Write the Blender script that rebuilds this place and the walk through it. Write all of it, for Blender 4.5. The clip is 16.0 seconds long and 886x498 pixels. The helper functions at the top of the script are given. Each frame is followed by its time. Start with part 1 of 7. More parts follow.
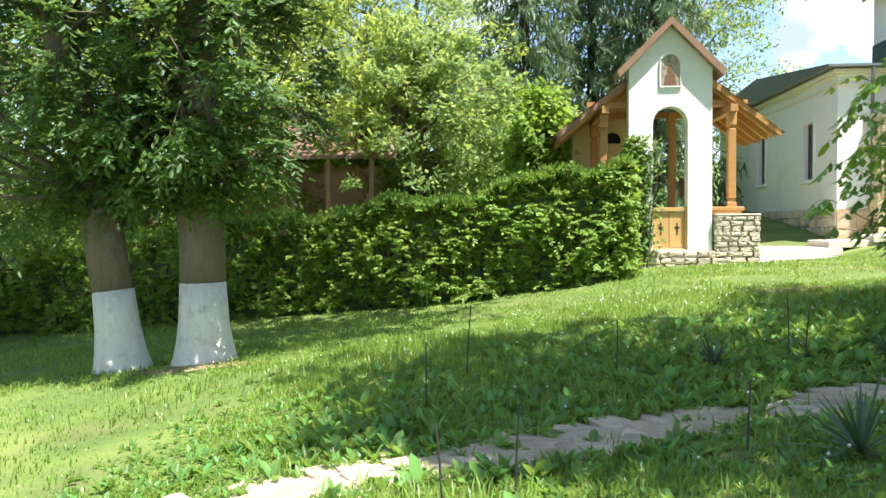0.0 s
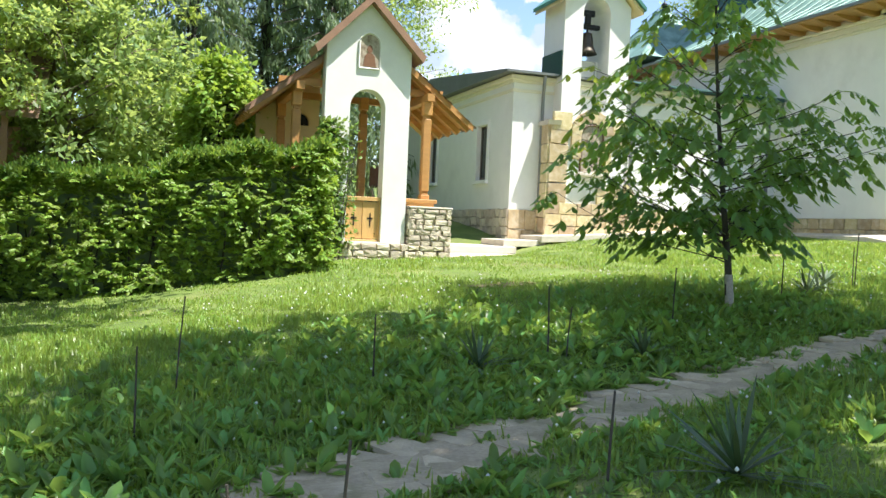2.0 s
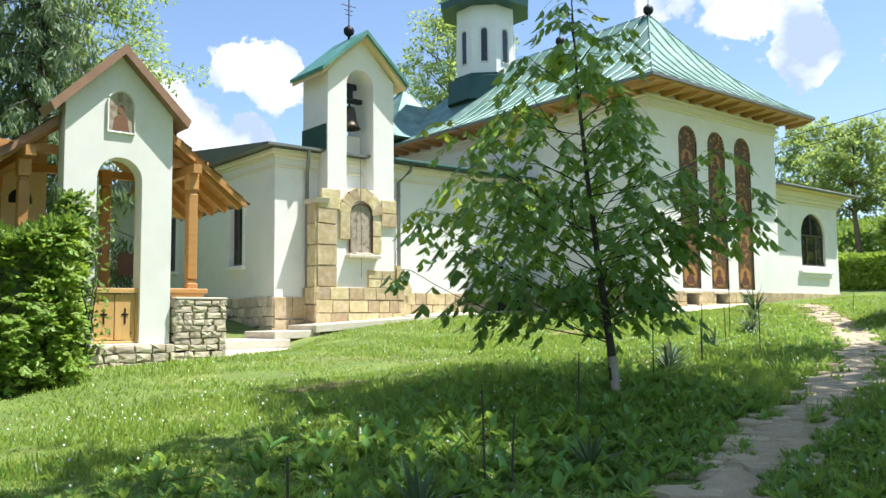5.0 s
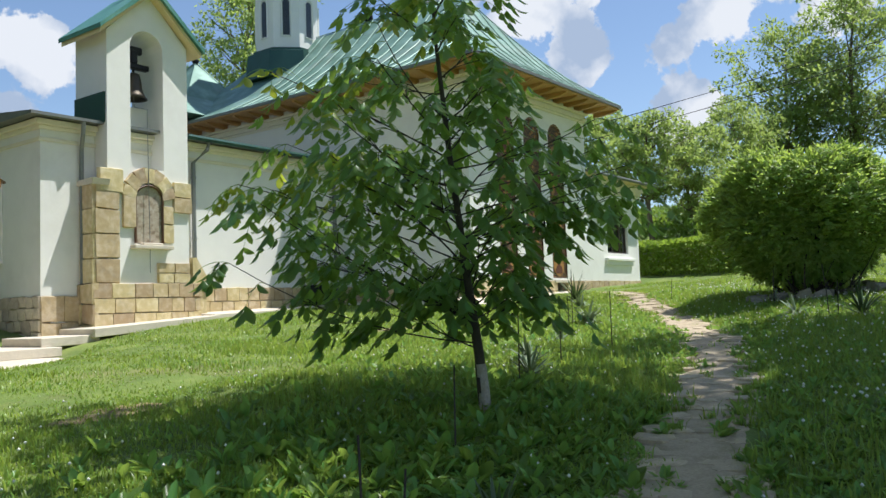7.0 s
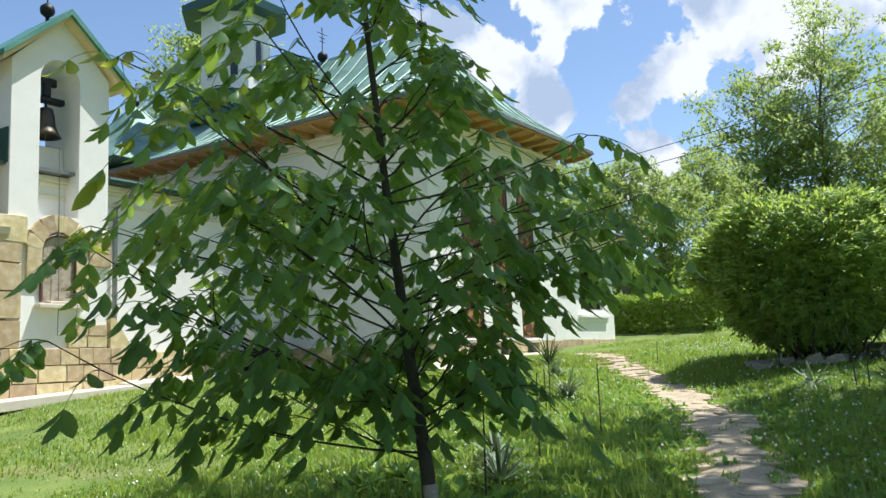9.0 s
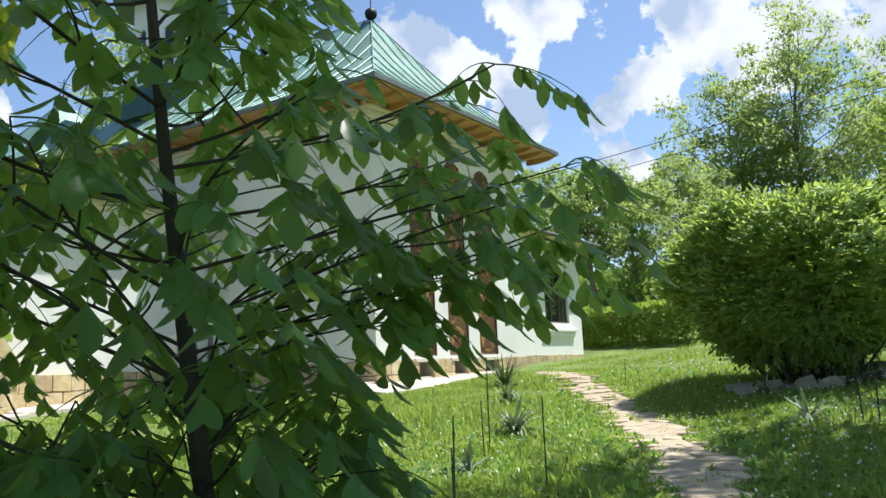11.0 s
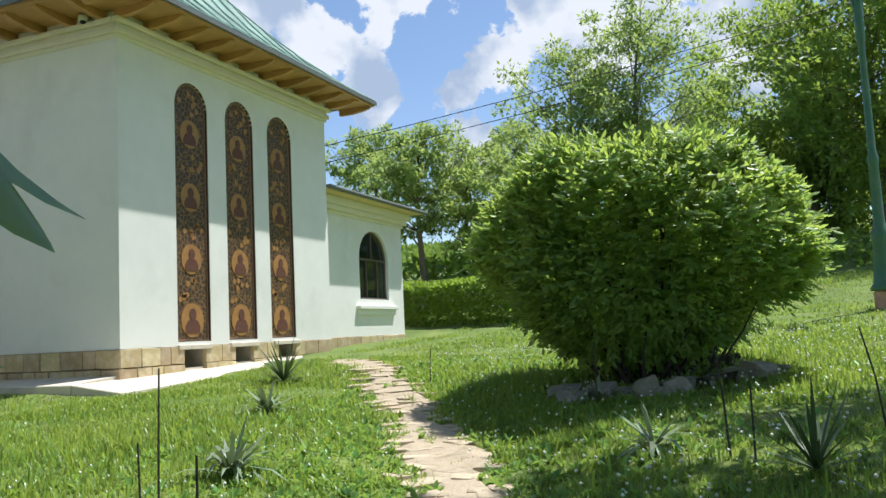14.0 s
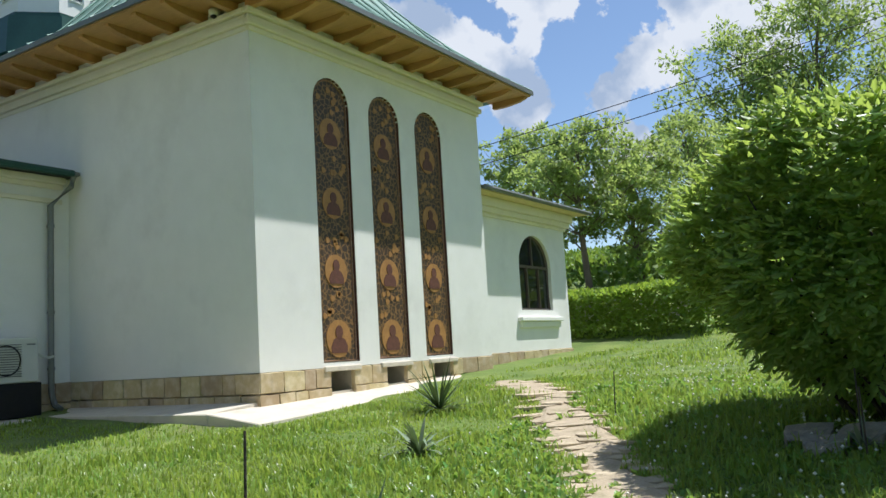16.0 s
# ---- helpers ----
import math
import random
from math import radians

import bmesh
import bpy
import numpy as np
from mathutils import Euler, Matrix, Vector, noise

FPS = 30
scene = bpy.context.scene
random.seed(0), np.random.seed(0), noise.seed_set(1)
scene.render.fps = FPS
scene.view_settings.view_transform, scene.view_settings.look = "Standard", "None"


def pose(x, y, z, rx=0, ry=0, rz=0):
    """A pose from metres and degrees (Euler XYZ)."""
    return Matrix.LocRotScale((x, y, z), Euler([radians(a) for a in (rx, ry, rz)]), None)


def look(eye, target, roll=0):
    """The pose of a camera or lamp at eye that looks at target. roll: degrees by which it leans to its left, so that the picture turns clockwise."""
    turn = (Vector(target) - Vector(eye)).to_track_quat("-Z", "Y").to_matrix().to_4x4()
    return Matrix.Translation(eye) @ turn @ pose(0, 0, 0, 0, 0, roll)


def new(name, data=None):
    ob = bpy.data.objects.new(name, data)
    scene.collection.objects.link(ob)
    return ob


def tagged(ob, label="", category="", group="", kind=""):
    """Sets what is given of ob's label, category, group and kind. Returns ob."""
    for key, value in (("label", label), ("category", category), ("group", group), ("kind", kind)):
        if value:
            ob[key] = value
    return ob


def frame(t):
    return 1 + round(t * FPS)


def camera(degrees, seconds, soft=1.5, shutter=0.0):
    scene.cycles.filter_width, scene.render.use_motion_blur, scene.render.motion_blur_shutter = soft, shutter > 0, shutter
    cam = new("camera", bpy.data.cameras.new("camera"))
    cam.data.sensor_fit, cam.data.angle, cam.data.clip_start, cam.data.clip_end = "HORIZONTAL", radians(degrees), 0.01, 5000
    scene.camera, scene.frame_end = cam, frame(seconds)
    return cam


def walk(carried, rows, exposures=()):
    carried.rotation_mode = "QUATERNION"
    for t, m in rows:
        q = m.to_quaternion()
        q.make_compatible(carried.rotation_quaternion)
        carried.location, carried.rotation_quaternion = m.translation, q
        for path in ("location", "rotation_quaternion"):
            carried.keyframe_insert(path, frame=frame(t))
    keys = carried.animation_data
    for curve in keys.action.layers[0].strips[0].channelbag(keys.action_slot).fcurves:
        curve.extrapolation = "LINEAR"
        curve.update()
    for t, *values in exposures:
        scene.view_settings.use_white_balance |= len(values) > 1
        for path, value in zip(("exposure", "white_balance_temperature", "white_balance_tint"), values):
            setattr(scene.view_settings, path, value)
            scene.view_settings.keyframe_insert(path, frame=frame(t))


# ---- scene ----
cam = camera(55.59, 16.0)
PATH = [
    (0, pose(0.229, -5.847, 1.622, 88.30, 0.36, 4.56)),
    (0.5, pose(0.043, -5.408, 1.553, 88.96, -0.29, -2.74)),
    (1, pose(-0.208, -4.995, 1.494, 88.66, 0.02, -12.00)),
    (1.5, pose(-0.314, -4.530, 1.436, 88.68, -0.88, -16.81)),
    (2, pose(-0.475, -4.075, 1.406, 88.50, -2.49, -19.47)),
    (2.5, pose(-0.606, -3.639, 1.420, 88.10, -3.19, -22.99)),
    (3, pose(-0.688, -3.176, 1.413, 87.90, -3.81, -23.48)),
    (3.5, pose(-0.885, -2.773, 1.371, 86.82, -4.23, -24.42)),
    (4, pose(-0.980, -2.416, 1.364, 86.93, -2.63, -29.48)),
    (4.5, pose(-0.915, -1.980, 1.388, 90.87, -0.91, -34.71)),
    (4.7, pose(-0.906, -1.820, 1.388, 93.68, -0.03, -36.48)),
    (7, pose(0.041, 0.020, 1.505, 93.82, 1.99, -53.12)),
    (7.5, pose(0.445, 0.312, 1.544, 93.99, 0.97, -55.76)),
    (8, pose(0.913, 0.611, 1.603, 97.47, 2.18, -57.10)),
    (10.5, pose(3.344, 1.647, 1.856, 96.56, 2.20, -52.62)),
    (11, pose(3.840, 1.732, 1.879, 98.09, 2.61, -57.01)),
    (11.5, pose(4.383, 1.786, 1.901, 98.38, 1.55, -63.71)),
    (12, pose(4.959, 1.937, 1.936, 97.30, 0.56, -68.47)),
    (12.5, pose(5.540, 2.042, 1.957, 97.17, -0.01, -68.19)),
    (13, pose(6.036, 2.178, 1.981, 96.95, 0.43, -66.39)),
    (13.5, pose(6.585, 2.317, 2.044, 95.90, 2.54, -68.42)),
    (14, pose(7.116, 2.396, 2.101, 95.71, 2.74, -67.32)),
    (14.5, pose(7.517, 2.610, 2.133, 96.19, 2.01, -63.36)),
    (15, pose(7.972, 2.846, 2.162, 96.64, 2.38, -62.01)),
    (15.5, pose(8.386, 3.111, 2.213, 96.48, 3.83, -60.35)),
    (16, pose(8.751, 3.378, 2.247, 96.87, 3.42, -56.60)),
]
walk(cam, PATH, exposures=[(0.0, 1.42, 6250, 12), (2.0, 1.32, 6300, 12), (4.5, 1.20, 6200, 11), (7.0, 0.54, 6150, 10), (8.0, 0.74, 6100, 10), (11.0, 0.78, 6100, 10), (14.5, 0.56, 6050, 10), (16.0, 0.46, 6000, 10)])

# ---- light ----
SUN = Vector((0.306, -0.254, 0.918)).normalized()
sun = new("sun", bpy.data.lights.new("sun", "SUN"))
sun.data.energy, sun.data.angle, sun.data.color = 4.5, radians(0.55), (1.0, 0.955, 0.88)
sun.matrix_world = look(SUN * 60, (0, 0, 0))

world = bpy.data.worlds.new("world")
scene.world = world
world.use_nodes = True
wn, wl = world.node_tree.nodes, world.node_tree.links
wn.clear()
w_out = wn.new("ShaderNodeOutputWorld")
w_bg = wn.new("ShaderNodeBackground")
w_sky = wn.new("ShaderNodeTexSky")
w_sky.sky_type, w_sky.sun_disc = "NISHITA", False
w_sky.sun_elevation, w_sky.sun_rotation = math.asin(SUN.z), math.atan2(SUN.x, SUN.y)
w_sky.altitude, w_sky.dust_density, w_sky.air_density = 300, 0.6, 1.0
w_bg.inputs["Strength"].default_value = 0.102
# cumulus clouds: heaps at their bearings and heights (degrees east of north, up, across), their edges billowed by noise
CLOUDS = ((55.3, 21.7, 4.2), (59.6, 19.4, 4.6), (63.2, 17.0, 3.9), (68.8, 16.2, 2.5), (69.9, 12.3, 3.8), (64.5, 23.4, 5.6), (72.3, 18.6, 4.0), (75.5, 21.2, 5.0), (79.3, 18.4, 4.4), (82.4, 21.2, 4.6), (87.5, 18.5, 4.8), (88.2, 15.3, 3.6), (19.5, 14.0, 4.8), (23.0, 11.7, 4.3))
# the last six stand out of view, added for the light they give
MORE_CLOUDS = ((18.8, 11.0, 3.2), (24.5, 16.6, 3.2), (-15.0, 12.4, 4.6), (-2.0, 14.0, 5.0), (27.3, 16.3, 4.2), (26.0, 12.5, 2.8), (110.0, 24.0, 14.0), (150.0, 30.0, 16.0), (205.0, 22.0, 15.0), (250.0, 34.0, 16.0), (300.0, 26.0, 14.0), (40.0, 62.0, 14.0))


def wnode(kind, op, a, b=None):
    q = wn.new(kind)
    q.operation = op
    for k, v in ((0, a), (1, b)):
        if v is None:
            continue
        if hasattr(v, "is_output"):
            wl.new(v, q.inputs[k])
        else:
            q.inputs[k].default_value = v
    return q


w_tc = wn.new("ShaderNodeTexCoord")
w_dir = wnode("ShaderNodeVectorMath", "NORMALIZE", w_tc.outputs["Generated"]).outputs["Vector"]
w_cover = None
for az, el, across in CLOUDS + MORE_CLOUDS:
    a, e = radians(az), radians(el)
    q = wnode("ShaderNodeVectorMath", "DISTANCE", w_dir, (math.sin(a) * math.cos(e), math.cos(a) * math.cos(e), math.sin(e))).outputs["Value"]
    q = wnode("ShaderNodeMath", "DIVIDE", q, radians(across * 0.74)).outputs[0]
    w_cover = q if w_cover is None else wnode("ShaderNodeMath", "SMOOTH_MIN", w_cover, q).outputs[0]
w_n1 = wn.new("ShaderNodeTexNoise")
w_n1.inputs["Scale"].default_value, w_n1.inputs["Detail"].default_value, w_n1.inputs["Roughness"].default_value = 19.0, 9.0, 0.6
wl.new(w_dir, w_n1.inputs["Vector"])
w_edge = wnode("ShaderNodeMath", "MULTIPLY", w_n1.outputs["Fac"], 2.2).outputs[0]
w_edge = wnode("ShaderNodeMath", "SUBTRACT", w_edge, w_cover).outputs[0]
w_r1 = wn.new("ShaderNodeMapRange")
w_r1.interpolation_type = "SMOOTHSTEP"
w_r1.inputs["From Min"].default_value, w_r1.inputs["From Max"].default_value = 0.24, 0.40
wl.new(w_edge, w_r1.inputs["Value"])
w_n2 = wn.new("ShaderNodeTexNoise")
w_n2.inputs["Scale"].default_value, w_n2.inputs["Detail"].default_value = 13.0, 7.0
wl.new(w_dir, w_n2.inputs["Vector"])
w_r2 = wn.new("ShaderNodeValToRGB")
w_r2.color_ramp.elements[0].position, w_r2.color_ramp.elements[1].position = 0.40, 0.56
w_r2.color_ramp.elements[0].color, w_r2.color_ramp.elements[1].color = (2.9, 3.5, 4.5, 1), (5.7, 5.8, 6.0, 1)
wl.new(w_n2.outputs["Fac"], w_r2.inputs["Fac"])
w_mix = wn.new("ShaderNodeMix")
w_mix.data_type = "RGBA"
wl.new(w_r1.outputs[0], w_mix.inputs[0])
wl.new(w_sky.outputs["Color"], w_mix.inputs[6])
wl.new(w_r2.outputs["Color"], w_mix.inputs[7])
wl.new(w_mix.outputs[2], w_bg.inputs["Color"])
wl.new(w_bg.outputs["Background"], w_out.inputs["Surface"])


# ---- materials ----
def material(name, colour, rough=0.8, vary=0.25, scale=6.0, fine=60.0, bump=0.2, metal=0.0, second=None, mixpos=(0.45, 0.65),
             island=0.0, piece=0.0, hue=0.0, dirt=None, dirt_scale=1.5, dirt_amount=0.5, stretch=(1, 1, 1), spec=0.5):
    """Two scales of noise on a base colour, an optional second colour in patches, stains, and relief."""
    m = bpy.data.materials.new(name)
    m.use_nodes = True
    n, l = m.node_tree.nodes, m.node_tree.links
    b = n["Principled BSDF"]
    b.inputs["Roughness"].default_value, b.inputs["Metallic"].default_value = rough, metal
    b.inputs["Specular IOR Level"].default_value = spec
    tc = n.new("ShaderNodeTexCoord")
    mp = n.new("ShaderNodeMapping")
    mp.inputs["Scale"].default_value = stretch
    geo = n.new("ShaderNodeNewGeometry")
    l.new(geo.outputs["Position"], mp.inputs["Vector"])
    n1, n2 = n.new("ShaderNodeTexNoise"), n.new("ShaderNodeTexNoise")
    n1.inputs["Scale"].default_value, n1.inputs["Detail"].default_value = scale, 6.0
    n2.inputs["Scale"].default_value, n2.inputs["Detail"].default_value = fine, 4.0
    l.new(mp.outputs["Vector"], n1.inputs["Vector"])
    l.new(mp.outputs["Vector"], n2.inputs["Vector"])
    add = n.new("ShaderNodeMath")
    add.operation = "ADD"
    l.new(n1.outputs["Fac"], add.inputs[0])
    l.new(n2.outputs["Fac"], add.inputs[1])
    rng = n.new("ShaderNodeMapRange")
    rng.inputs["From Min"].default_value, rng.inputs["From Max"].default_value = 0.6, 1.4
    rng.inputs["To Min"].default_value, rng.inputs["To Max"].default_value = 1.0 - vary, 1.0 + vary
    l.new(add.outputs[0], rng.inputs["Value"])
    col = n.new("ShaderNodeRGB")
    col.outputs[0].default_value = (*colour, 1)
    out = col.outputs[0]

    def mixed(fac, a, bcol):
        mx = n.new("ShaderNodeMix")
        mx.data_type = "RGBA"
        l.new(fac, mx.inputs[0])
        l.new(a, mx.inputs[6])
        mx.inputs[7].default_value = (*bcol, 1)
        return mx.outputs[2]

    if second:
        rp = n.new("ShaderNodeMapRange")
        rp.inputs["From Min"].default_value, rp.inputs["From Max"].default_value = mixpos
        l.new(n1.outputs["Fac"], rp.inputs["Value"])
        out = mixed(rp.outputs[0], out, second)
    if dirt:
        n3 = n.new("ShaderNodeTexNoise")
        n3.inputs["Scale"].default_value, n3.inputs["Detail"].default_value, n3.inputs["Roughness"].default_value = dirt_scale, 8.0, 0.65
        l.new(geo.outputs["Position"], n3.inputs["Vector"])
        rd = n.new("ShaderNodeMapRange")
        rd.inputs["From Min"].default_value, rd.inputs["From Max"].default_value = 0.52, 0.72
        rd.inputs["To Max"].default_value = dirt_amount
        l.new(n3.outputs["Fac"], rd.inputs["Value"])
        out = mixed(rd.outputs[0], out, dirt)
    hsv = n.new("ShaderNodeHueSaturation")
    l.new(out, hsv.inputs["Color"])
    val = rng.outputs[0]
    for amount, socket in ((island, geo.outputs["Random Per Island"]), (piece, None)):
        if not amount:
            continue
        if socket is None:
            socket = n.new("ShaderNodeObjectInfo").outputs["Random"]
        r = n.new("ShaderNodeMapRange")
        r.inputs["To Min"].default_value, r.inputs["To Max"].default_value = 1 - amount, 1 + amount
        l.new(socket, r.inputs["Value"])
        mul = n.new("ShaderNodeMath")
        mul.operation = "MULTIPLY"
        l.new(val, mul.inputs[0])
        l.new(r.outputs[0], mul.inputs[1])
        val = mul.outputs[0]
        if hue:
            h = n.new("ShaderNodeMapRange")
            h.inputs["To Min"].default_value, h.inputs["To Max"].default_value = 0.5 - hue, 0.5 + hue
            l.new(socket, h.inputs["Value"])
            l.new(h.outputs[0], hsv.inputs["Hue"])
    l.new(val, hsv.inputs["Value"])
    l.new(hsv.outputs["Color"], b.inputs["Base Color"])
    if bump:
        bp = n.new("ShaderNodeBump")
        bp.inputs["Strength"].default_value, bp.inputs["Distance"].default_value = bump, 0.02
        l.new(add.outputs[0], bp.inputs["Height"])
        l.new(bp.outputs["Normal"], b.inputs["Normal"])
    return m


def leafy(name, colour, second, through_colour, vary=0.35, rough=0.45, share=0.35):
    """Leaves: glossy above, and light shines through them."""
    m = material(name, colour, rough=rough, vary=0.15, scale=1.2, fine=9.0, bump=0.0, second=second, mixpos=(0.35, 0.65), island=vary, hue=0.02, spec=0.35)
    n, l = m.node_tree.nodes, m.node_tree.links
    b, out = n["Principled BSDF"], n["Material Output"]
    tr = n.new("ShaderNodeBsdfTranslucent")
    tr.inputs["Color"].default_value = (*through_colour, 1)
    mx = n.new("ShaderNodeMixShader")
    mx.inputs[0].default_value = share
    l.new(b.outputs[0], mx.inputs[1])
    l.new(tr.outputs[0], mx.inputs[2])
    l.new(mx.outputs[0], out.inputs["Surface"])
    return m


M = {}
M["plaster"] = material("white_lime_plaster", (0.80, 0.79, 0.74), rough=0.9, vary=0.05, scale=2.5, fine=90, bump=0.12, dirt=(0.55, 0.53, 0.47), dirt_scale=0.9, dirt_amount=0.28)
M["cream"] = material("cream_plaster", (0.72, 0.58, 0.33), rough=0.9, vary=0.08, scale=2, fine=70, bump=0.15)
M["cornice"] = material("cream_white_cornice", (0.76, 0.71, 0.56), rough=0.85, vary=0.06, scale=3, fine=70, bump=0.1)
M["core"] = material("dark_mortar", (0.42, 0.37, 0.29), rough=0.95, vary=0.2, scale=8, fine=80, bump=0.4)
M["mortar"] = material("pale_lime_mortar", (0.52, 0.46, 0.36), rough=0.95, vary=0.2, scale=8, fine=80, bump=0.4)
M["stone"] = material("yellow_limestone", (0.50, 0.385, 0.21), rough=0.85, vary=0.16, scale=7, fine=75, bump=0.35, piece=0.22, hue=0.015, second=(0.56, 0.46, 0.30), dirt=(0.25, 0.22, 0.17), dirt_scale=4, dirt_amount=0.45)
M["rubble"] = material("pale_rubble_stone", (0.58, 0.50, 0.38), rough=0.9, vary=0.2, scale=9, fine=60, bump=0.6, piece=0.22, hue=0.012, dirt=(0.27, 0.2, 0.13), dirt_scale=5, dirt_amount=0.5)
M["slab"] = material("pale_concrete_slab", (0.60, 0.54, 0.44), rough=0.9, vary=0.12, scale=3, fine=60, bump=0.25, dirt=(0.36, 0.31, 0.24), dirt_scale=2.5, dirt_amount=0.5)
M["flag"] = material("worn_path_flagstone", (0.47, 0.385, 0.265), rough=0.95, vary=0.16, scale=6, fine=50, bump=0.5, piece=0.12, second=(0.52, 0.43, 0.30), dirt=(0.32, 0.26, 0.17), dirt_scale=4, dirt_amount=0.6)
M["green"] = material("weathered_green_sheet_metal", (0.135, 0.245, 0.195), rough=0.55, vary=0.18, scale=1.6, fine=14, bump=0.05, metal=0.2, second=(0.20, 0.32, 0.27), dirt=(0.27, 0.31, 0.28), dirt_scale=1.1, dirt_amount=0.6)
M["paintgreen"] = material("green_roof_paint", (0.07, 0.22, 0.17), rough=0.45, vary=0.18, scale=2, fine=14, bump=0.05, second=(0.10, 0.25, 0.20))
M["darkgreen"] = material("dark_green_sheet_metal", (0.02, 0.075, 0.06), rough=0.4, vary=0.15, scale=3, fine=20, bump=0.03, metal=0.2)
M["greymetal"] = material("grey_zinc_sheet", (0.20, 0.21, 0.20), rough=0.5, vary=0.15, scale=3, fine=25, bump=0.05, metal=0.5)
M["pine"] = material("varnished_pine", (0.50, 0.25, 0.075), rough=0.55, vary=0.18, scale=3, fine=40, bump=0.15, island=0.14, stretch=(1, 1, 6))
M["pine_eave"] = material("oiled_eave_boards", (0.44, 0.25, 0.09), rough=0.6, vary=0.18, scale=3, fine=40, bump=0.15, piece=0.15, stretch=(6, 1, 1))
M["door"] = material("pale_oak_door", (0.60, 0.36, 0.13), rough=0.55, vary=0.14, scale=3, fine=45, bump=0.12, piece=0.08, stretch=(8, 8, 1))
M["brown"] = material("dark_stained_wood", (0.10, 0.045, 0.02), rough=0.5, vary=0.25, scale=4, fine=50, bump=0.2)
M["shingle"] = material("weathered_brown_shingles", (0.20, 0.125, 0.085), rough=0.85, vary=0.25, scale=5, fine=40, bump=0.4, island=0.3)
M["copper"] = material("brown_fascia_board", (0.29, 0.165, 0.10), rough=0.6, vary=0.2, scale=5, fine=40, bump=0.15)
M["black"] = material("black_iron", (0.02, 0.02, 0.022), rough=0.5, vary=0.2, scale=10, fine=50, bump=0.2, metal=0.6)
M["bronze"] = material("dark_bronze", (0.07, 0.06, 0.045), rough=0.45, vary=0.2, scale=10, fine=50, bump=0.1, metal=0.8)
M["frame"] = material("brown_window_frame", (0.10, 0.075, 0.055), rough=0.45, vary=0.15, scale=8, fine=60, bump=0.1)
M["white_plastic"] = material("off_white_plastic", (0.62, 0.62, 0.56), rough=0.45, vary=0.05, scale=5, fine=60, bump=0.02)
M["gold"] = material("ochre_gold_paint", (0.36, 0.18, 0.055), rough=0.55, vary=0.25, scale=9, fine=50, bump=0.15)
M["robe"] = material("dark_red_brown_paint", (0.12, 0.045, 0.03), rough=0.6, vary=0.3, scale=12, fine=60, bump=0.1)
M["skin"] = material("umber_paint", (0.20, 0.095, 0.045), rough=0.6, vary=0.2, scale=14, fine=60, bump=0.1)
M["fresco"] = material("faded_fresco", (0.42, 0.36, 0.27), rough=0.9, vary=0.25, scale=9, fine=50, bump=0.2, second=(0.2, 0.15, 0.1), dirt=(0.55, 0.5, 0.42), dirt_scale=7, dirt_amount=0.6)
M["soil"] = material("grass_covered_soil", (0.115, 0.175, 0.03), rough=0.95, vary=0.35, scale=1.1, fine=35, bump=0.5, second=(0.15, 0.195, 0.04), dirt=(0.22, 0.18, 0.085), dirt_scale=0.8, dirt_amount=0.5)
M["earth"] = material("bare_pale_earth", (0.42, 0.34, 0.235), rough=0.95, vary=0.25, scale=4, fine=40, bump=0.5, dirt=(0.15, 0.15, 0.06), dirt_scale=3, dirt_amount=0.7)
M["bare"] = material("brown_trodden_earth", (0.26, 0.20, 0.10), rough=0.95, vary=0.3, scale=5, fine=40, bump=0.6, dirt=(0.13, 0.17, 0.04), dirt_scale=5, dirt_amount=0.8)
M["fieldstone"] = material("weathered_field_stone", (0.27, 0.245, 0.20), rough=0.95, vary=0.3, scale=9, fine=50, bump=0.6, piece=0.25, dirt=(0.12, 0.12, 0.08), dirt_scale=8, dirt_amount=0.6)
M["bark"] = material("grey_brown_bark", (0.17, 0.135, 0.095), rough=0.95, vary=0.35, scale=5, fine=30, bump=0.9, stretch=(2.5, 2.5, 0.5))
M["darkbark"] = material("dark_branch_bark", (0.05, 0.042, 0.032), rough=0.9, vary=0.3, scale=8, fine=40, bump=0.5)
M["whitewash"] = material("whitewashed_bark", (0.66, 0.63, 0.55), rough=0.95, vary=0.14, scale=5, fine=30, bump=0.8, stretch=(2.5, 2.5, 0.5), dirt=(0.34, 0.29, 0.21), dirt_scale=6, dirt_amount=0.6)
M["lamp_green"] = material("green_enamel_post", (0.06, 0.15, 0.085), rough=0.4, vary=0.15, scale=6, fine=40, bump=0.05, dirt=(0.2, 0.19, 0.14), dirt_scale=5)
M["lamp_glass"] = material("milky_lamp_cover", (0.7, 0.72, 0.7), rough=0.3, vary=0.05, scale=6, fine=40, bump=0.0)
M["terracotta"] = material("pale_red_concrete", (0.5, 0.3, 0.22), rough=0.9, vary=0.15, scale=6, fine=50, bump=0.3)
M["asphalt"] = material("grey_asphalt_road", (0.16, 0.155, 0.15), rough=0.9, vary=0.15, scale=3, fine=60, bump=0.3)
M["leaf_hedge"] = leafy("hedge_leaves", (0.23, 0.325, 0.055), (0.155, 0.245, 0.042), (0.46, 0.62, 0.07), share=0.4)
M["leaf_walnut"] = leafy("walnut_leaves", (0.125, 0.215, 0.07), (0.085, 0.165, 0.058), (0.46, 0.66, 0.10), vary=0.45, rough=0.34, share=0.46)
M["leaf_tree"] = leafy("tree_leaves", (0.15, 0.225, 0.05), (0.10, 0.17, 0.042), (0.44, 0.58, 0.09), share=0.46)
M["leaf_old"] = leafy("old_tree_leaves", (0.085, 0.145, 0.04), (0.06, 0.11, 0.034), (0.32, 0.46, 0.07), share=0.36)
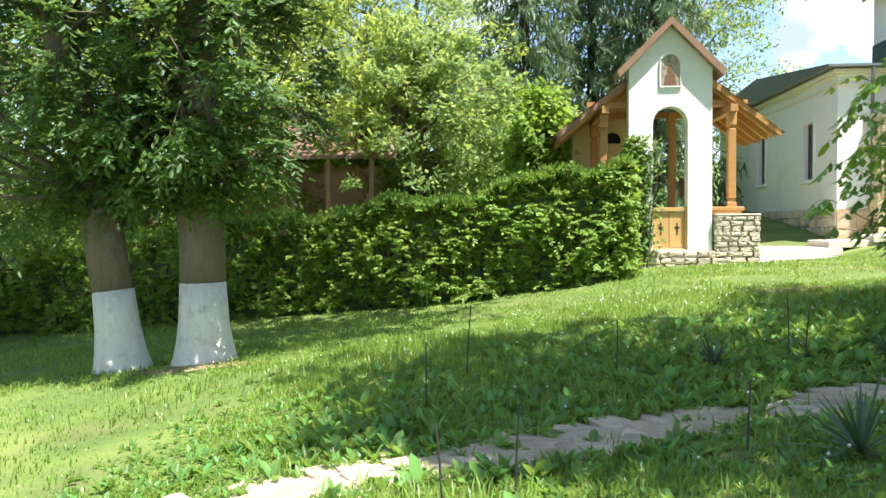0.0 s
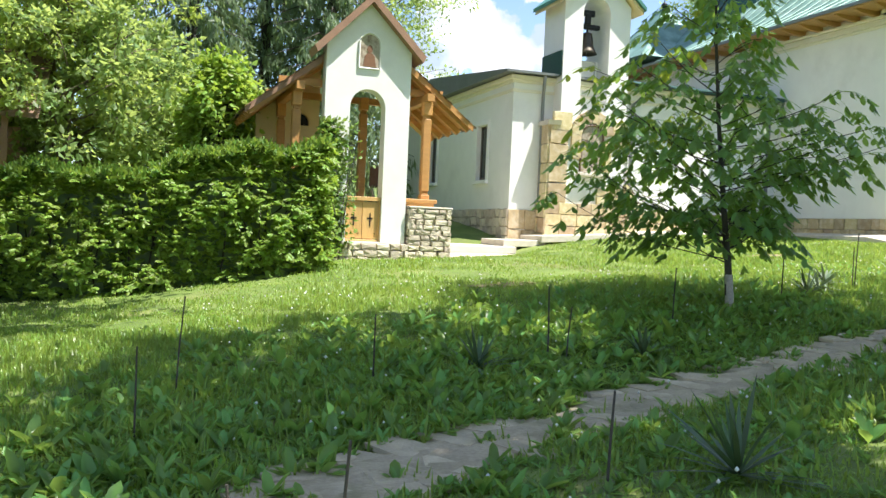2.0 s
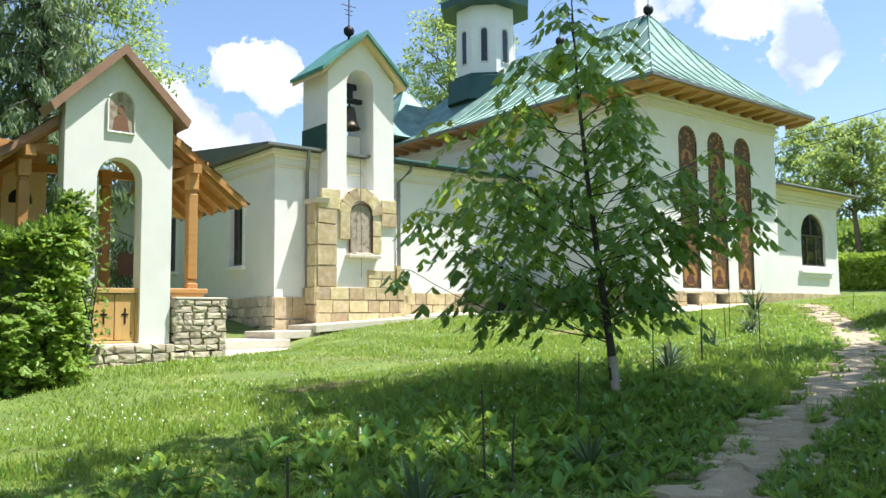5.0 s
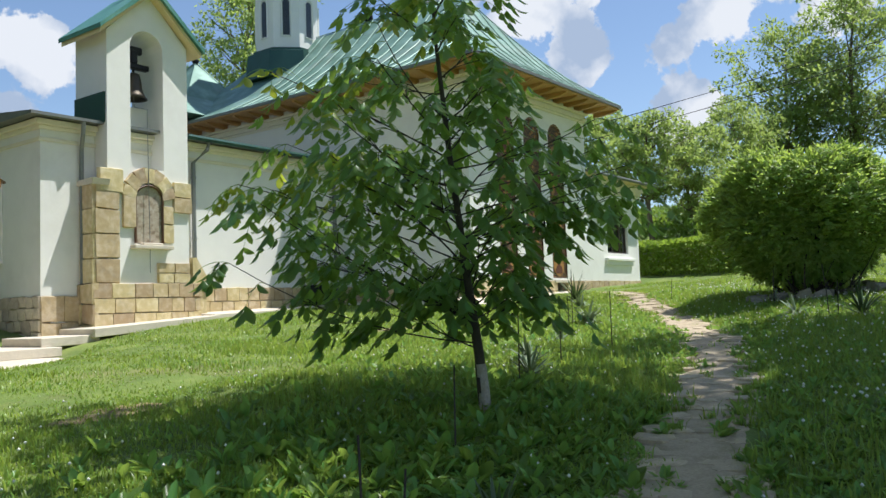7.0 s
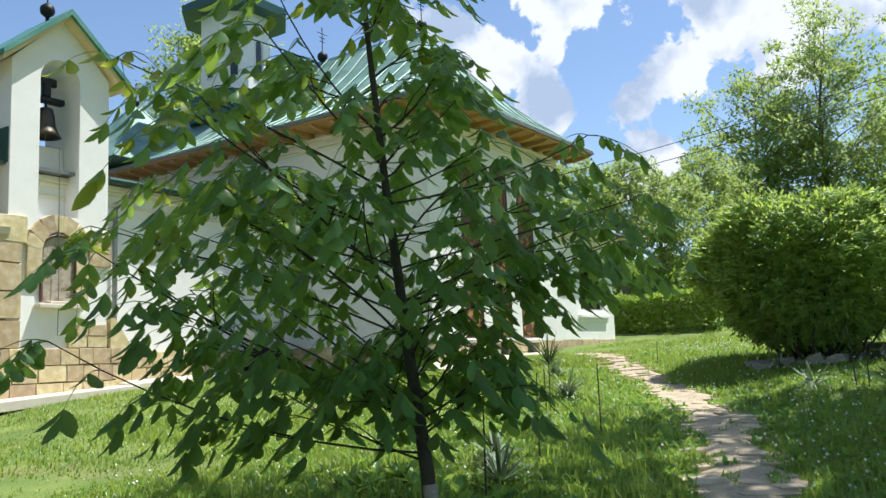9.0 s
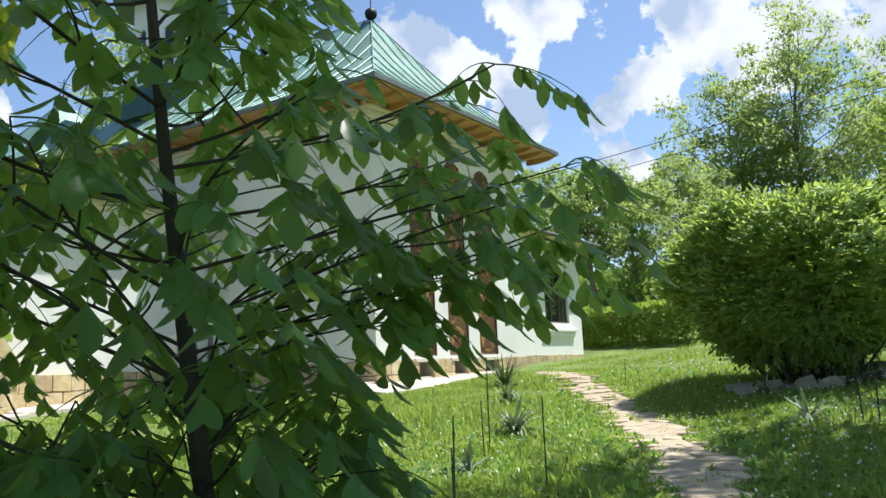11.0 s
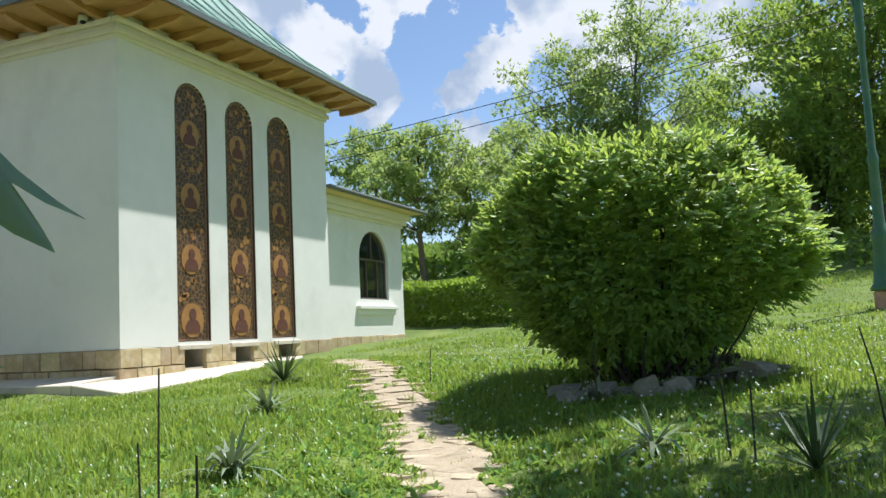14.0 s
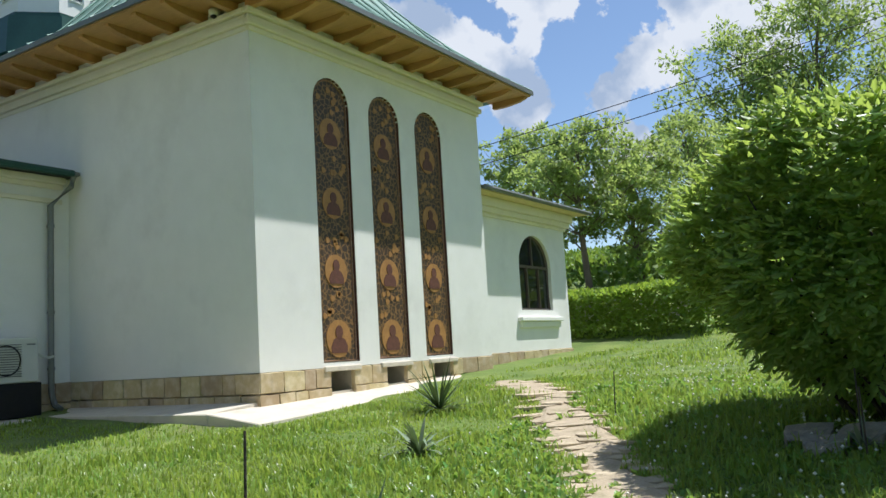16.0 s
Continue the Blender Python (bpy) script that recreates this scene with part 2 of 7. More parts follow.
M["leaf_back"] = leafy("light_green_leaves", (0.20, 0.265, 0.07), (0.15, 0.22, 0.055), (0.58, 0.68, 0.13), share=0.5)
M["leaf_far"] = leafy("far_tree_leaves", (0.17, 0.245, 0.09), (0.12, 0.195, 0.07), (0.52, 0.64, 0.16), share=0.48)
M["leaf_bush"] = leafy("bush_leaves", (0.23, 0.33, 0.105), (0.16, 0.26, 0.08), (0.52, 0.68, 0.13), share=0.5)
# also the darker green of the shade sheet inside the hedge
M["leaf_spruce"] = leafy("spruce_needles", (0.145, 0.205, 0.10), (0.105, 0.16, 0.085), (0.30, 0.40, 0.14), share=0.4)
M["grass"] = leafy("grass_blades", (0.22, 0.295, 0.06), (0.125, 0.225, 0.038), (0.47, 0.60, 0.09), vary=0.5, rough=0.36, share=0.4)
M["weed"] = leafy("weed_leaves", (0.16, 0.29, 0.068), (0.105, 0.222, 0.058), (0.44, 0.62, 0.10), vary=0.5, rough=0.34, share=0.38)
M["yucca"] = leafy("grey_green_yucca", (0.10, 0.15, 0.075), (0.07, 0.115, 0.05), (0.14, 0.2, 0.06), vary=0.25, share=0.15)
M["agave"] = leafy("pale_sword_leaves", (0.24, 0.29, 0.19), (0.17, 0.23, 0.13), (0.2, 0.26, 0.1), vary=0.25, share=0.15)
M["flower"] = material("white_clover_heads", (0.72, 0.72, 0.64), rough=0.8, vary=0.1, bump=0.0)
M["leaf_young_sunlit"] = leafy("sunlit_young_walnut_leaves", (0.17, 0.235, 0.035), (0.13, 0.21, 0.035), (0.60, 0.66, 0.07), vary=0.3, rough=0.42, share=0.5)
M["leaf_shoot_sunlit"] = leafy("sunlit_young_bush_leaves", (0.21, 0.305, 0.075), (0.16, 0.25, 0.065), (0.52, 0.66, 0.12), vary=0.45, rough=0.36, share=0.5)
M["palebark"] = material("pale_limed_bark", (0.36, 0.33, 0.27), rough=0.95, vary=0.25, scale=9, fine=50, bump=0.6, dirt=(0.16, 0.14, 0.1), dirt_scale=9, dirt_amount=0.7)
M["vine"] = leafy("vine_leaves", (0.13, 0.22, 0.035), (0.09, 0.17, 0.03), (0.32, 0.45, 0.06))


def clear_glass():
    m = bpy.data.materials.new("window_glass")
    m.use_nodes = True
    b = m.node_tree.nodes["Principled BSDF"]
    b.inputs["Base Color"].default_value = (0.05, 0.06, 0.06, 1)
    b.inputs["Roughness"].default_value = 0.03
    b.inputs["Transmission Weight"].default_value = 0.6
    return m


M["glass"] = clear_glass()


def icon_material():
    """Dark panel with a dense ochre scrollwork of vines."""
    m = material("painted_icon_panel", (0.05, 0.03, 0.02), rough=0.5, vary=0.2, scale=9, fine=60, bump=0.1)
    n, l = m.node_tree.nodes, m.node_tree.links
    b = n["Principled BSDF"]
    base = b.inputs["Base Color"].links[0].from_socket
    geo = n.new("ShaderNodeNewGeometry")
    v = n.new("ShaderNodeTexVoronoi")
    v.feature, v.inputs["Scale"].default_value = "DISTANCE_TO_EDGE", 11.0
    nz = n.new("ShaderNodeTexNoise")
    nz.inputs["Scale"].default_value = 16.0
    mixv = n.new("ShaderNodeVectorMath")
    mixv.operation = "MULTIPLY_ADD"
    mixv.inputs[1].default_value = (0.07, 0.07, 0.07)
    l.new(geo.outputs["Position"], nz.inputs["Vector"])
    l.new(nz.outputs["Color"], mixv.inputs[0])
    l.new(geo.outputs["Position"], mixv.inputs[2])
    l.new(mixv.outputs[0], v.inputs["Vector"])
    r = n.new("ShaderNodeMapRange")
    r.inputs["From Min"].default_value, r.inputs["From Max"].default_value = 0.10, 0.045
    l.new(v.outputs["Distance"], r.inputs["Value"])
    mx = n.new("ShaderNodeMix")
    mx.data_type = "RGBA"
    l.new(r.outputs[0], mx.inputs[0])
    l.new(base, mx.inputs[6])
    mx.inputs[7].default_value = (0.23, 0.125, 0.045, 1)
    l.new(mx.outputs[2], b.inputs["Base Color"])
    return m


M["icon"] = icon_material()


# ---- mesh helpers ----
def link(name, bm, mat, smooth=False):
    me = bpy.data.meshes.new(name)
    bm.normal_update()
    bm.to_mesh(me)
    bm.free()
    me.materials.append(mat)
    if smooth:
        me.polygons.foreach_set("use_smooth", [True] * len(me.polygons))
    return new(name, me)


def thing(name, bm, mat, label="", category="", group="", kind="", smooth=False):
    return tagged(link(name, bm, mat, smooth), label, category, group, kind)


def holder(name, at=(0, 0, 0), label="", category="", group="", kind=""):
    ob = new(name)
    ob.matrix_world = Matrix.Translation(at)
    return tagged(ob, label, category, group, kind)


def world_of(ob):
    own = ob.matrix_basis.copy()
    return world_of(ob.parent) @ ob.matrix_parent_inverse @ own if ob.parent else own


def part(name, bm, mat, parent, label="", smooth=False):
    """One mesh, given in world coordinates, under a thing or a part."""
    ob = link(name, bm, mat, smooth)
    ob.parent = parent
    ob.matrix_parent_inverse = world_of(parent).inverted()
    return tagged(ob, label)


def piece(name, me, parent, m):
    """One object on a shared mesh, at the world pose m."""
    ob = new(name, me)
    ob.parent = parent
    ob.matrix_parent_inverse = world_of(parent).inverted()
    ob.matrix_basis = m
    return ob


def quick_mesh(name, verts, faces, mat, smooth=False):
    """A mesh from arrays: verts n x 3, faces m x k."""
    verts, faces = np.asarray(verts, np.float32), np.asarray(faces, np.int32)
    me = bpy.data.meshes.new(name)
    me.vertices.add(len(verts))
    me.vertices.foreach_set("co", verts.ravel())
    me.loops.add(faces.size)
    me.loops.foreach_set("vertex_index", faces.ravel())
    me.polygons.add(len(faces))
    k = faces.shape[1]
    me.polygons.foreach_set("loop_start", np.arange(0, faces.size, k, dtype=np.int32))
    me.polygons.foreach_set("loop_total", np.full(len(faces), k, np.int32))
    if smooth:
        me.polygons.foreach_set("use_smooth", np.ones(len(faces), bool))
    me.materials.append(mat)
    me.update(calc_edges=True)
    me.validate()
    return me


def box(bm, x0, y0, z0, x1, y1, z1, bevel=0.0, m=None):
    v = [bm.verts.new((x, y, z)) for x in (x0, x1) for y in (y0, y1) for z in (z0, z1)]
    fs = [bm.faces.new([v[i] for i in q]) for q in ((0, 1, 3, 2), (4, 6, 7, 5), (0, 4, 5, 1), (2, 3, 7, 6), (0, 2, 6, 4), (1, 5, 7, 3))]
    if bevel:
        es = list({e for f in fs for e in f.edges})
        r = bmesh.ops.bevel(bm, geom=es, offset=bevel, segments=1, affect="EDGES")
        v = list({w for f in r["faces"] for w in f.verts} | {w for w in v if w.is_valid})
    if m is not None:
        bmesh.ops.transform(bm, matrix=m, verts=[w for w in v if w.is_valid])
    return bm


def boxes(*rows, bevel=0.0):
    bm = bmesh.new()
    for r in rows:
        box(bm, *r, bevel=bevel)
    return bm


def beam(bm, a, b, w, h):
    """A squared timber from a to b."""
    a, b = Vector(a), Vector(b)
    d = (b - a).normalized()
    side = d.cross(Vector((0, 0, 1)))
    side = side.normalized() if side.length > 1e-4 else Vector((1, 0, 0))
    up = side.cross(d)
    vs = [bm.verts.new(p + side * sx * w / 2 + up * sz * h / 2) for p in (a, b) for sx, sz in ((-1, -1), (1, -1), (1, 1), (-1, 1))]
    for q in ((3, 2, 1, 0), (4, 5, 6, 7), (0, 1, 5, 4), (1, 2, 6, 5), (2, 3, 7, 6), (3, 0, 4, 7)):
        bm.faces.new([vs[i] for i in q])
    return bm


def tube(bm, pts, radii, sides=8, cap=True):
    """A round limb along points, tapering by radii."""
    pts = [Vector(p) for p in pts]
    rings = []
    for i, p in enumerate(pts):
        d = (pts[min(i + 1, len(pts) - 1)] - pts[max(i - 1, 0)]).normalized()
        s = d.cross(Vector((0, 0, 1)) if abs(d.z) < 0.9 else Vector((1, 0, 0))).normalized()
        u = s.cross(d)
        r = radii[i] if isinstance(radii, (list, tuple)) else radii
        rings.append([bm.verts.new(p + (s * math.cos(a) + u * math.sin(a)) * r) for a in (2 * math.pi * k / sides for k in range(sides))])
    for a, b in zip(rings, rings[1:]):
        for k in range(sides):
            bm.faces.new((a[k], a[(k + 1) % sides], b[(k + 1) % sides], b[k]))
    if cap:
        bm.faces.new(rings[-1])
        bm.faces.new(rings[0][::-1])
    return bm


def lathe(bm, at, profile, sides=16):
    """A turned body round a vertical axis at (x, y): profile of (radius, z)."""
    rings = [[bm.verts.new((at[0] + r * math.cos(2 * math.pi * k / sides), at[1] + r * math.sin(2 * math.pi * k / sides), z)) for k in range(sides)] for r, z in profile]
    for a, b in zip(rings, rings[1:]):
        for k in range(sides):
            bm.faces.new((a[k], a[(k + 1) % sides], b[(k + 1) % sides], b[k]))
    bm.faces.new(rings[0][::-1])
    bm.faces.new(rings[-1])
    return bm


def arch_points(uc, half, zs, rise, n=12):
    return [(uc - half * math.cos(math.pi * k / n), zs + rise * math.sin(math.pi * k / n)) for k in range(n + 1)]


def arch_wall(u0, u1, z0, z1, openings, depth, back=True, top=None):
    """A wall in (u, v, z), v going into it, with arched openings (centre, half width, bottom, springing, rise), closed behind at their
    depth or passing through. top: a function that gives the wall's upper edge at u."""
    bm = bmesh.new()
    top = top or (lambda u: z1)

    def quad(*p):
        bm.faces.new([bm.verts.new(q) for q in p])

    def panel(a, b, zl_a, zl_b, zt_a, zt_b, v=0.0):
        quad((a, v, zl_a), (b, v, zl_b), (b, v, zt_b), (a, v, zt_a))

    cuts = sorted(openings)
    cursor = u0
    for uc, half, zb, zs, rise in cuts:
        panel(cursor, uc - half, z0, z0, top(cursor), top(uc - half))
        if zb > z0 + 1e-4:
            panel(uc - half, uc + half, z0, z0, zb, zb)
        pts = arch_points(uc, half, zs, rise)
        for (ua, za), (ub, zb2) in zip(pts, pts[1:]):
            panel(ua, ub, za, zb2, top(ua), top(ub))
        loop = [(uc - half, zb)] + pts + [(uc + half, zb)]
        for (ua, za), (ub, zc) in zip(loop, loop[1:]):
            quad((ua, 0, za), (ua, depth, za), (ub, depth, zc), (ub, 0, zc))
        quad((uc + half, 0, zb), (uc + half, depth, zb), (uc - half, depth, zb), (uc - half, 0, zb))
        if back:
            bm.faces.new([bm.verts.new((u, depth, z)) for u, z in loop])
        cursor = uc + half
    panel(cursor, u1, z0, z0, top(cursor), top(u1))
    if not back:
        cursor = u0
        for uc, half, zb, zs, rise in cuts:
            panel(cursor, uc - half, z0, z0, top(cursor), top(uc - half), depth)
            if zb > z0 + 1e-4:
                panel(uc - half, uc + half, z0, z0, zb, zb, depth)
            pts = arch_points(uc, half, zs, rise)
            for (ua, za), (ub, zb2) in zip(pts, pts[1:]):
                panel(ua, ub, za, zb2, top(ua), top(ub), depth)
            cursor = uc + half
        panel(cursor, u1, z0, z0, top(cursor), top(u1), depth)
        quad((u0, 0, z0), (u0, depth, z0), (u0, depth, top(u0)), (u0, 0, top(u0)))
        quad((u1, 0, z0), (u1, 0, top(u1)), (u1, depth, top(u1)), (u1, depth, z0))
        us = sorted({u0, u1, (u0 + u1) / 2})
        for a, b in zip(us, us[1:]):
            quad((a, 0, top(a)), (b, 0, top(b)), (b, depth, top(b)), (a, depth, top(a)))
    bmesh.ops.remove_doubles(bm, verts=bm.verts, dist=1e-4)
    return bm


def prism(bm, outline, axis, a, b):
    """An outline of (u, z) drawn along x or y from a to b."""
    put = (lambda u, z, w: (w, u, z)) if axis == "x" else (lambda u, z, w: (u, w, z))
    r0, r1 = [bm.verts.new(put(u, z, a)) for u, z in outline], [bm.verts.new(put(u, z, b)) for u, z in outline]
    n = len(outline)
    for i in range(n):
        bm.faces.new((r0[i], r0[(i + 1) % n], r1[(i + 1) % n], r1[i]))
    bm.faces.new(r0[::-1])
    bm.faces.new(r1)
    bmesh.ops.recalc_face_normals(bm, faces=bm.faces)
    return bm


def placed(bm, m):
    bmesh.ops.transform(bm, matrix=m, verts=bm.verts)
    bmesh.ops.recalc_face_normals(bm, faces=bm.faces)
    return bm


# ---- ground ----
PATH_X = (-9.0, -4.0, -1.3, 0.2, 3.1, 7.1, 9.2, 12.06, 15.9, 18.8, 20.6)
PATH_Y = (-5.0, -2.3, -0.8, 0.0, 1.38, 2.6, 3.2, 4.2, 6.45, 8.4, 10.0)


def path_y(x):
    return np.interp(x, PATH_X, PATH_Y)


def ground(x, y):
    """Height of the lawn: a slope that rises towards the church, with a shallow trough along the path and a hill behind."""
    x, y = np.asarray(x, float), np.asarray(y, float)
    a, b = np.clip(x, -14, 31), np.clip(y, -9, 24)
    z = 0.03735 + 0.10118 * a + 0.0025 * b - 0.00058 * a * a - 0.00239 * a * b + 0.00275 * b * b
    d = y - path_y(x)
    z = z - 0.24 * np.exp(-d * d / 2.2) * np.clip((x + 0.5) / 4, 0, 1) * np.clip((19 - x) / 3, 0, 1)
    z = z - 0.35 * np.clip((3 - x) / 4, 0, 1) * np.clip((y - 5) / 5, 0, 1)
    z = z - 0.45 * np.exp(-((x - 6.5) ** 2 / 6 + (y - 15) ** 2 / 5))
    far = np.maximum(0, x - 28)
    bank = np.clip((x - 32.3) / 0.9, 0, 1)
    z = z + 0.12 * np.minimum(far, 80) + 0.9 * bank * bank * (3 - 2 * bank) * np.clip((y - 4) / 4, 0, 1) + 0.05 * np.maximum(0, y - 30)
    return z


def gz(x, y):
    return float(ground(x, y))


def sheet():
    """One sheet out to the horizon, finer near the walk."""
    xs = np.concatenate([np.linspace(-1500, -40, 14), np.linspace(-30, -10, 14), np.linspace(-9, 30, 118), np.linspace(31, 60, 24), np.linspace(70, 110, 6), np.linspace(150, 1500, 10)])
    ys = np.concatenate([np.linspace(-1500, -40, 14), np.linspace(-30, -10, 14), np.linspace(-9, 20, 88), np.linspace(21, 45, 16), np.linspace(60, 1500, 12)])
    gx, gy = np.meshgrid(xs, ys, indexing="ij")
    z = ground(gx, gy)
    z = z + 0.02 * np.sin(gx * 3.1 + gy * 1.7) * np.sin(gy * 2.3 - gx * 0.9)
    v = np.stack([gx, gy, z], -1).reshape(-1, 3)
    n, m = len(xs), len(ys)
    i = (np.arange(n - 1)[:, None] * m + np.arange(m - 1)[None]).ravel()
    return quick_mesh("ground", v, np.stack([i, i + m, i + m + 1, i + 1], -1), M["soil"], True)


lawn = tagged(new("ground", sheet()), "sloping green lawn with clover and worn earthy spots", "lawn", kind="structure")


# ---- stones shared by plinths, piers and the path ----
def stone_mesh(name, mat, seed, rough=0.10, chamfer=0.06):
    """A unit block with an uneven chamfered front (front is -y); about 30 triangles."""
    rnd = random.Random(seed)
    bm = bmesh.new()
    j = lambda s: rnd.uniform(-s, s)
    outer = [(-0.5 + j(rough) * 0.4, -0.5 + j(rough) * 0.6), (0.5 + j(rough) * 0.4, -0.5 + j(rough) * 0.6), (0.5 + j(rough) * 0.4, 0.5 + j(rough) * 0.6), (-0.5 + j(rough) * 0.4, 0.5 + j(rough) * 0.6)]
    mid = []
    for (x, z), (x2, z2) in zip(outer, outer[1:] + outer[:1]):
        mid += [(x, z), ((x + x2) / 2 + j(rough) * 0.25, (z + z2) / 2 + j(rough) * 0.4)]
    back = [bm.verts.new((x, 0.5, z)) for x, z in mid]
    side = [bm.verts.new((x, -0.2, z)) for x, z in mid]
    front = [bm.verts.new((x * (1 - chamfer * 1.3), -0.5 + j(0.3 * rough + 0.03), z * (1 - chamfer * 2.2))) for x, z in mid]
    c = bm.verts.new((j(0.15), -0.5 - rough * 0.3, j(0.15)))
    n = len(mid)
    for k in range(n):
        q = (k + 1) % n
        bm.faces.new((back[k], side[k], side[q], back[q]))
        bm.faces.new((side[k], front[k], front[q], side[q]))
        bm.faces.new((front[k], c, front[q]))
    bmesh.ops.recalc_face_normals(bm, faces=bm.faces)
    me = bpy.data.meshes.new(name)
    bm.to_mesh(me)
    bm.free()
    me.materials.append(mat)
    return me


ASHLAR = [stone_mesh("stone", M["stone"], s, 0.05, 0.025) for s in range(6)]
RUBBLE = [stone_mesh("stone", M["rubble"], s + 20, 0.2, 0.05) for s in range(8)]
TURN = {"-y": 0.0, "-x": -math.pi / 2, "+x": math.pi / 2, "+y": math.pi}


def courses(parent, face, at, u0, u1, z0, z1, rows, widths, meshes, seed, deep=0.06, gap=0.012, slope=0.0):
    """Stones laid in courses on a wall that faces that way, from u0 to u1 along it, proud of the plane by half their depth."""
    rnd = random.Random(seed)
    h = (z1 - z0) / rows
    for r in range(rows):
        u = u0
        while u < u1 - 0.02:
            w = rnd.uniform(*widths)
            if u1 - u - w < widths[0] * 0.6:
                w = u1 - u
            zc = z0 + (r + 0.5) * h + slope * (u + w / 2 - u0) * (1 - (r + 0.5) / rows)
            hh = h
            uc = u + w / 2
            pos = (uc, at, zc) if face in ("-y", "+y") else (at, uc, zc)
            piece("stone", rnd.choice(meshes), parent,
                  Matrix.Translation(pos) @ Matrix.Rotation(TURN[face], 4, "Z") @ Matrix.Diagonal((w - gap, deep * rnd.uniform(0.9, 1.15), hh - gap, 1)))
            u += w


# ---- church ----
NX0, NX1, NY0, NY1 = 16.98, 23.25, 11.79, 24.5
church = holder("church", (20, 18, 1.7), "white plastered church with a green sheet metal hipped roof", "church")
ICONS = [(18.71, 0.43), (20.08, 0.43), (21.42, 0.43)]
facade = arch_wall(NX0, NX1, 2.09, 7.42, [(c, h, 2.16, 6.21, 0.43) for c, h in ICONS], 0.085)
part("south_wall", placed(facade, Matrix.Translation((0, NY0, 0))), M["plaster"], church)
part("west_wall", boxes((NX0, NY0 + 0.004, 2.09, NX0 + 0.4, NY1, 7.42)), M["plaster"], church)
part("inner_wall", boxes((NX0 + 0.41, NY0 + 0.22, 2.1, NX1, NY1, 7.40), (NX0 + 0.41, NY0 + 0.62, 1.2, NX1, NY1, 2.09)), M["plaster"], church)

# painted panels in the tall arched recesses
for c, h in ICONS:
    bm = bmesh.new()
    loop = [(c - h + 0.01, 2.17)] + [(u, z) for u, z in arch_points(c, h - 0.01, 6.21, 0.42, 16)] + [(c + h - 0.01, 2.17)]
    prism(bm, loop, "y", NY0 + 0.0550, NY0 + 0.0810)
    panel = part("icon_panel", bm, M["icon"], church, "tall arched dark panel painted with ochre vines and saints")
    bm = bmesh.new()
    edge = [(c - h + 0.035, 2.19)] + arch_points(c, h - 0.035, 6.21, 0.395, 16) + [(c + h - 0.035, 2.19)]
    tube(bm, [(u, NY0 + 0.0470, z) for u, z in edge + edge[:1]], 0.014, 5)
    part("border", bm, M["copper"], panel)
    bm = bmesh.new()
    rim = [(c - h + 0.002, 2.165)] + arch_points(c, h - 0.002, 6.21, 0.428, 16) + [(c + h - 0.002, 2.165)]
    for (ua, za), (ub, zb) in zip(rim, rim[1:]):
        bm.faces.new([bm.verts.new(p) for p in ((ua, NY0 + 0.012, za), (ua, NY0 + 0.0550, za), (ub, NY0 + 0.0550, zb), (ub, NY0 + 0.012, zb))])
    part("painted_reveal", bm, M["robe"], panel)
    for zc, r in ((5.74, 0.25), (4.63, 0.25), (3.56, 0.26), (2.52, 0.29)):
        bm = bmesh.new()
        ring = [(c + r * math.cos(a), zc + r * math.sin(a)) for a in (2 * math.pi * k / 24 for k in range(24))]
        prism(bm, ring, "y", NY0 + 0.0450, NY0 + 0.0530)
        part("medallion", bm, M["gold"], panel)
        bm = bmesh.new()
        bust = [(c - r * 0.62, zc - r * 0.76), (c + r * 0.62, zc - r * 0.76), (c + r * 0.66, zc - r * 0.4), (c + r * 0.45, zc - r * 0.05), (c + r * 0.16, zc + r * 0.08), (c - r * 0.16, zc + r * 0.08), (c - r * 0.45, zc - r * 0.05), (c - r * 0.66, zc - r * 0.4)]
        prism(bm, bust, "y", NY0 + 0.0370, NY0 + 0.0430)
        prism(bm, [(c + r * 0.3 * math.cos(a), zc + r * 0.34 + r * 0.36 * math.sin(a)) for a in (2 * math.pi * k / 14 for k in range(14))], "y", NY0 + 0.0350, NY0 + 0.0415)
        part("bust", bm, M["robe"], panel)
    rnd = random.Random(int(c * 100))
    bm = bmesh.new()
    for zc in (6.3, 5.2, 4.1, 3.05):
        for k in range(7):
            u, z = c + rnd.uniform(-0.3, 0.3), zc + rnd.uniform(-0.2, 0.2)
            prism(bm, [(u + 0.05 * math.cos(a) * (1 + 0.3 * math.cos(3 * a)), z + 0.05 * math.sin(a)) for a in (2 * math.pi * j / 9 for j in range(9))], "y", NY0 + 0.0470, NY0 + 0.0530)
    tagged(part("scrollwork", bm, M["gold"], panel), kind="stuff")

# cornice of two mouldings and a plain frieze
for z0, z1, out in ((6.93, 7.00, 0.04), (7.00, 7.09, 0.09), (7.09, 7.16, 0.05), (7.16, 7.24, 0.12)):
    part("cornice", boxes((NX0 - out, NY0 - out, z0, NX1 + out, NY0, z1), (NX0 - out, NY0, z0, NX0, NY1, z1), bevel=0.012), M["cornice"], church)

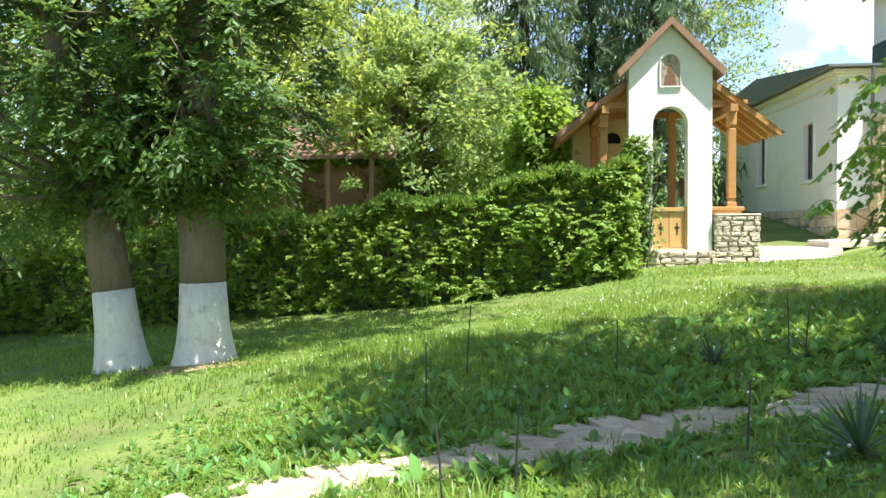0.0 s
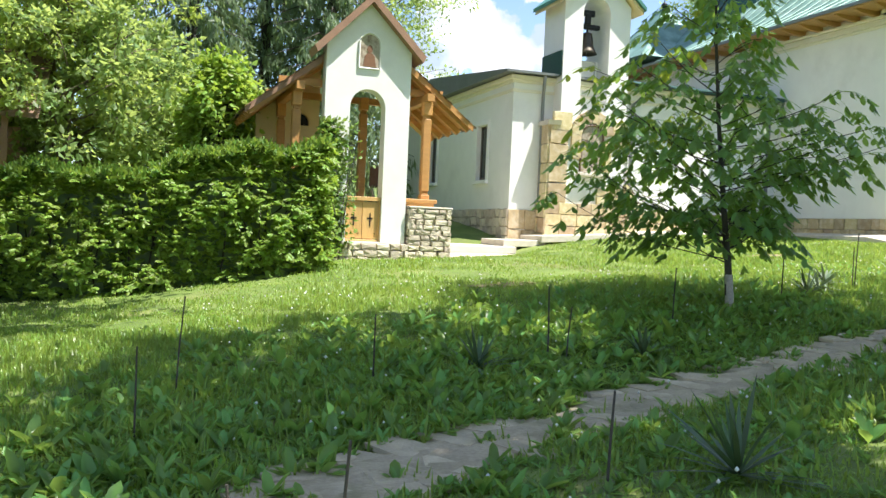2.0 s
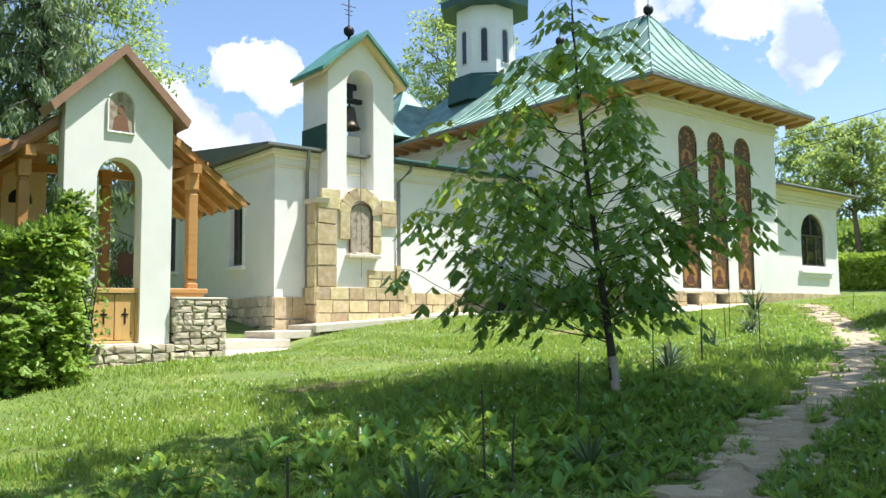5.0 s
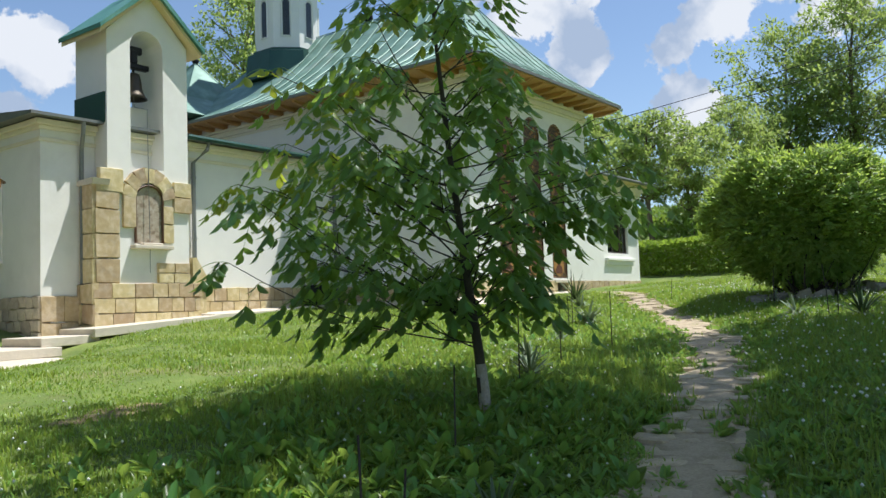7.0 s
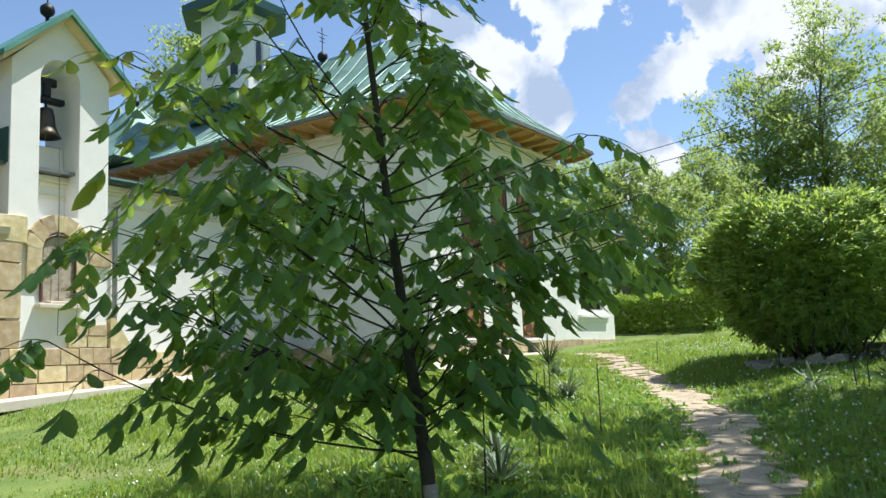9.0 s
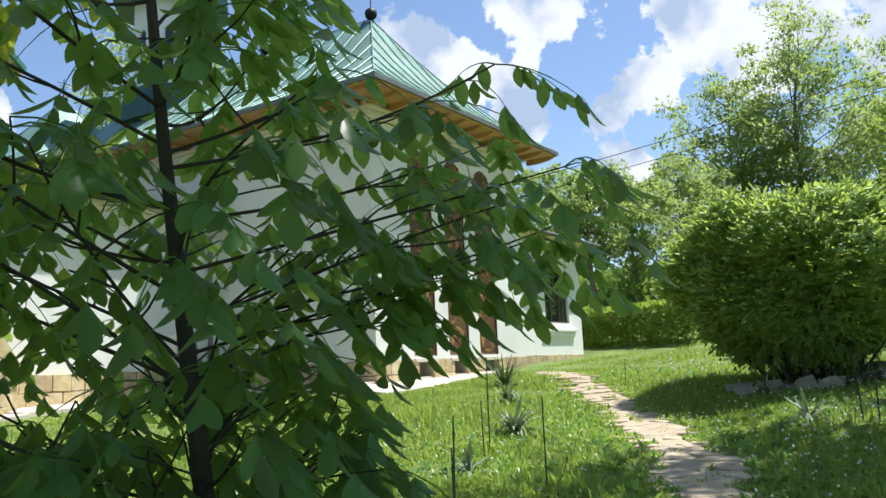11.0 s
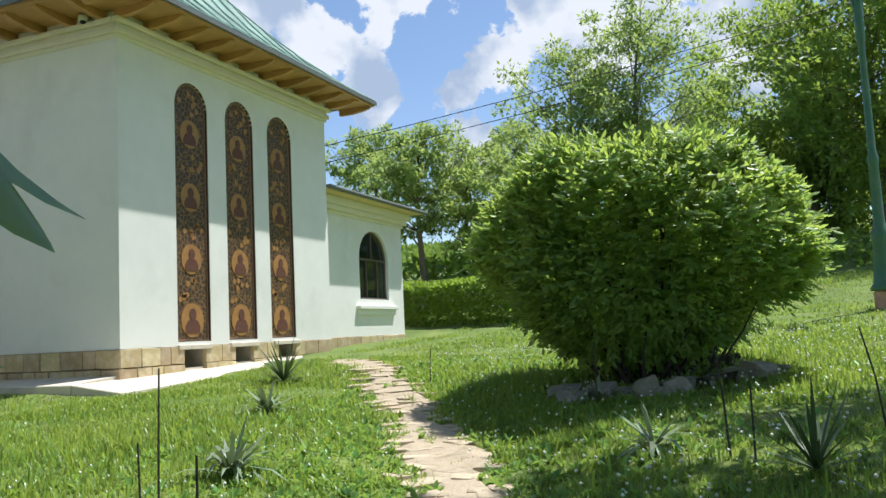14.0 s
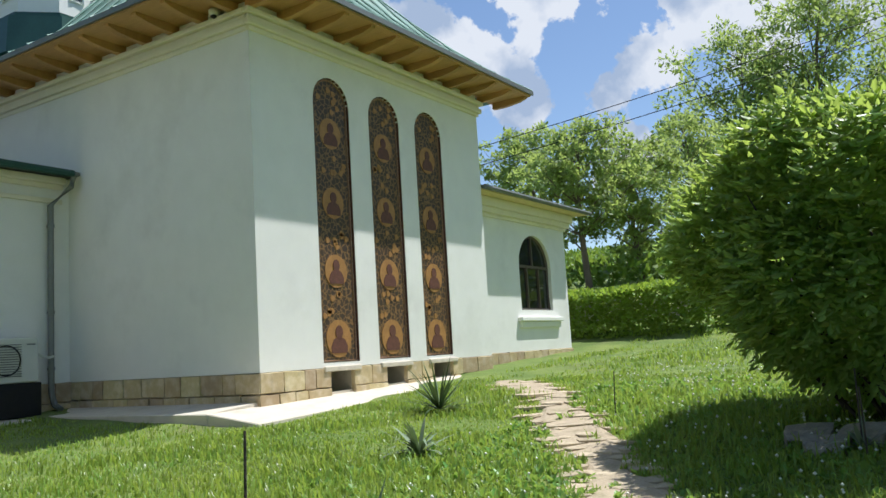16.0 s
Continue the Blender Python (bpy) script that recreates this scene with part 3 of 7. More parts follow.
# plinth of limestone, with three low openings under the panels
SLOTS = [(18.69, 0.27), (20.08, 0.27), (21.48, 0.30)]
core = boxes((NX0 + 0.05, NY0 + 0.05, 1.2, NX0 + 0.6, NY1, 2.085))
cur = NX0 + 0.05
for c, h in SLOTS + [(NX1 + 1, 1.0)]:
    box(core, cur, NY0 + 0.05, 1.2, c - h, NY0 + 0.5, 2.085)
    cur = c + h
plinth = part("plinth", core, M["core"], church, "yellow limestone plinth of fitted blocks")
cur = NX0 - 0.03
for i, (c, h) in enumerate(SLOTS + [(NX1 + 0.3, 0.3)]):
    courses(plinth, "-y", NY0 + 0.02, cur, c - h, 1.5, 2.09, 2, (0.22, 0.55), ASHLAR, 40 + i, deep=0.09)
    cur = c + h
courses(plinth, "-x", NX0 + 0.02, NY0 - 0.02, 16.13, 1.5, 2.09, 2, (0.22, 0.55), ASHLAR, 50, deep=0.09)
for c, h in SLOTS:
    part("lintel", boxes((c - h - 0.16, NY0 - 0.05, 2.03, c + h + 0.16, NY0 + 0.1, 2.11), bevel=0.012), M["slab"], church)

# hipped roof, flared at the eaves
EX0, EX1, EY0, EY1, EZ = 16.08, 24.15, 10.93, 25.4, 7.47
RX, RY = (EX0 + EX1) / 2, 14.0


def roof_at(s):
    return EZ + 3.25 * (0.55 * s + 0.45 * s * s)


def roof_ring(s):
    dx, dy = (RX - EX0) * s, (RY - EY0) * s
    return [(EX0 + dx, EY0 + dy, roof_at(s)), (EX1 - dx, EY0 + dy, roof_at(s)), (EX1 - dx, EY1 - dy, roof_at(s)), (EX0 + dx, EY1 - dy, roof_at(s))]


bm = bmesh.new()
rings = [[bm.verts.new(p) for p in roof_ring(k / 8)] for k in range(9)]
for a, b in zip(rings, rings[1:]):
    for k in range(4):
        bm.faces.new((a[k], a[(k + 1) % 4], b[(k + 1) % 4], b[k]))
bmesh.ops.remove_doubles(bm, verts=bm.verts, dist=0.01)
bmesh.ops.solidify(bm, geom=bm.faces[:], thickness=0.05)
roof = part("roof", bm, M["green"], church, "faded green sheet metal roof with standing seams")
bm_edge = boxes((EX0 - 0.02, EY0 - 0.02, EZ - 0.07, EX1 + 0.02, EY0 + 0.02, EZ + 0.012), (EX0 - 0.02, EY0 + 0.021, EZ - 0.07, EX0 + 0.02, EY1, EZ + 0.012))
part("drip_edge", bm_edge, M["greymetal"], church)


def seam(points):
    bm = bmesh.new()
    tube(bm, points, 0.018, 4)
    part("roof_seam", bm, M["green"], roof)


x = EX0 + 0.5
while x < EX1 - 0.3:
    top = min((x - EX0) / (RX - EX0), (EX1 - x) / (EX1 - RX), 1.0)
    seam([(x, EY0 + (RY - EY0) * s, roof_at(s) + 0.03) for s in np.linspace(0, top, 5)])
    x += 0.55
y = EY0 + 0.5
while y < 20:
    top = min((y - EY0) / (RY - EY0), 1.0)
    seam([(EX0 + (RX - EX0) * s, y, roof_at(s) + 0.03) for s in np.linspace(0, top, 5)])
    y += 0.55
for sx in (EX0, EX1):
    seam([(sx + (RX - sx) * s, EY0 + (RY - EY0) * s, roof_at(s) + 0.03) for s in np.linspace(0, 1, 7)])
seam([(RX, RY, roof_at(1) + 0.03), (RX, 22, roof_at(1) + 0.03)])

# eaves: boarding and carved rafter ends
bm = bmesh.new()
box(bm, EX0 + 0.03, EY0 + 0.025, EZ - 0.10, EX1 - 0.03, NY0 + 0.05, EZ - 0.065)
box(bm, EX0 + 0.03, NY0 + 0.051, EZ - 0.10, NX0 + 0.05, EY1 - 0.1, EZ - 0.065)
part("eave_boarding", bm, M["pine_eave"], church, "orange pine eave boards")
tail = [(0, 0), (0, -0.13), (0.30, -0.13), (0.62, -0.09), (0.78, -0.04), (0.78, 0)]
x = EX0 + 0.25
while x < EX1:
    bm = bmesh.new()
    prism(bm, [(NY0 - u, EZ - 0.10 + z) for u, z in tail], "x", x - 0.05, x + 0.05)
    part("rafter", bm, M["pine_eave"], church)
    x += 0.64
y = EY0 + 1.1
while y < EY1:
    bm = bmesh.new()
    prism(bm, [(NX0 - u, EZ - 0.10 + z) for u, z in tail], "y", y - 0.05, y + 0.05)
    part("rafter", bm, M["pine_eave"], church)
    y += 0.64


def finial(parent, x, y, z, r=0.16, tall=0.75):
    bm = bmesh.new()
    lathe(bm, (x, y), [(0.03, z - 0.3), (0.035, z), (r * 0.5, z + 0.02), (r * 0.9, z + r * 0.5), (r, z + r), (r * 0.9, z + r * 1.5), (r * 0.4, z + r * 1.95), (0.02, z + r * 2.1)], 14)
    ball = part("finial_ball", bm, M["black"], parent, smooth=True)
    bm = bmesh.new()
    top = z + r * 2.1
    tube(bm, [(x, y, top - 0.05), (x, y, top + tall)], 0.014, 6)
    for dz, w in ((0.42, 0.13), (0.55, 0.22), (0.3, 0.10)):
        tube(bm, [(x - w, y, top + dz * tall / 0.75), (x + w, y, top + dz * tall / 0.75)], 0.012, 6)
    part("cross", bm, M["black"], parent)


finial(church, RX, RY, roof_at(1))
finial(church, RX, 17.7, roof_at(1))

# lantern tower over the nave
CX, CY = 19.75, 21.1


def octagon(r, z, turn=math.pi / 8):
    return [(CX + r * math.cos(turn + k * math.pi / 4), CY + r * math.sin(turn + k * math.pi / 4), z) for k in range(8)]


def stack(rows):
    bm = bmesh.new()
    rr = [[bm.verts.new(p) for p in octagon(r, z)] for r, z in rows]
    for a, b in zip(rr, rr[1:]):
        for k in range(8):
            bm.faces.new((a[k], a[(k + 1) % 8], b[(k + 1) % 8], b[k]))
    bm.faces.new(rr[0][::-1])
    bm.faces.new(rr[-1])
    return bm


lantern = part("lantern_tower", stack([(1.12, 9.5), (1.12, 12.95)]), M["plaster"], church, "white octagonal lantern tower")
part("lantern_skirt", stack([(1.5, 9.2), (1.42, 10.05), (1.22, 10.12), (1.22, 10.2)]), M["darkgreen"], church)
part("lantern_roof", stack([(1.72, 12.72), (1.74, 12.98), (1.15, 13.35), (0.62, 14.2), (0.22, 16.0), (0.05, 17.0)]), M["darkgreen"], church, "dark green spire")
for k in range(8):
    a = math.pi / 8 + (k + 0.5) * math.pi / 4
    d = 1.12 * math.cos(math.pi / 8)
    m = Matrix.Translation((CX + d * math.cos(a), CY + d * math.sin(a), 0)) @ Matrix.Rotation(a + math.pi / 2, 4, "Z")
    bm = bmesh.new()
    prism(bm, [(-0.11, 10.65)] + arch_points(0, 0.11, 11.75, 0.11, 8) + [(0.11, 10.65)], "y", -0.012, 0.02)
    win = part("lantern_window", placed(bm, m), M["glass"], lantern)
    bm = bmesh.new()
    tube(bm, [(u, -0.02, z) for u, z in [(-0.16, 10.6)] + arch_points(0, 0.16, 11.75, 0.16, 8) + [(0.16, 10.6), (-0.16, 10.6)]], 0.03, 4)
    part("window_surround", placed(bm, m), M["plaster"], win)

# small hipped roof further along
bm = bmesh.new()
base = [bm.verts.new(p) for p in ((15.7, 21.6, 7.75), (20.8, 21.6, 7.75), (20.8, 27.0, 7.75), (15.7, 27.0, 7.75))]
midr = [bm.verts.new(p) for p in ((17.0, 23.0, 8.7), (19.5, 23.0, 8.7), (19.5, 25.6, 8.7), (17.0, 25.6, 8.7))]
apex = bm.verts.new((18.25, 24.2, 10.3))
for k in range(4):
    bm.faces.new((base[k], base[(k + 1) % 4], midr[(k + 1) % 4], midr[k]))
    bm.faces.new((midr[k], midr[(k + 1) % 4], apex))
bm.faces.new(base[::-1])
part("rear_roof", bm, M["green"], church)
for p, q in (((15.7, 21.6, 7.78), (17.0, 23.0, 8.73)), ((17.0, 23.0, 8.73), (18.25, 24.2, 10.33)), ((17.0, 25.6, 8.73), (18.25, 24.2, 10.33)), ((19.5, 23.0, 8.73), (18.25, 24.2, 10.33))):
    seam([p, q])
finial(church, 18.25, 24.2, 10.25, 0.12, 0.5)

# low wing beside the nave, with the arched window
WX1, WY0, WZ = 28.0, 12.25, 5.42
wing = arch_wall(NX1, WX1, 2.12, WZ, [(26.32, 0.80, 3.04, 4.05, 0.74)], 0.16)
part("wing_wall", placed(wing, Matrix.Translation((0, WY0, 0))), M["plaster"], church)
part("wing_body", boxes((NX1, WY0 + 0.2, 1.5, WX1 - 0.002, 19.0, WZ)), M["plaster"], church)
wplinth = part("wing_plinth", boxes((NX1, WY0 + 0.05, 1.5, WX1 - 0.02, WY0 + 0.6, 2.115)), M["core"], church)
courses(wplinth, "-y", WY0 + 0.02, NX1, WX1 + 0.03, 1.78, 2.12, 1, (0.3, 0.6), ASHLAR, 61, deep=0.09)
courses(wplinth, "+x", WX1, WY0, 14.5, 1.78, 2.12, 1, (0.3, 0.6), ASHLAR, 62, deep=0.09)
for z0, z1, out in ((5.02, 5.10, 0.05), (5.10, 5.22, 0.13), (5.22, 5.42, 0.2)):
    part("wing_cornice", boxes((NX1, WY0 - out, z0, WX1 + out, WY0, z1), (WX1, WY0 + 0.001, z0, WX1 + out, 19, z1), bevel=0.012), M["cornice"], church)
bm = bmesh.new()
prism(bm, [(WY0 - 0.5, 5.46), (WY0 - 0.5, 5.52), (19, 7.0), (19, 6.9)], "x", NX1 + 0.005, WX1 + 0.55)
part("wing_roof", bm, M["greymetal"], church)
part("wing_soffit", boxes((NX1 + 0.005, WY0 - 0.48, 5.425, WX1 + 0.5, WY0, 5.455)), M["cream"], church)
bm = bmesh.new()
tube(bm, [(NX1 + 0.02, WY0 - 0.54, 5.48), (WX1 + 0.55, WY0 - 0.54, 5.46)], 0.055, 8)
part("gutter", bm, M["greymetal"], church)

window = holder("window", (26.32, WY0 + 0.1, 3.04))
window.parent = church
window.matrix_parent_inverse = world_of(church).inverted()
tagged(window, "arched window with brown frame and dark panes")
fy = WY0 + 0.10
bm = bmesh.new()
outer = [(25.54, 3.06)] + arch_points(26.32, 0.78, 4.05, 0.72, 16) + [(27.10, 3.06)]
tube(bm, [(u, fy, z) for u, z in outer + outer[:1]], 0.04, 4)
for a, b in (((25.55, 4.05), (27.09, 4.05)), ((26.32, 4.05), (26.32, 4.76)), ((26.03, 3.07), (26.03, 4.05)), ((26.61, 3.07), (26.61, 4.05))):
    beam(bm, (a[0], fy, a[1]), (b[0], fy, b[1]), 0.05, 0.06)
part("window_frame", bm, M["frame"], window)
for u0, u1 in ((25.56, 26.0), (26.06, 26.58), (26.64, 27.08)):
    part("pane", boxes((u0, fy + 0.01, 3.08, u1, fy + 0.018, 4.02)), M["glass"], window)
for sgn in (-1, 1):
    pts = [(u, z) for u, z in arch_points(26.32, 0.75, 4.08, 0.66, 16) if sgn * (u - 26.32) >= -0.001]
    bm = bmesh.new()
    prism(bm, pts + [(26.32 + sgn * 0.02, 4.08)], "y", fy + 0.01, fy + 0.018)
    part("pane", bm, M["glass"], window)
part("sill", boxes((25.3, WY0 - 0.12, 2.78, 27.42, WY0 + 0.02, 2.88), (25.36, WY0 - 0.07, 2.64, 27.36, WY0 + 0.02, 2.78), bevel=0.015), M["plaster"], window)

# long wing behind the bell tower
AX0, AY0, AZ = 8.46, 16.13, 5.45
west = arch_wall(AY0, 28.0, 1.95, AZ, [(18.13, 0.36, 2.78, 4.32, 0.0), (22.45, 0.36, 2.85, 4.45, 0.0)], 0.2)
swap = Matrix(((0, 1, 0, AX0), (1, 0, 0, 0), (0, 0, 1, 0), (0, 0, 0, 1)))
part("long_wing_west_wall", placed(west, swap), M["plaster"], church)
part("long_wing_body", boxes((AX0 + 0.21, AY0, 0.7, NX0, 28.0, AZ)), M["plaster"], church)
part("long_wing_corner", boxes((AX0 + 0.001, AY0 + 0.001, 1.95, AX0 + 0.22, AY0 + 0.15, AZ)), M["plaster"], church)
aplinth = part("long_wing_plinth", boxes((AX0 + 0.02, AY0 + 0.03, 0.5, AX0 + 0.5, 28.0, 1.945), (AX0 + 0.5, AY0 - 0.02, 0.5, NX0, AY0 + 0.3, 1.945)), M["core"], church)
courses(aplinth, "-x", AX0, AY0 - 0.02, 22.5, 0.75, 1.95, 5, (0.22, 0.5), RUBBLE, 71, deep=0.10)
courses(aplinth, "-y", AY0, AX0 - 0.02, 9.4, 0.9, 1.95, 2, (0.4, 0.6), ASHLAR, 72, deep=0.10)
courses(aplinth, "-y", AY0 - 0.02, 11.85, NX0, 1.45, 2.1, 2, (0.22, 0.5), ASHLAR, 73, deep=0.10)
for z0, z1, out in ((5.02, 5.10, 0.04), (5.26, 5.34, 0.06), (5.34, 5.45, 0.14)):
    part("long_wing_cornice", boxes((AX0 - out, AY0 - out, z0, NX0 - 0.13, AY0 - 0.001, z1), (AX0 - out, AY0, z0, AX0 - 0.001, 28, z1), bevel=0.012), M["cornice"], church)
bm = bmesh.new()
prism(bm, [(AY0 - 0.34, 5.47), (AY0 - 0.34, 5.53), (22, 6.2), (28, 5.9), (28, 5.47)], "x", AX0 - 0.35, NX0 - 0.003)
part("long_wing_roof", bm, M["greymetal"], church)
bm = bmesh.new()
tube(bm, [(11.65, AY0 - 0.38, 5.5), (16.82, AY0 - 0.38, 5.48)], 0.06, 8)
part("gutter", bm, M["darkgreen"], church)
for px, ztop in ((16.6, 5.42), (12.0, 5.42)):
    bm = bmesh.new()
    tube(bm, [(px + 0.22, AY0 - 0.38, ztop), (px + 0.2, AY0 - 0.36, ztop - 0.15), (px, AY0 - 0.09, ztop - 0.45), (px, AY0 - 0.09, 1.95), (px + 0.02, AY0 - 0.16, 1.75), (px + 0.03, AY0 - 0.3, 1.68)], 0.05, 8)
    for z in (4.6, 3.2, 2.3):
        tube(bm, [(px, AY0 - 0.09, z), (px, AY0 - 0.09, z + 0.05)], 0.062, 8)
    part("downpipe", bm, M["greymetal"], church, "grey sheet metal downpipe")
bm = bmesh.new()
tube(bm, [(9.2, AY0 - 0.3, 5.45), (9.2, AY0 - 0.28, 5.2), (9.28, AY0 - 0.08, 4.95), (9.28, AY0 - 0.08, 1.2), (9.22, AY0 - 0.2, 1.1)], 0.045, 8)
part("downpipe", bm, M["greymetal"], church)
for yc, zb, zt in ((18.13, 2.78, 4.32), (22.45, 2.85, 4.45)):
    w2 = holder("window", (AX0 + 0.1, yc, zb))
    w2.parent = church
    w2.matrix_parent_inverse = world_of(church).inverted()
    tagged(w2, "narrow dark brown window in a white surround")
    part("window_frame", boxes((AX0 + 0.09, yc - 0.35, zb + 0.01, AX0 + 0.15, yc - 0.29, zt - 0.01), (AX0 + 0.09, yc + 0.29, zb + 0.01, AX0 + 0.15, yc + 0.35, zt - 0.01), (AX0 + 0.09, yc - 0.289, zt - 0.07, AX0 + 0.15, yc + 0.289, zt - 0.01), (AX0 + 0.09, yc - 0.289, zb + 0.01, AX0 + 0.15, yc + 0.289, zb + 0.07)), M["frame"], w2)
    part("pane", boxes((AX0 + 0.11, yc - 0.289, zb + 0.071, AX0 + 0.12, yc + 0.289, zt - 0.071)), M["glass"], w2)
    part("sill", boxes((AX0 - 0.1, yc - 0.5, zb - 0.11, AX0 + 0.08, yc + 0.5, zb - 0.01), bevel=0.012), M["plaster"], w2)
    part("surround", boxes((AX0 - 0.04, yc - 0.5, zb, AX0 - 0.001, yc - 0.37, zt + 0.12), (AX0 - 0.04, yc + 0.37, zb, AX0 - 0.001, yc + 0.5, zt + 0.12), (AX0 - 0.04, yc - 0.369, zt + 0.01, AX0 - 0.001, yc + 0.369, zt + 0.12), bevel=0.008), M["plaster"], w2)

# ---- bell tower ----
TX0, TX1, TY0, TY1 = 9.62, 11.58, 15.67, 16.85
tower = holder("bell_tower", (10.6, 16.2, 1.4), "white bell tower with a stone base and green gable roof", "bell tower")
TC = (TX0 + TX1) / 2
gable = lambda u: 7.45 + 0.98 * (1 - abs(u - TC) / (TX1 - TC))
us = [(10.56, 0.40, 4.62, 7.22, 0.40)]
shaft = arch_wall(TX0, TX1, 2.15, 8.4, us, TY1 - TY0, back=False, top=gable)
part("shaft", placed(shaft, Matrix.Translation((0, TY0, 0))), M["plaster"], tower)
part("bell_niche_back", boxes((10.165, TY0 + 0.55, 4.60, 10.955, TY1 - 0.02, 6.05)), M["plaster"], tower)
bm = bmesh.new()
for sgn in (-1, 1):
    a, b = (TC, 8.60), (TC + sgn * 1.28, 7.46)
    prism(bm, [a, b, (b[0], b[1] - 0.10), (a[0], a[1] - 0.12)], "y", TY0 - 0.28, TY1 + 0.15)
troof = part("gable_roof", bm, M["paintgreen"], tower, "green painted sheet metal gable roof")
bm = bmesh.new()
for sgn in (-1, 1):
    a, b = (TC, 8.50), (TC + sgn * 1.24, 7.38)
    prism(bm, [a, b, (b[0], b[1] - 0.10), (a[0], a[1] - 0.10)], "y", TY0 - 0.2, TY1 + 0.1)
part("gable_soffit", bm, M["cream"], tower)
finial(tower, TC - 0.05, TY0 + 0.5, 8.62, 0.14, 0.7)
part("side_flashing", boxes((TX0 - 0.035, TY0 + 0.05, 5.50, TX0 - 0.004, TY1, 6.15)), M["darkgreen"], tower, "dark green metal skirt")

bell = holder("bell", (10.5, TY0 + 0.4, 6.2), "dark bronze bell hanging in the arch", "bell")
bm = bmesh.new()
lathe(bm, (10.5, TY0 + 0.4), [(0.04, 6.78), (0.13, 6.74), (0.16, 6.6), (0.18, 6.42), (0.23, 6.28), (0.29, 6.19), (0.27, 6.185), (0.2, 6.28), (0.1, 6.6)], 20)
part("bell_body", bm, M["bronze"], bell, smooth=True)
part("yoke", boxes((10.17, TY0 + 0.32, 6.86, 10.85, TY0 + 0.48, 6.98), (10.42, TY0 + 0.34, 6.98, 10.58, TY0 + 0.46, 7.28), (10.3, TY0 + 0.35, 7.2, 10.7, TY0 + 0.45, 7.36), (10.47, TY0 + 0.38, 6.74, 10.53, TY0 + 0.42, 6.87), bevel=0.02), M["black"], bell)
bm = bmesh.new()
tube(bm, [(10.5, TY0 + 0.4, 6.3), (10.5, TY0 + 0.38, 6.02), (10.52, TY0 - 0.06, 5.9), (10.53, TY0 - 0.1, 3.0), (10.5, TY0 - 0.14, 2.4)], 0.008, 5)
part("bell_rope", bm, M["greymetal"], bell)

tplinth = part("plinth", boxes((9.30, TY0 - 0.02, 0.7, 11.78, TY1, 2.17)), M["core"], tower, "yellow limestone block base")
courses(tplinth, "-y", TY0 - 0.04, 9.24, 11.82, 0.95, 2.18, 4, (0.25, 0.55), ASHLAR, 81, deep=0.12, slope=0.0)
courses(tplinth, "-x", 9.28, TY0 - 0.1, TY1, 0.95, 2.18, 3, (0.4, 0.6), ASHLAR, 82, deep=0.12)
courses(tplinth, "+x", 11.8, TY0 - 0.1, AY0, 1.2, 2.18, 3, (0.3, 0.5), ASHLAR, 83, deep=0.12)
quoin = part("corner_pier", boxes((9.34, TY0 + 0.02, 2.17, 9.60, TY0 + 0.5, 4.2)), M["core"], tower)
courses(quoin, "-y", TY0 + 0.02, 9.31, 9.86, 2.18, 4.2, 4, (0.6, 0.7), ASHLAR, 84, deep=0.16)
courses(quoin, "-x", 9.33, TY0 - 0.04, TY0 + 0.5, 2.18, 4.2, 4, (0.55, 0.6), ASHLAR, 85, deep=0.12)
# band of blocks round the shaft and the arched stone surround of the niche
NC = 10.56
band = part("stone_band", boxes((NC + 0.62, TY0 - 0.01, 4.0, 11.5, TY0 + 0.02, 4.38)), M["core"], tower)
courses(band, "-y", TY0 - 0.015, 9.40, NC - 0.62, 4.05, 4.55, 1, (0.6, 0.9), ASHLAR, 86, deep=0.13)
courses(band, "-y", TY0 - 0.015, NC + 0.60, 11.62, 3.72, 4.40, 2, (0.45, 0.7), ASHLAR, 87, deep=0.11)
courses(band, "-y", TY0 - 0.015, NC + 0.32, NC + 0.6, 3.05, 3.85, 2, (0.3, 0.35), ASHLAR, 88, deep=0.09)
courses(band, "-y", TY0 - 0.015, NC - 0.62, NC - 0.32, 3.35, 4.05, 1, (0.3, 0.35), ASHLAR, 89, deep=0.10)
courses(band, "-y", TY0 - 0.02, 10.75, 11.55, 2.18, 2.62, 2, (0.35, 0.5), ASHLAR, 90, deep=0.12)
for k in range(7):
    a = math.pi * (k + 0.5) / 7
    m = Matrix.Translation((NC - 0.47 * math.cos(a), TY0 - 0.015, 4.0 + 0.47 * math.sin(a))) @ Matrix.Rotation(math.pi / 2 - a, 4, "Y").inverted() @ Matrix.Diagonal((0.235, 0.12, 0.33, 1))
    piece("stone", ASHLAR[k % 6], band, m)
bm = bmesh.new()
prism(bm, [(NC - 0.315, 3.02)] + arch_points(NC, 0.315, 3.98, 0.26) + [(NC + 0.315, 3.02)], "y", TY0 - 0.012, TY0 - 0.004)
part("niche_fresco", bm, M["fresco"], tower, "faded arched fresco")
bm = bmesh.new()
tube(bm, [(u, TY0 - 0.04, z) for u, z in [(NC - 0.33, 3.02)] + arch_points(NC, 0.33, 3.98, 0.28) + [(NC + 0.33, 3.02)]], 0.03, 5)
part("niche_frame", bm, M["brown"], tower)
part("niche_shelf", boxes((10.12, TY0 - 0.2, 2.90, 11.06, TY0 - 0.003, 2.98), (10.34, TY0 - 0.16, 2.981, 10.82, TY0 - 0.01, 3.03), bevel=0.012), M["slab"], tower)
bm = bmesh.new()
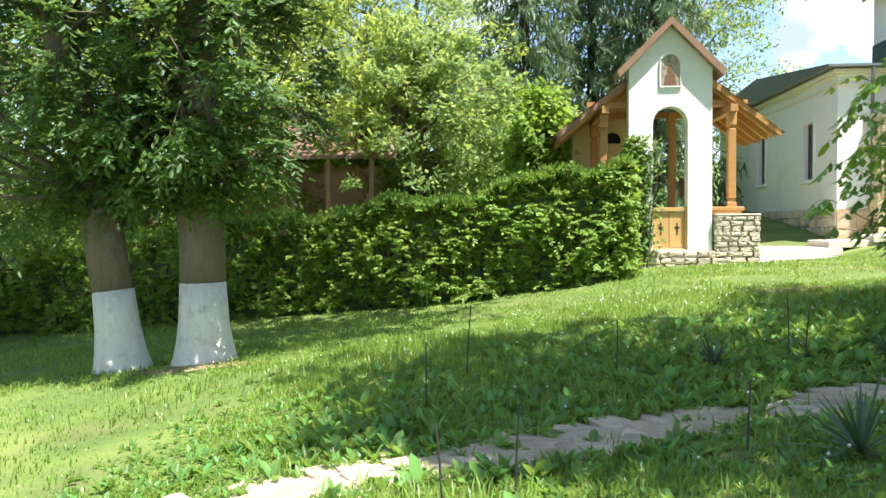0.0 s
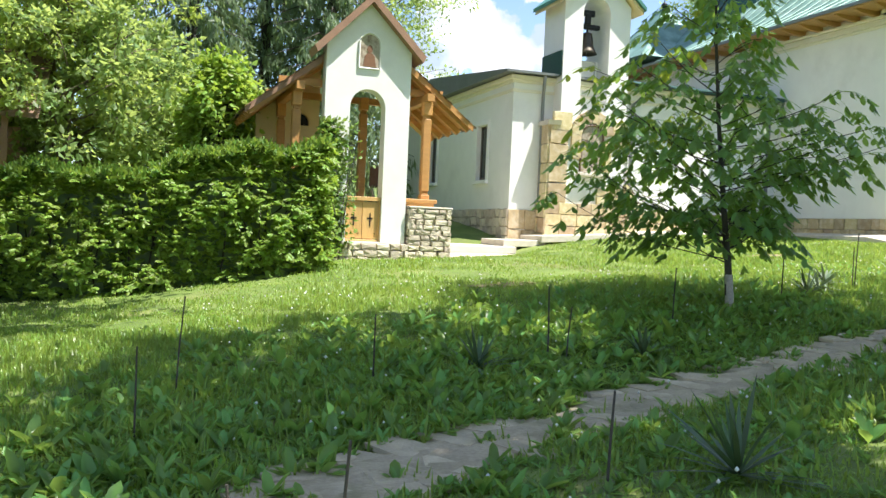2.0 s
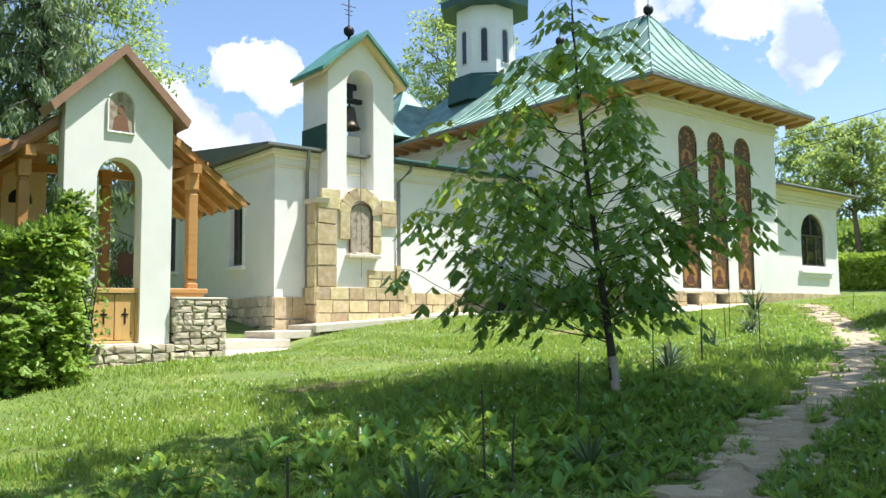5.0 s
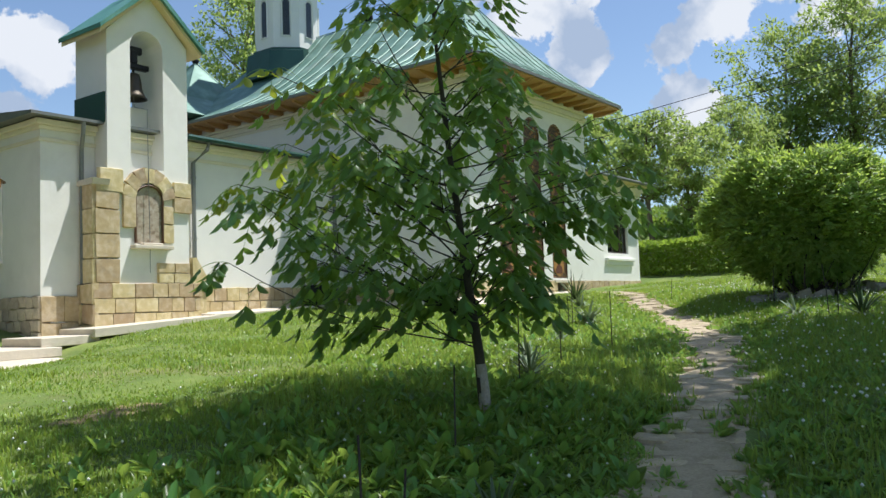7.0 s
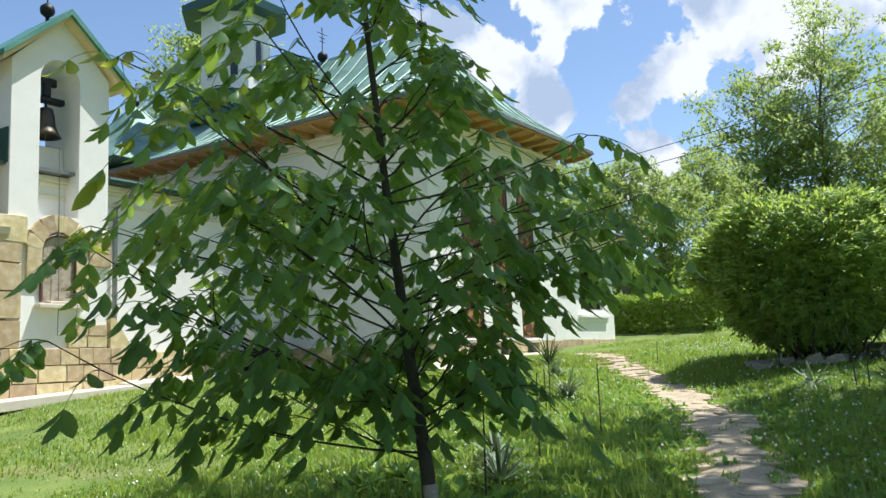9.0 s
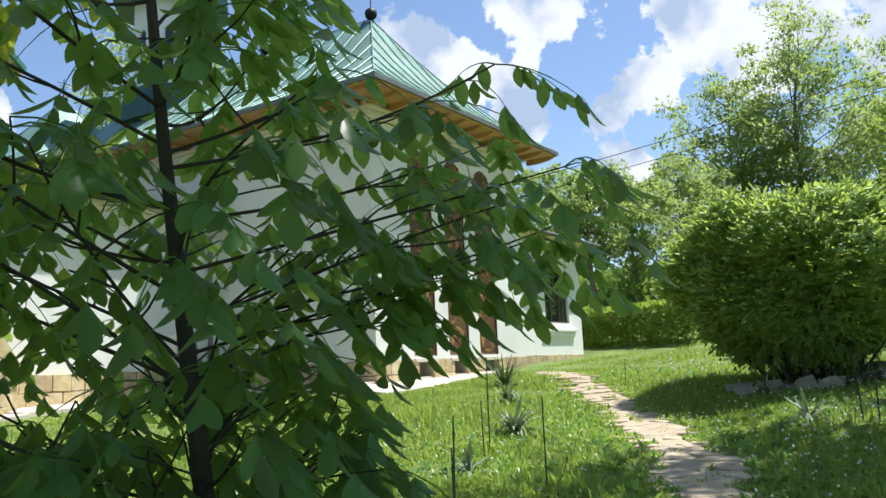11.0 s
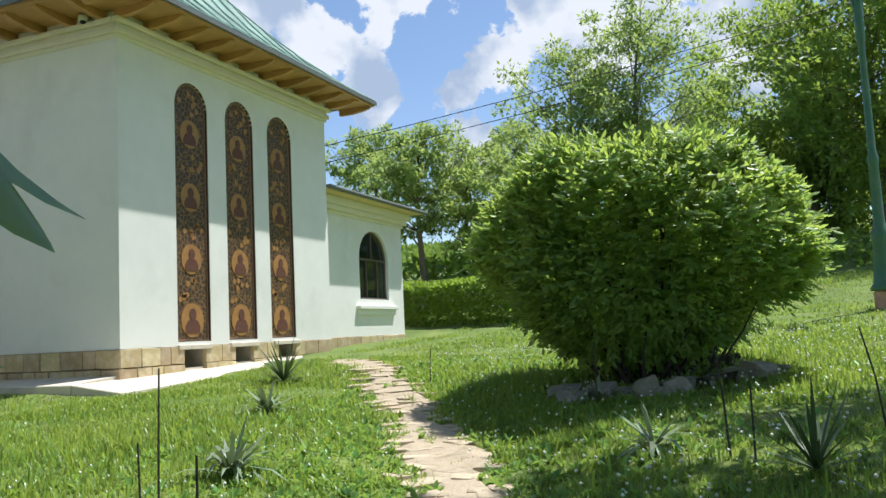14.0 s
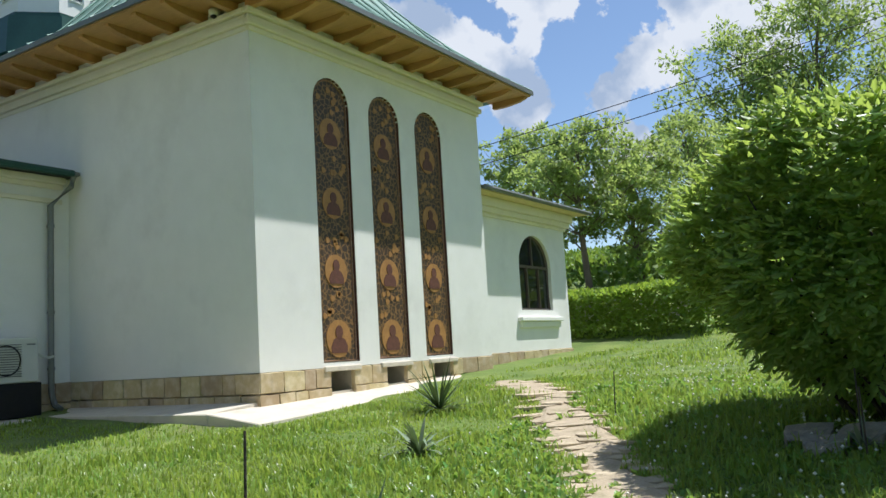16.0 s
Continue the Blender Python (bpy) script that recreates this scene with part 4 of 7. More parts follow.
prism(bm, [(TY0 - 0.1, 4.18), (TY0 + 0.85, 4.18), (TY0 + 0.85, 4.28), (TY0 - 0.14, 4.30)], "x", 9.22, 9.60)
part("pier_cap", bm, M["slab"], tower)
bm = bmesh.new()
prism(bm, [(11.62, 2.75), (11.72, 2.75), (12.08, 2.2), (12.08, 2.0), (11.62, 2.0)], "y", TY0 - 0.08, TY0 + 0.28)
prism(bm, [(11.66, 2.0), (12.0, 2.0), (12.02, 1.5), (11.66, 1.5)], "y", TY0 - 0.03, TY0 + 0.25)
part("buttress", bm, M["stone"], tower, "sloping stone buttress")

# ---- paving round the church ----
def ramp(name, outline, zs, thick, label):
    """A slab over an outline of (x, y), with its own height at each corner."""
    bm = bmesh.new()
    a = [bm.verts.new((x, y, z)) for (x, y), z in zip(outline, zs)]
    b = [bm.verts.new((x, y, z - thick)) for (x, y), z in zip(outline, zs)]
    n = len(a)
    bm.faces.new(a)
    bm.faces.new(b[::-1])
    for i in range(n):
        bm.faces.new((a[i], b[i], b[(i + 1) % n], a[(i + 1) % n]))
    bmesh.ops.recalc_face_normals(bm, faces=bm.faces)
    bmesh.ops.bevel(bm, geom=[e for e in bm.edges], offset=0.012, segments=1, affect="EDGES")
    return thing(name, bm, M["slab"], label, "paving", kind="structure")


ramp("pavement", [(16.1, 10.95), (28.6, 11.45), (28.6, 12.3), (23.2, 12.3), (23.2, 11.84), (16.98, 11.84), (16.1, 11.84)], [1.50, 1.93, 1.95, 1.86, 1.82, 1.70, 1.62], 0.5, "pale concrete walk along the church wall")
ramp("pavement", [(16.1, 11.845), (16.985, 11.845), (16.985, 16.1), (16.1, 16.1)], [1.62, 1.70, 1.68, 1.62], 0.5, "pale concrete walk along the church wall")
ramp("pavement", [(11.8, 15.1), (16.095, 15.25), (16.095, 16.1), (11.8, 16.1)], [1.48, 1.60, 1.64, 1.52], 0.5, "pale concrete walk along the church wall")
for x0, x1, y0, y1, z, low in ((8.8, 11.795, 14.8, 16.2, 1.29, 1.46), (7.8, 9.0, 14.85, 16.3, 1.16, 1.18), (5.9, 8.0, 14.4, 22.0, 0.99, 1.0)):
    ramp("step", [(x0, y0), (x1, y0 + 0.1), (x1, y1), (x0, y1)], [z, low, low, z], 0.17, "low concrete step beside the bell tower")
yard = [(5.42, 12.35), (7.0, 13.1), (8.9, 14.75), (8.9, 22), (5.42, 22)]
ramp("pavement", yard, [gz(5.42, 12.35) + 0.03, gz(7.0, 13.1) + 0.035, 0.80, 0.84, 0.80], 0.5, "pale concrete yard slab")
ramp("step", [(28.4, 11.2), (30.9, 11.5), (30.9, 13.0), (28.4, 13.0)], [2.08, 2.12, 2.12, 2.08], 0.5, "low concrete step at the wing corner")


# ---- air conditioner and camera on the church ----
ac = holder("air_conditioner", (15.75, 15.75, 2.15), "off-white outdoor air conditioner on a dark stand by the wall", "air conditioner")
part("case", boxes((15.32, 15.62, 2.14, 16.14, 15.95, 2.81), bevel=0.02), M["white_plastic"], ac)
bm = bmesh.new()
for k in range(14):
    tube(bm, [(15.40, 15.605, 2.24 + k * 0.036), (15.86, 15.605, 2.24 + k * 0.036)], 0.006, 4)
part("grille", bm, M["greymetal"], ac)
bm = bmesh.new()
tube(bm, [(15.63 + 0.22 * math.cos(a), 15.612, 2.475 + 0.22 * math.sin(a)) for a in (2 * math.pi * k / 20 for k in range(21))], 0.012, 5)
part("fan_ring", bm, M["black"], ac)
part("badge", boxes((15.95, 15.608, 2.70, 16.08, 15.619, 2.72)), M["greymetal"], ac)
part("stand", boxes((15.30, 15.64, 1.62, 16.2, 15.96, 2.138), bevel=0.01), M["black"], ac)
bm = bmesh.new()
tube(bm, [(16.14, 15.8, 2.62), (16.3, 15.78, 2.52), (16.45, 15.85, 2.5), (16.6, 15.98, 2.52)], 0.02, 6)
part("hose", bm, M["white_plastic"], ac)

cctv = holder("security_camera", (16.9, 12.35, 7.3), "small white dome security camera under the eaves", "camera")
bm = bmesh.new()
lathe(bm, (16.86, 12.35), [(0.03, 7.22), (0.08, 7.26), (0.09, 7.33), (0.06, 7.36)], 12)
part("dome", bm, M["white_plastic"], cctv, smooth=True)
bm = bmesh.new()
lathe(bm, (16.84, 12.34), [(0.01, 7.205), (0.045, 7.225), (0.05, 7.25)], 10)
part("lens", bm, M["black"], cctv)

# ---- well house ----
GY, GC = 12.17, 3.58
shrine = holder("well_house", (3.6, 13.2, 1.0), "white arched well house with pine roof and stone pier", "well house")
slope_top = lambda u: 5.74 - 0.98 * abs(u - GC)
openings = [(3.59, 0.36, 1.05, 3.70, 0.36)]
front = arch_wall(2.73, 4.45, 1.03, 5.7, openings, 0.34, back=False, top=slope_top)
part("front_wall", placed(front, Matrix.Translation((0, GY, 0))), M["plaster"], shrine)
bm = bmesh.new()
for sgn in (-1, 1):
    a, b = (GC, 5.90), (GC + sgn * 1.12, 4.78)
    prism(bm, [a, b, (b[0] - sgn * 0.06, b[1] - 0.13), (a[0], a[1] - 0.17)], "y", GY - 0.2, GY + 0.5)
cap = part("gable_cap", bm, M["copper"], shrine, "brown boarded gable capping")
bm = bmesh.new()
prism(bm, [(GC - 0.2, 4.47)] + arch_points(GC, 0.2, 4.93, 0.21) + [(GC + 0.2, 4.47)], "y", GY - 0.012, GY - 0.004)
part("niche_picture", bm, M["fresco"], shrine, "small arched painted picture")
bm = bmesh.new()
tube(bm, [(u, GY - 0.02, z) for u, z in [(GC - 0.215, 4.46)] + arch_points(GC, 0.215, 4.93, 0.225) + [(GC + 0.215, 4.46), (GC - 0.215, 4.46)]], 0.022, 4)
part("niche_rim", bm, M["plaster"], shrine)
bm = bmesh.new()
prism(bm, [(GC - 0.13, 4.5), (GC + 0.13, 4.5), (GC + 0.1, 4.7), (GC + 0.05, 4.76), (GC - 0.05, 4.76), (GC - 0.1, 4.7)], "y", GY - 0.022, GY - 0.014)
prism(bm, [(GC + 0.055 * math.cos(a), 4.84 + 0.08 * math.sin(a)) for a in (2 * math.pi * k / 12 for k in range(12))], "y", GY - 0.024, GY - 0.0142)
part("picture_figure", bm, M["skin"], shrine)

# half doors with pierced crosses
for k, (u0, u1) in enumerate(((3.25, 3.575), (3.585, 3.91))):
    leafdoor = part("door", boxes((u0, GY + 0.1, 1.10, u1, GY + 0.14, 1.84), bevel=0.006), M["door"], shrine, "pale wooden half door with a cross")
    uc = (u0 + u1) / 2
    part("door_cross", boxes((uc - 0.012, GY + 0.09, 1.36, uc + 0.012, GY + 0.099, 1.62), (uc - 0.055, GY + 0.091, 1.50, uc + 0.055, GY + 0.0985, 1.53)), M["black"], leafdoor)
    for z in (1.11, 1.80):
        part("door_rail", boxes((u0 + 0.01, GY + 0.085, z, u1 - 0.01, GY + 0.0995, z + 0.035)), M["door"], leafdoor)
    part("door_knob", boxes((uc + 0.09, GY + 0.088, 1.2, uc + 0.11, GY + 0.0992, 1.22)), M["black"], leafdoor)
part("door_frame", boxes((3.232, GY + 0.08, 1.055, 3.249, GY + 0.2, 1.86), (3.911, GY + 0.08, 1.055, 3.948, GY + 0.2, 1.86), (3.232, GY + 0.06, 1.861, 3.948, GY + 0.22, 1.94), (3.25, GY + 0.07, 1.055, 3.91, GY + 0.18, 1.09), bevel=0.006), M["door"], shrine)

# rubble base and corner pier
sbase = part("stone_base", boxes((2.45, GY - 0.03, 0.2, 5.35, 15.2, 1.028)), M["mortar"], shrine)
courses(sbase, "-y", GY - 0.05, 2.4, 4.52, 0.46, 1.03, 4, (0.16, 0.4), RUBBLE, 91, deep=0.14)
courses(sbase, "-y", GY - 0.2, 2.7, 3.9, 0.36, 0.60, 1, (0.3, 0.6), RUBBLE, 92, deep=0.3)
pier = part("stone_pier", boxes((4.56, GY - 0.03, 0.3, 5.34, 13.0, 1.74)), M["mortar"], shrine, "pier of pale rough rubble stone")
courses(pier, "-y", GY - 0.05, 4.50, 5.40, 0.46, 1.76, 12, (0.13, 0.32), RUBBLE, 93, deep=0.12)
courses(pier, "+x", 5.36, GY - 0.1, 13.05, 0.46, 1.76, 12, (0.13, 0.32), RUBBLE, 94, deep=0.12)
courses(pier, "-x", 4.54, GY - 0.1, 12.5, 0.9, 1.76, 6, (0.18, 0.3), RUBBLE, 95, deep=0.10)
part("pier_top", boxes((4.50, GY - 0.12, 1.761, 5.42, 13.05, 1.80), bevel=0.01), M["slab"], shrine)

# pine frame and shingled roof
for px, py, z0, z1 in ((4.90, 12.42, 1.80, 3.95), (4.90, 14.6, 1.03, 3.95), (2.25, 12.6, 1.03, 3.95), (2.25, 14.6, 1.03, 3.95), (4.02, 14.3, 1.03, 4.2)):
    bm = bmesh.new()
    s = 0.095
    for za, zb, r in ((z0, z0 + 0.25, s), (z0 + 0.25, z0 + 0.32, s * 0.72), (z0 + 0.32, z1 - 0.35, s * 0.88), (z1 - 0.35, z1 - 0.28, s * 0.7), (z1 - 0.28, z1, s)):
        box(bm, px - r, py - r, za, px + r, py + r, zb, bevel=0.012)
    part("post", bm, M["pine"], shrine, "turned and carved pine post")
bm = bmesh.new()
box(bm, 4.43, GY + 0.02, 1.87, 5.12, GY + 0.32, 1.95, bevel=0.01)
part("rail", bm, M["pine"], shrine)
part("rail_board", boxes((4.46, GY + 0.04, 1.803, 5.06, GY + 0.26, 1.868)), M["pine"], shrine)
for px in (4.90, 2.25):
    bm = bmesh.new()
    beam(bm, (px, GY + 0.0, 4.02), (px, 15.3, 4.02), 0.15, 0.15)
    part("wall_plate", bm, M["pine"], shrine)
for py in (12.7, 14.6):
    bm = bmesh.new()
    beam(bm, (1.9, py, 4.17), (5.3, py, 4.17), 0.13, 0.14)
    part("tie_beam", bm, M["pine"], shrine)
RIDGE, SL = 5.36, 0.79
for sgn in (-1, 1):
    ex = GC + sgn * 2.28
    ez = RIDGE - SL * 2.28
    y = GY + 0.36
    while y < 15.4:
        bm = bmesh.new()
        beam(bm, (GC, y, RIDGE - 0.10), (ex, y, ez - 0.10), 0.08, 0.12)
        part("rafter", bm, M["pine"], shrine)
        y += 0.58
    n = 16
    for k in range(n):
        a, b = k / n + 0.003, (k + 1) / n - 0.003
        bm = bmesh.new()
        prism(bm, [(GC + sgn * 2.28 * a, RIDGE - SL * 2.28 * a - 0.03), (GC + sgn * 2.28 * b, RIDGE - SL * 2.28 * b - 0.03), (GC + sgn * 2.28 * b, RIDGE - SL * 2.28 * b + 0.0), (GC + sgn * 2.28 * a, RIDGE - SL * 2.28 * a + 0.0)], "y", GY + 0.28, 15.5)
        part("roof_board", bm, M["pine"], shrine)
    rnd = random.Random(7 + sgn)
    bm = bmesh.new()
    rows = 17
    for r in range(rows):
        d0, d1 = 2.36 * r / rows, 2.36 * (r + 1.25) / rows
        y = GY + 0.22 - rnd.random() * 0.1
        while y < 15.55:
            w = rnd.uniform(0.10, 0.19)
            z0 = RIDGE - SL * d0 + 0.012
            z1 = RIDGE - SL * d1 + 0.045 + rnd.uniform(0, 0.01)
            x0, x1 = GC + sgn * d0, GC + sgn * (d1 + rnd.uniform(-0.015, 0.015))
            q = [bm.verts.new(p) for p in ((x0, y, z0), (x0, y + w - 0.008, z0), (x1, y + w - 0.008, z1), (x1, y, z1), (x1, y + w - 0.008, z1 - 0.025), (x1, y, z1 - 0.025))]
            bm.faces.new(q[:4])
            bm.faces.new((q[3], q[2], q[4], q[5]))
            y += w
    tagged(part("shingles", bm, M["shingle"], shrine, "weathered brown wooden shingles"), kind="stuff")
    bm = bmesh.new()
    prism(bm, [(GC + sgn * 0.88, RIDGE - SL * 0.88 + 0.02), (ex + sgn * 0.06, ez + 0.0), (ex + sgn * 0.06, ez - 0.13), (GC + sgn * 0.88, RIDGE - SL * 0.88 - 0.13)], "y", GY + 0.21, GY + 0.25)
    part("barge_board", bm, M["copper"] if sgn < 0 else M["pine"], shrine)
bm = arch_wall(1.75, 3.15, 1.0, 4.2, [(2.72, 0.2, 3.55, 3.62, 0.2)], 0.18, back=False, top=lambda u: min(5.2, RIDGE - SL * abs(u - GC) - 0.14))
part("rear_wall", placed(bm, Matrix.Translation((0, 14.9, 0))), M["cream"], shrine)
# black sheet across the arched opening stands in for the shade behind it
part("rear_opening", boxes((2.5, 15.0, 3.5, 2.94, 15.03, 3.85)), M["black"], shrine)
bm = bmesh.new()
zig = [(4.05, 2.25)]
for k in range(8):
    zig += [(4.05 + 0.06 * k + 0.03, 2.18), (4.05 + 0.06 * (k + 1), 2.25)]
zig += [(4.53, 2.6)] + [(4.53 - 0.06 * k - (0.03 if k % 2 else 0), 2.6 + (0.05 if k % 2 else 0)) for k in range(1, 8)] + [(4.05, 2.6)]
prism(bm, zig, "y", 13.6, 13.64)
part("carved_board", bm, M["brown"], shrine, "dark carved board with zigzag edges")
well = part("well_drum", boxes((3.1, 13.3, 1.03, 4.1, 14.1, 1.75), bevel=0.04), M["rubble"], shrine)

# ---- street lamp ----
LX, LY = 25.0, 0.77
LZ = gz(LX, LY)
lamp = holder("street_lamp", (LX, LY, LZ), "green iron street lamp with four curved arms on a concrete foot", "street lamp")
part("foot", boxes((LX - 0.2, LY - 0.2, LZ - 0.3, LX + 0.2, LY + 0.2, LZ + 0.34), bevel=0.03), M["terracotta"], lamp)
bm = bmesh.new()
z = LZ + 0.34
lathe(bm, (LX, LY), [(0.26, z), (0.27, z + 0.06), (0.2, z + 0.14), (0.17, z + 0.5), (0.15, z + 0.9), (0.17, z + 1.0), (0.17, z + 1.1), (0.12, z + 1.2), (0.1, z + 1.35), (0.09, z + 2.4), (0.105, z + 2.45), (0.105, z + 2.55), (0.075, z + 2.65), (0.06, z + 4.8), (0.085, z + 4.9), (0.085, z + 5.75), (0.05, z + 5.85), (0.02, z + 6.05)], 14)
part("post", bm, M["lamp_green"], lamp, smooth=True)
for a in (20, 110, 200, 290):
    c, s = math.cos(radians(a)), math.sin(radians(a))
    zt = z + 5.6
    bm = bmesh.new()
    tube(bm, [(LX + c * r, LY + s * r, zt + h) for r, h in ((0.05, -0.2), (0.12, 0.2), (0.26, 0.52), (0.44, 0.66), (0.58, 0.66))], 0.03, 7)
    arm = part("arm", bm, M["lamp_green"], lamp)
    m = Matrix.Translation((LX + c * 0.85, LY + s * 0.85, zt + 0.58)) @ Matrix.Rotation(radians(a), 4, "Z") @ Matrix.Rotation(radians(12), 4, "Y")
    bm = bmesh.new()
    bmesh.ops.create_icosphere(bm, subdivisions=2, radius=1)
    bmesh.ops.transform(bm, matrix=m @ Matrix.Diagonal((0.36, 0.15, 0.085, 1)), verts=bm.verts)
    head = part("lamp_head", bm, M["greymetal"], arm, smooth=True)
    bm = bmesh.new()
    bmesh.ops.create_icosphere(bm, subdivisions=2, radius=1)
    bmesh.ops.transform(bm, matrix=m @ Matrix.Translation((0.05, 0, -0.03)) @ Matrix.Diagonal((0.28, 0.13, 0.085, 1)), verts=bm.verts)
    part("lamp_cover", bm, M["lamp_glass"], arm, smooth=True)

for k, dz in enumerate((0.0, 0.6)):
    bm = bmesh.new()
    a, b = Vector((29.0, 31.0, 6.3 + dz)), Vector((38.4, -10.0, 13.6 + dz))
    tube(bm, [a.lerp(b, t) - Vector((0, 0, 0.7 * math.sin(math.pi * t))) for t in np.linspace(0, 1, 13)], 0.014, 4)
    thing("power_line", bm, M["black"], "thin black overhead power line", "power line", "power lines")


# ---- plants ----
def leaf_arrays(at, along, side, length, width, fold=0.25):
    """Leaves of two folded halves: from at, along their length, six vertices and four triangles each."""
    n = len(at)
    up = np.cross(along, side)
    L, W = np.asarray(length)[:, None], np.asarray(width)[:, None]
    lift = up * W * fold
    v = np.stack([at, at + along * L * 0.38 + side * W * 0.5 + lift, at + along * L * 0.78 + side * W * 0.36 + lift * 0.8 - up * L * 0.04,
                  at + along * L - up * L * 0.10, at + along * L * 0.78 - side * W * 0.36 + lift * 0.8 - up * L * 0.04, at + along * L * 0.38 - side * W * 0.5 + lift], 1).reshape(-1, 3)
    b = (np.arange(n) * 6)[:, None]
    f = np.concatenate([b + np.array(t) for t in ((0, 1, 2), (0, 2, 3), (0, 3, 4), (0, 4, 5))], 0)
    return v, f


def small_leaf_arrays(at, along, side, length, width):
    """Far leaves: one folded rhomb, two triangles."""
    n = len(at)
    up = np.cross(along, side)
    L, W = np.asarray(length)[:, None], np.asarray(width)[:, None]
    v = np.stack([at, at + along * L * 0.45 + side * W * 0.5 + up * W * 0.2, at + along * L, at + along * L * 0.45 - side * W * 0.5 + up * W * 0.2], 1).reshape(-1, 3)
    b = (np.arange(n) * 4)[:, None]
    return v, np.concatenate([b + np.array(t) for t in ((0, 1, 2), (0, 2, 3))], 0)


def foliage(name, at, out, length, mat, rng, wide=0.55, droop=0.25, near=False):
    """Leaves at points, turned outward and drooping."""
    n = len(at)
    along = out * 0.7 + rng.normal(size=(n, 3)) * 0.6 + np.array((0, 0, -droop))
    along /= np.linalg.norm(along, axis=1, keepdims=True) + 1e-9
    face = out * 0.5 + np.array((0, 0, 0.9)) + rng.normal(size=(n, 3)) * 0.45
    side = np.cross(along, face)
    side /= np.linalg.norm(side, axis=1, keepdims=True) + 1e-9
    ln = length * rng.uniform(0.65, 1.3, n)
    make = leaf_arrays if near else small_leaf_arrays
    v, f = make(at, along, side, ln, ln * wide)
    return quick_mesh(name, v, f, mat)


def clumps(rng, centre, radii, count, per, size, hollow=0.5, lumps=5):
    """Points in clumps that fill the outer part of an uneven, lumpy body; also the way outward."""
    c, r = np.array(centre), np.array(radii)
    d = rng.normal(size=(count, 3))
    d /= np.linalg.norm(d, axis=1, keepdims=True)
    k = rng.normal(size=(lumps, 3))
    k /= np.linalg.norm(k, axis=1, keepdims=True)
    bump = 1 + 0.22 * np.max(d @ k.T, axis=1) - 0.16 + rng.normal(size=count) * 0.085
    rad = bump * rng.uniform(hollow ** 3, 1, count) ** (1 / 3)
    cc = c + d * r * rad[:, None]
    at = np.repeat(cc, per, 0) + rng.normal(size=(count * per, 3)) * size
    out = np.repeat(d, per, 0)
    return cc, at, out


def limb(bm, a, b, r0, r1, rng, bend=0.15, n=5, sides=6):
    a, b = np.array(a, float), np.array(b, float)
    w = rng.normal(size=3) * np.linalg.norm(b - a) * bend
    pts = [tuple(a + (b - a) * t + w * math.sin(math.pi * t) + np.array((0, 0, 0.0))) for t in np.linspace(0, 1, n)]
    tube(bm, pts, [r0 + (r1 - r0) * t for t in np.linspace(0, 1, n)], sides)
    return pts


def shoots(name, at, way, length, pairs, leaf, wide, mat, rng, sag=0.3, hang=0.35, facing=0.35):
    """Leafy shoots: pairs of leaflets along an arching stalk, and one at its tip."""
    n = len(at)
    way = way / (np.linalg.norm(way, axis=1, keepdims=True) + 1e-9)
    h = np.cross(way, (0, 0, 1.0)) + rng.normal(size=(n, 3)) * 0.15
    h /= np.linalg.norm(h, axis=1, keepdims=True) + 1e-9
    L = length * rng.uniform(0.65, 1.25, n)[:, None]
    pos, al, sd, ln = [], [], [], []
    for j in range(pairs + 1):
        f = 0.2 + 0.8 * j / pairs
        c = at + way * L * f + np.array((0, 0, -sag)) * L * f * f
        for sg in ((-1, 1) if j < pairs else (0,)):
            a = h * sg * 0.85 + way * (0.55 if sg else 1.0) + np.array((0, 0, -hang)) + rng.normal(size=(n, 3)) * 0.2
            a /= np.linalg.norm(a, axis=1, keepdims=True) + 1e-9
            face = np.array((0, 0, 1.0)) + np.array((way[:, 0], way[:, 1], way[:, 2] * 0)).T * facing + rng.normal(size=(n, 3)) * 0.3
            e = np.cross(a, face)
            pos.append(c)
            al.append(a)
            sd.append(e / (np.linalg.norm(e, axis=1, keepdims=True) + 1e-9))
            ln.append(leaf * rng.uniform(0.7, 1.2, n))
    ln = np.concatenate(ln)
    v, f = leaf_arrays(np.concatenate(pos), np.concatenate(al), np.concatenate(sd), ln, ln * wide)
    return quick_mesh(name, v, f, M[mat])


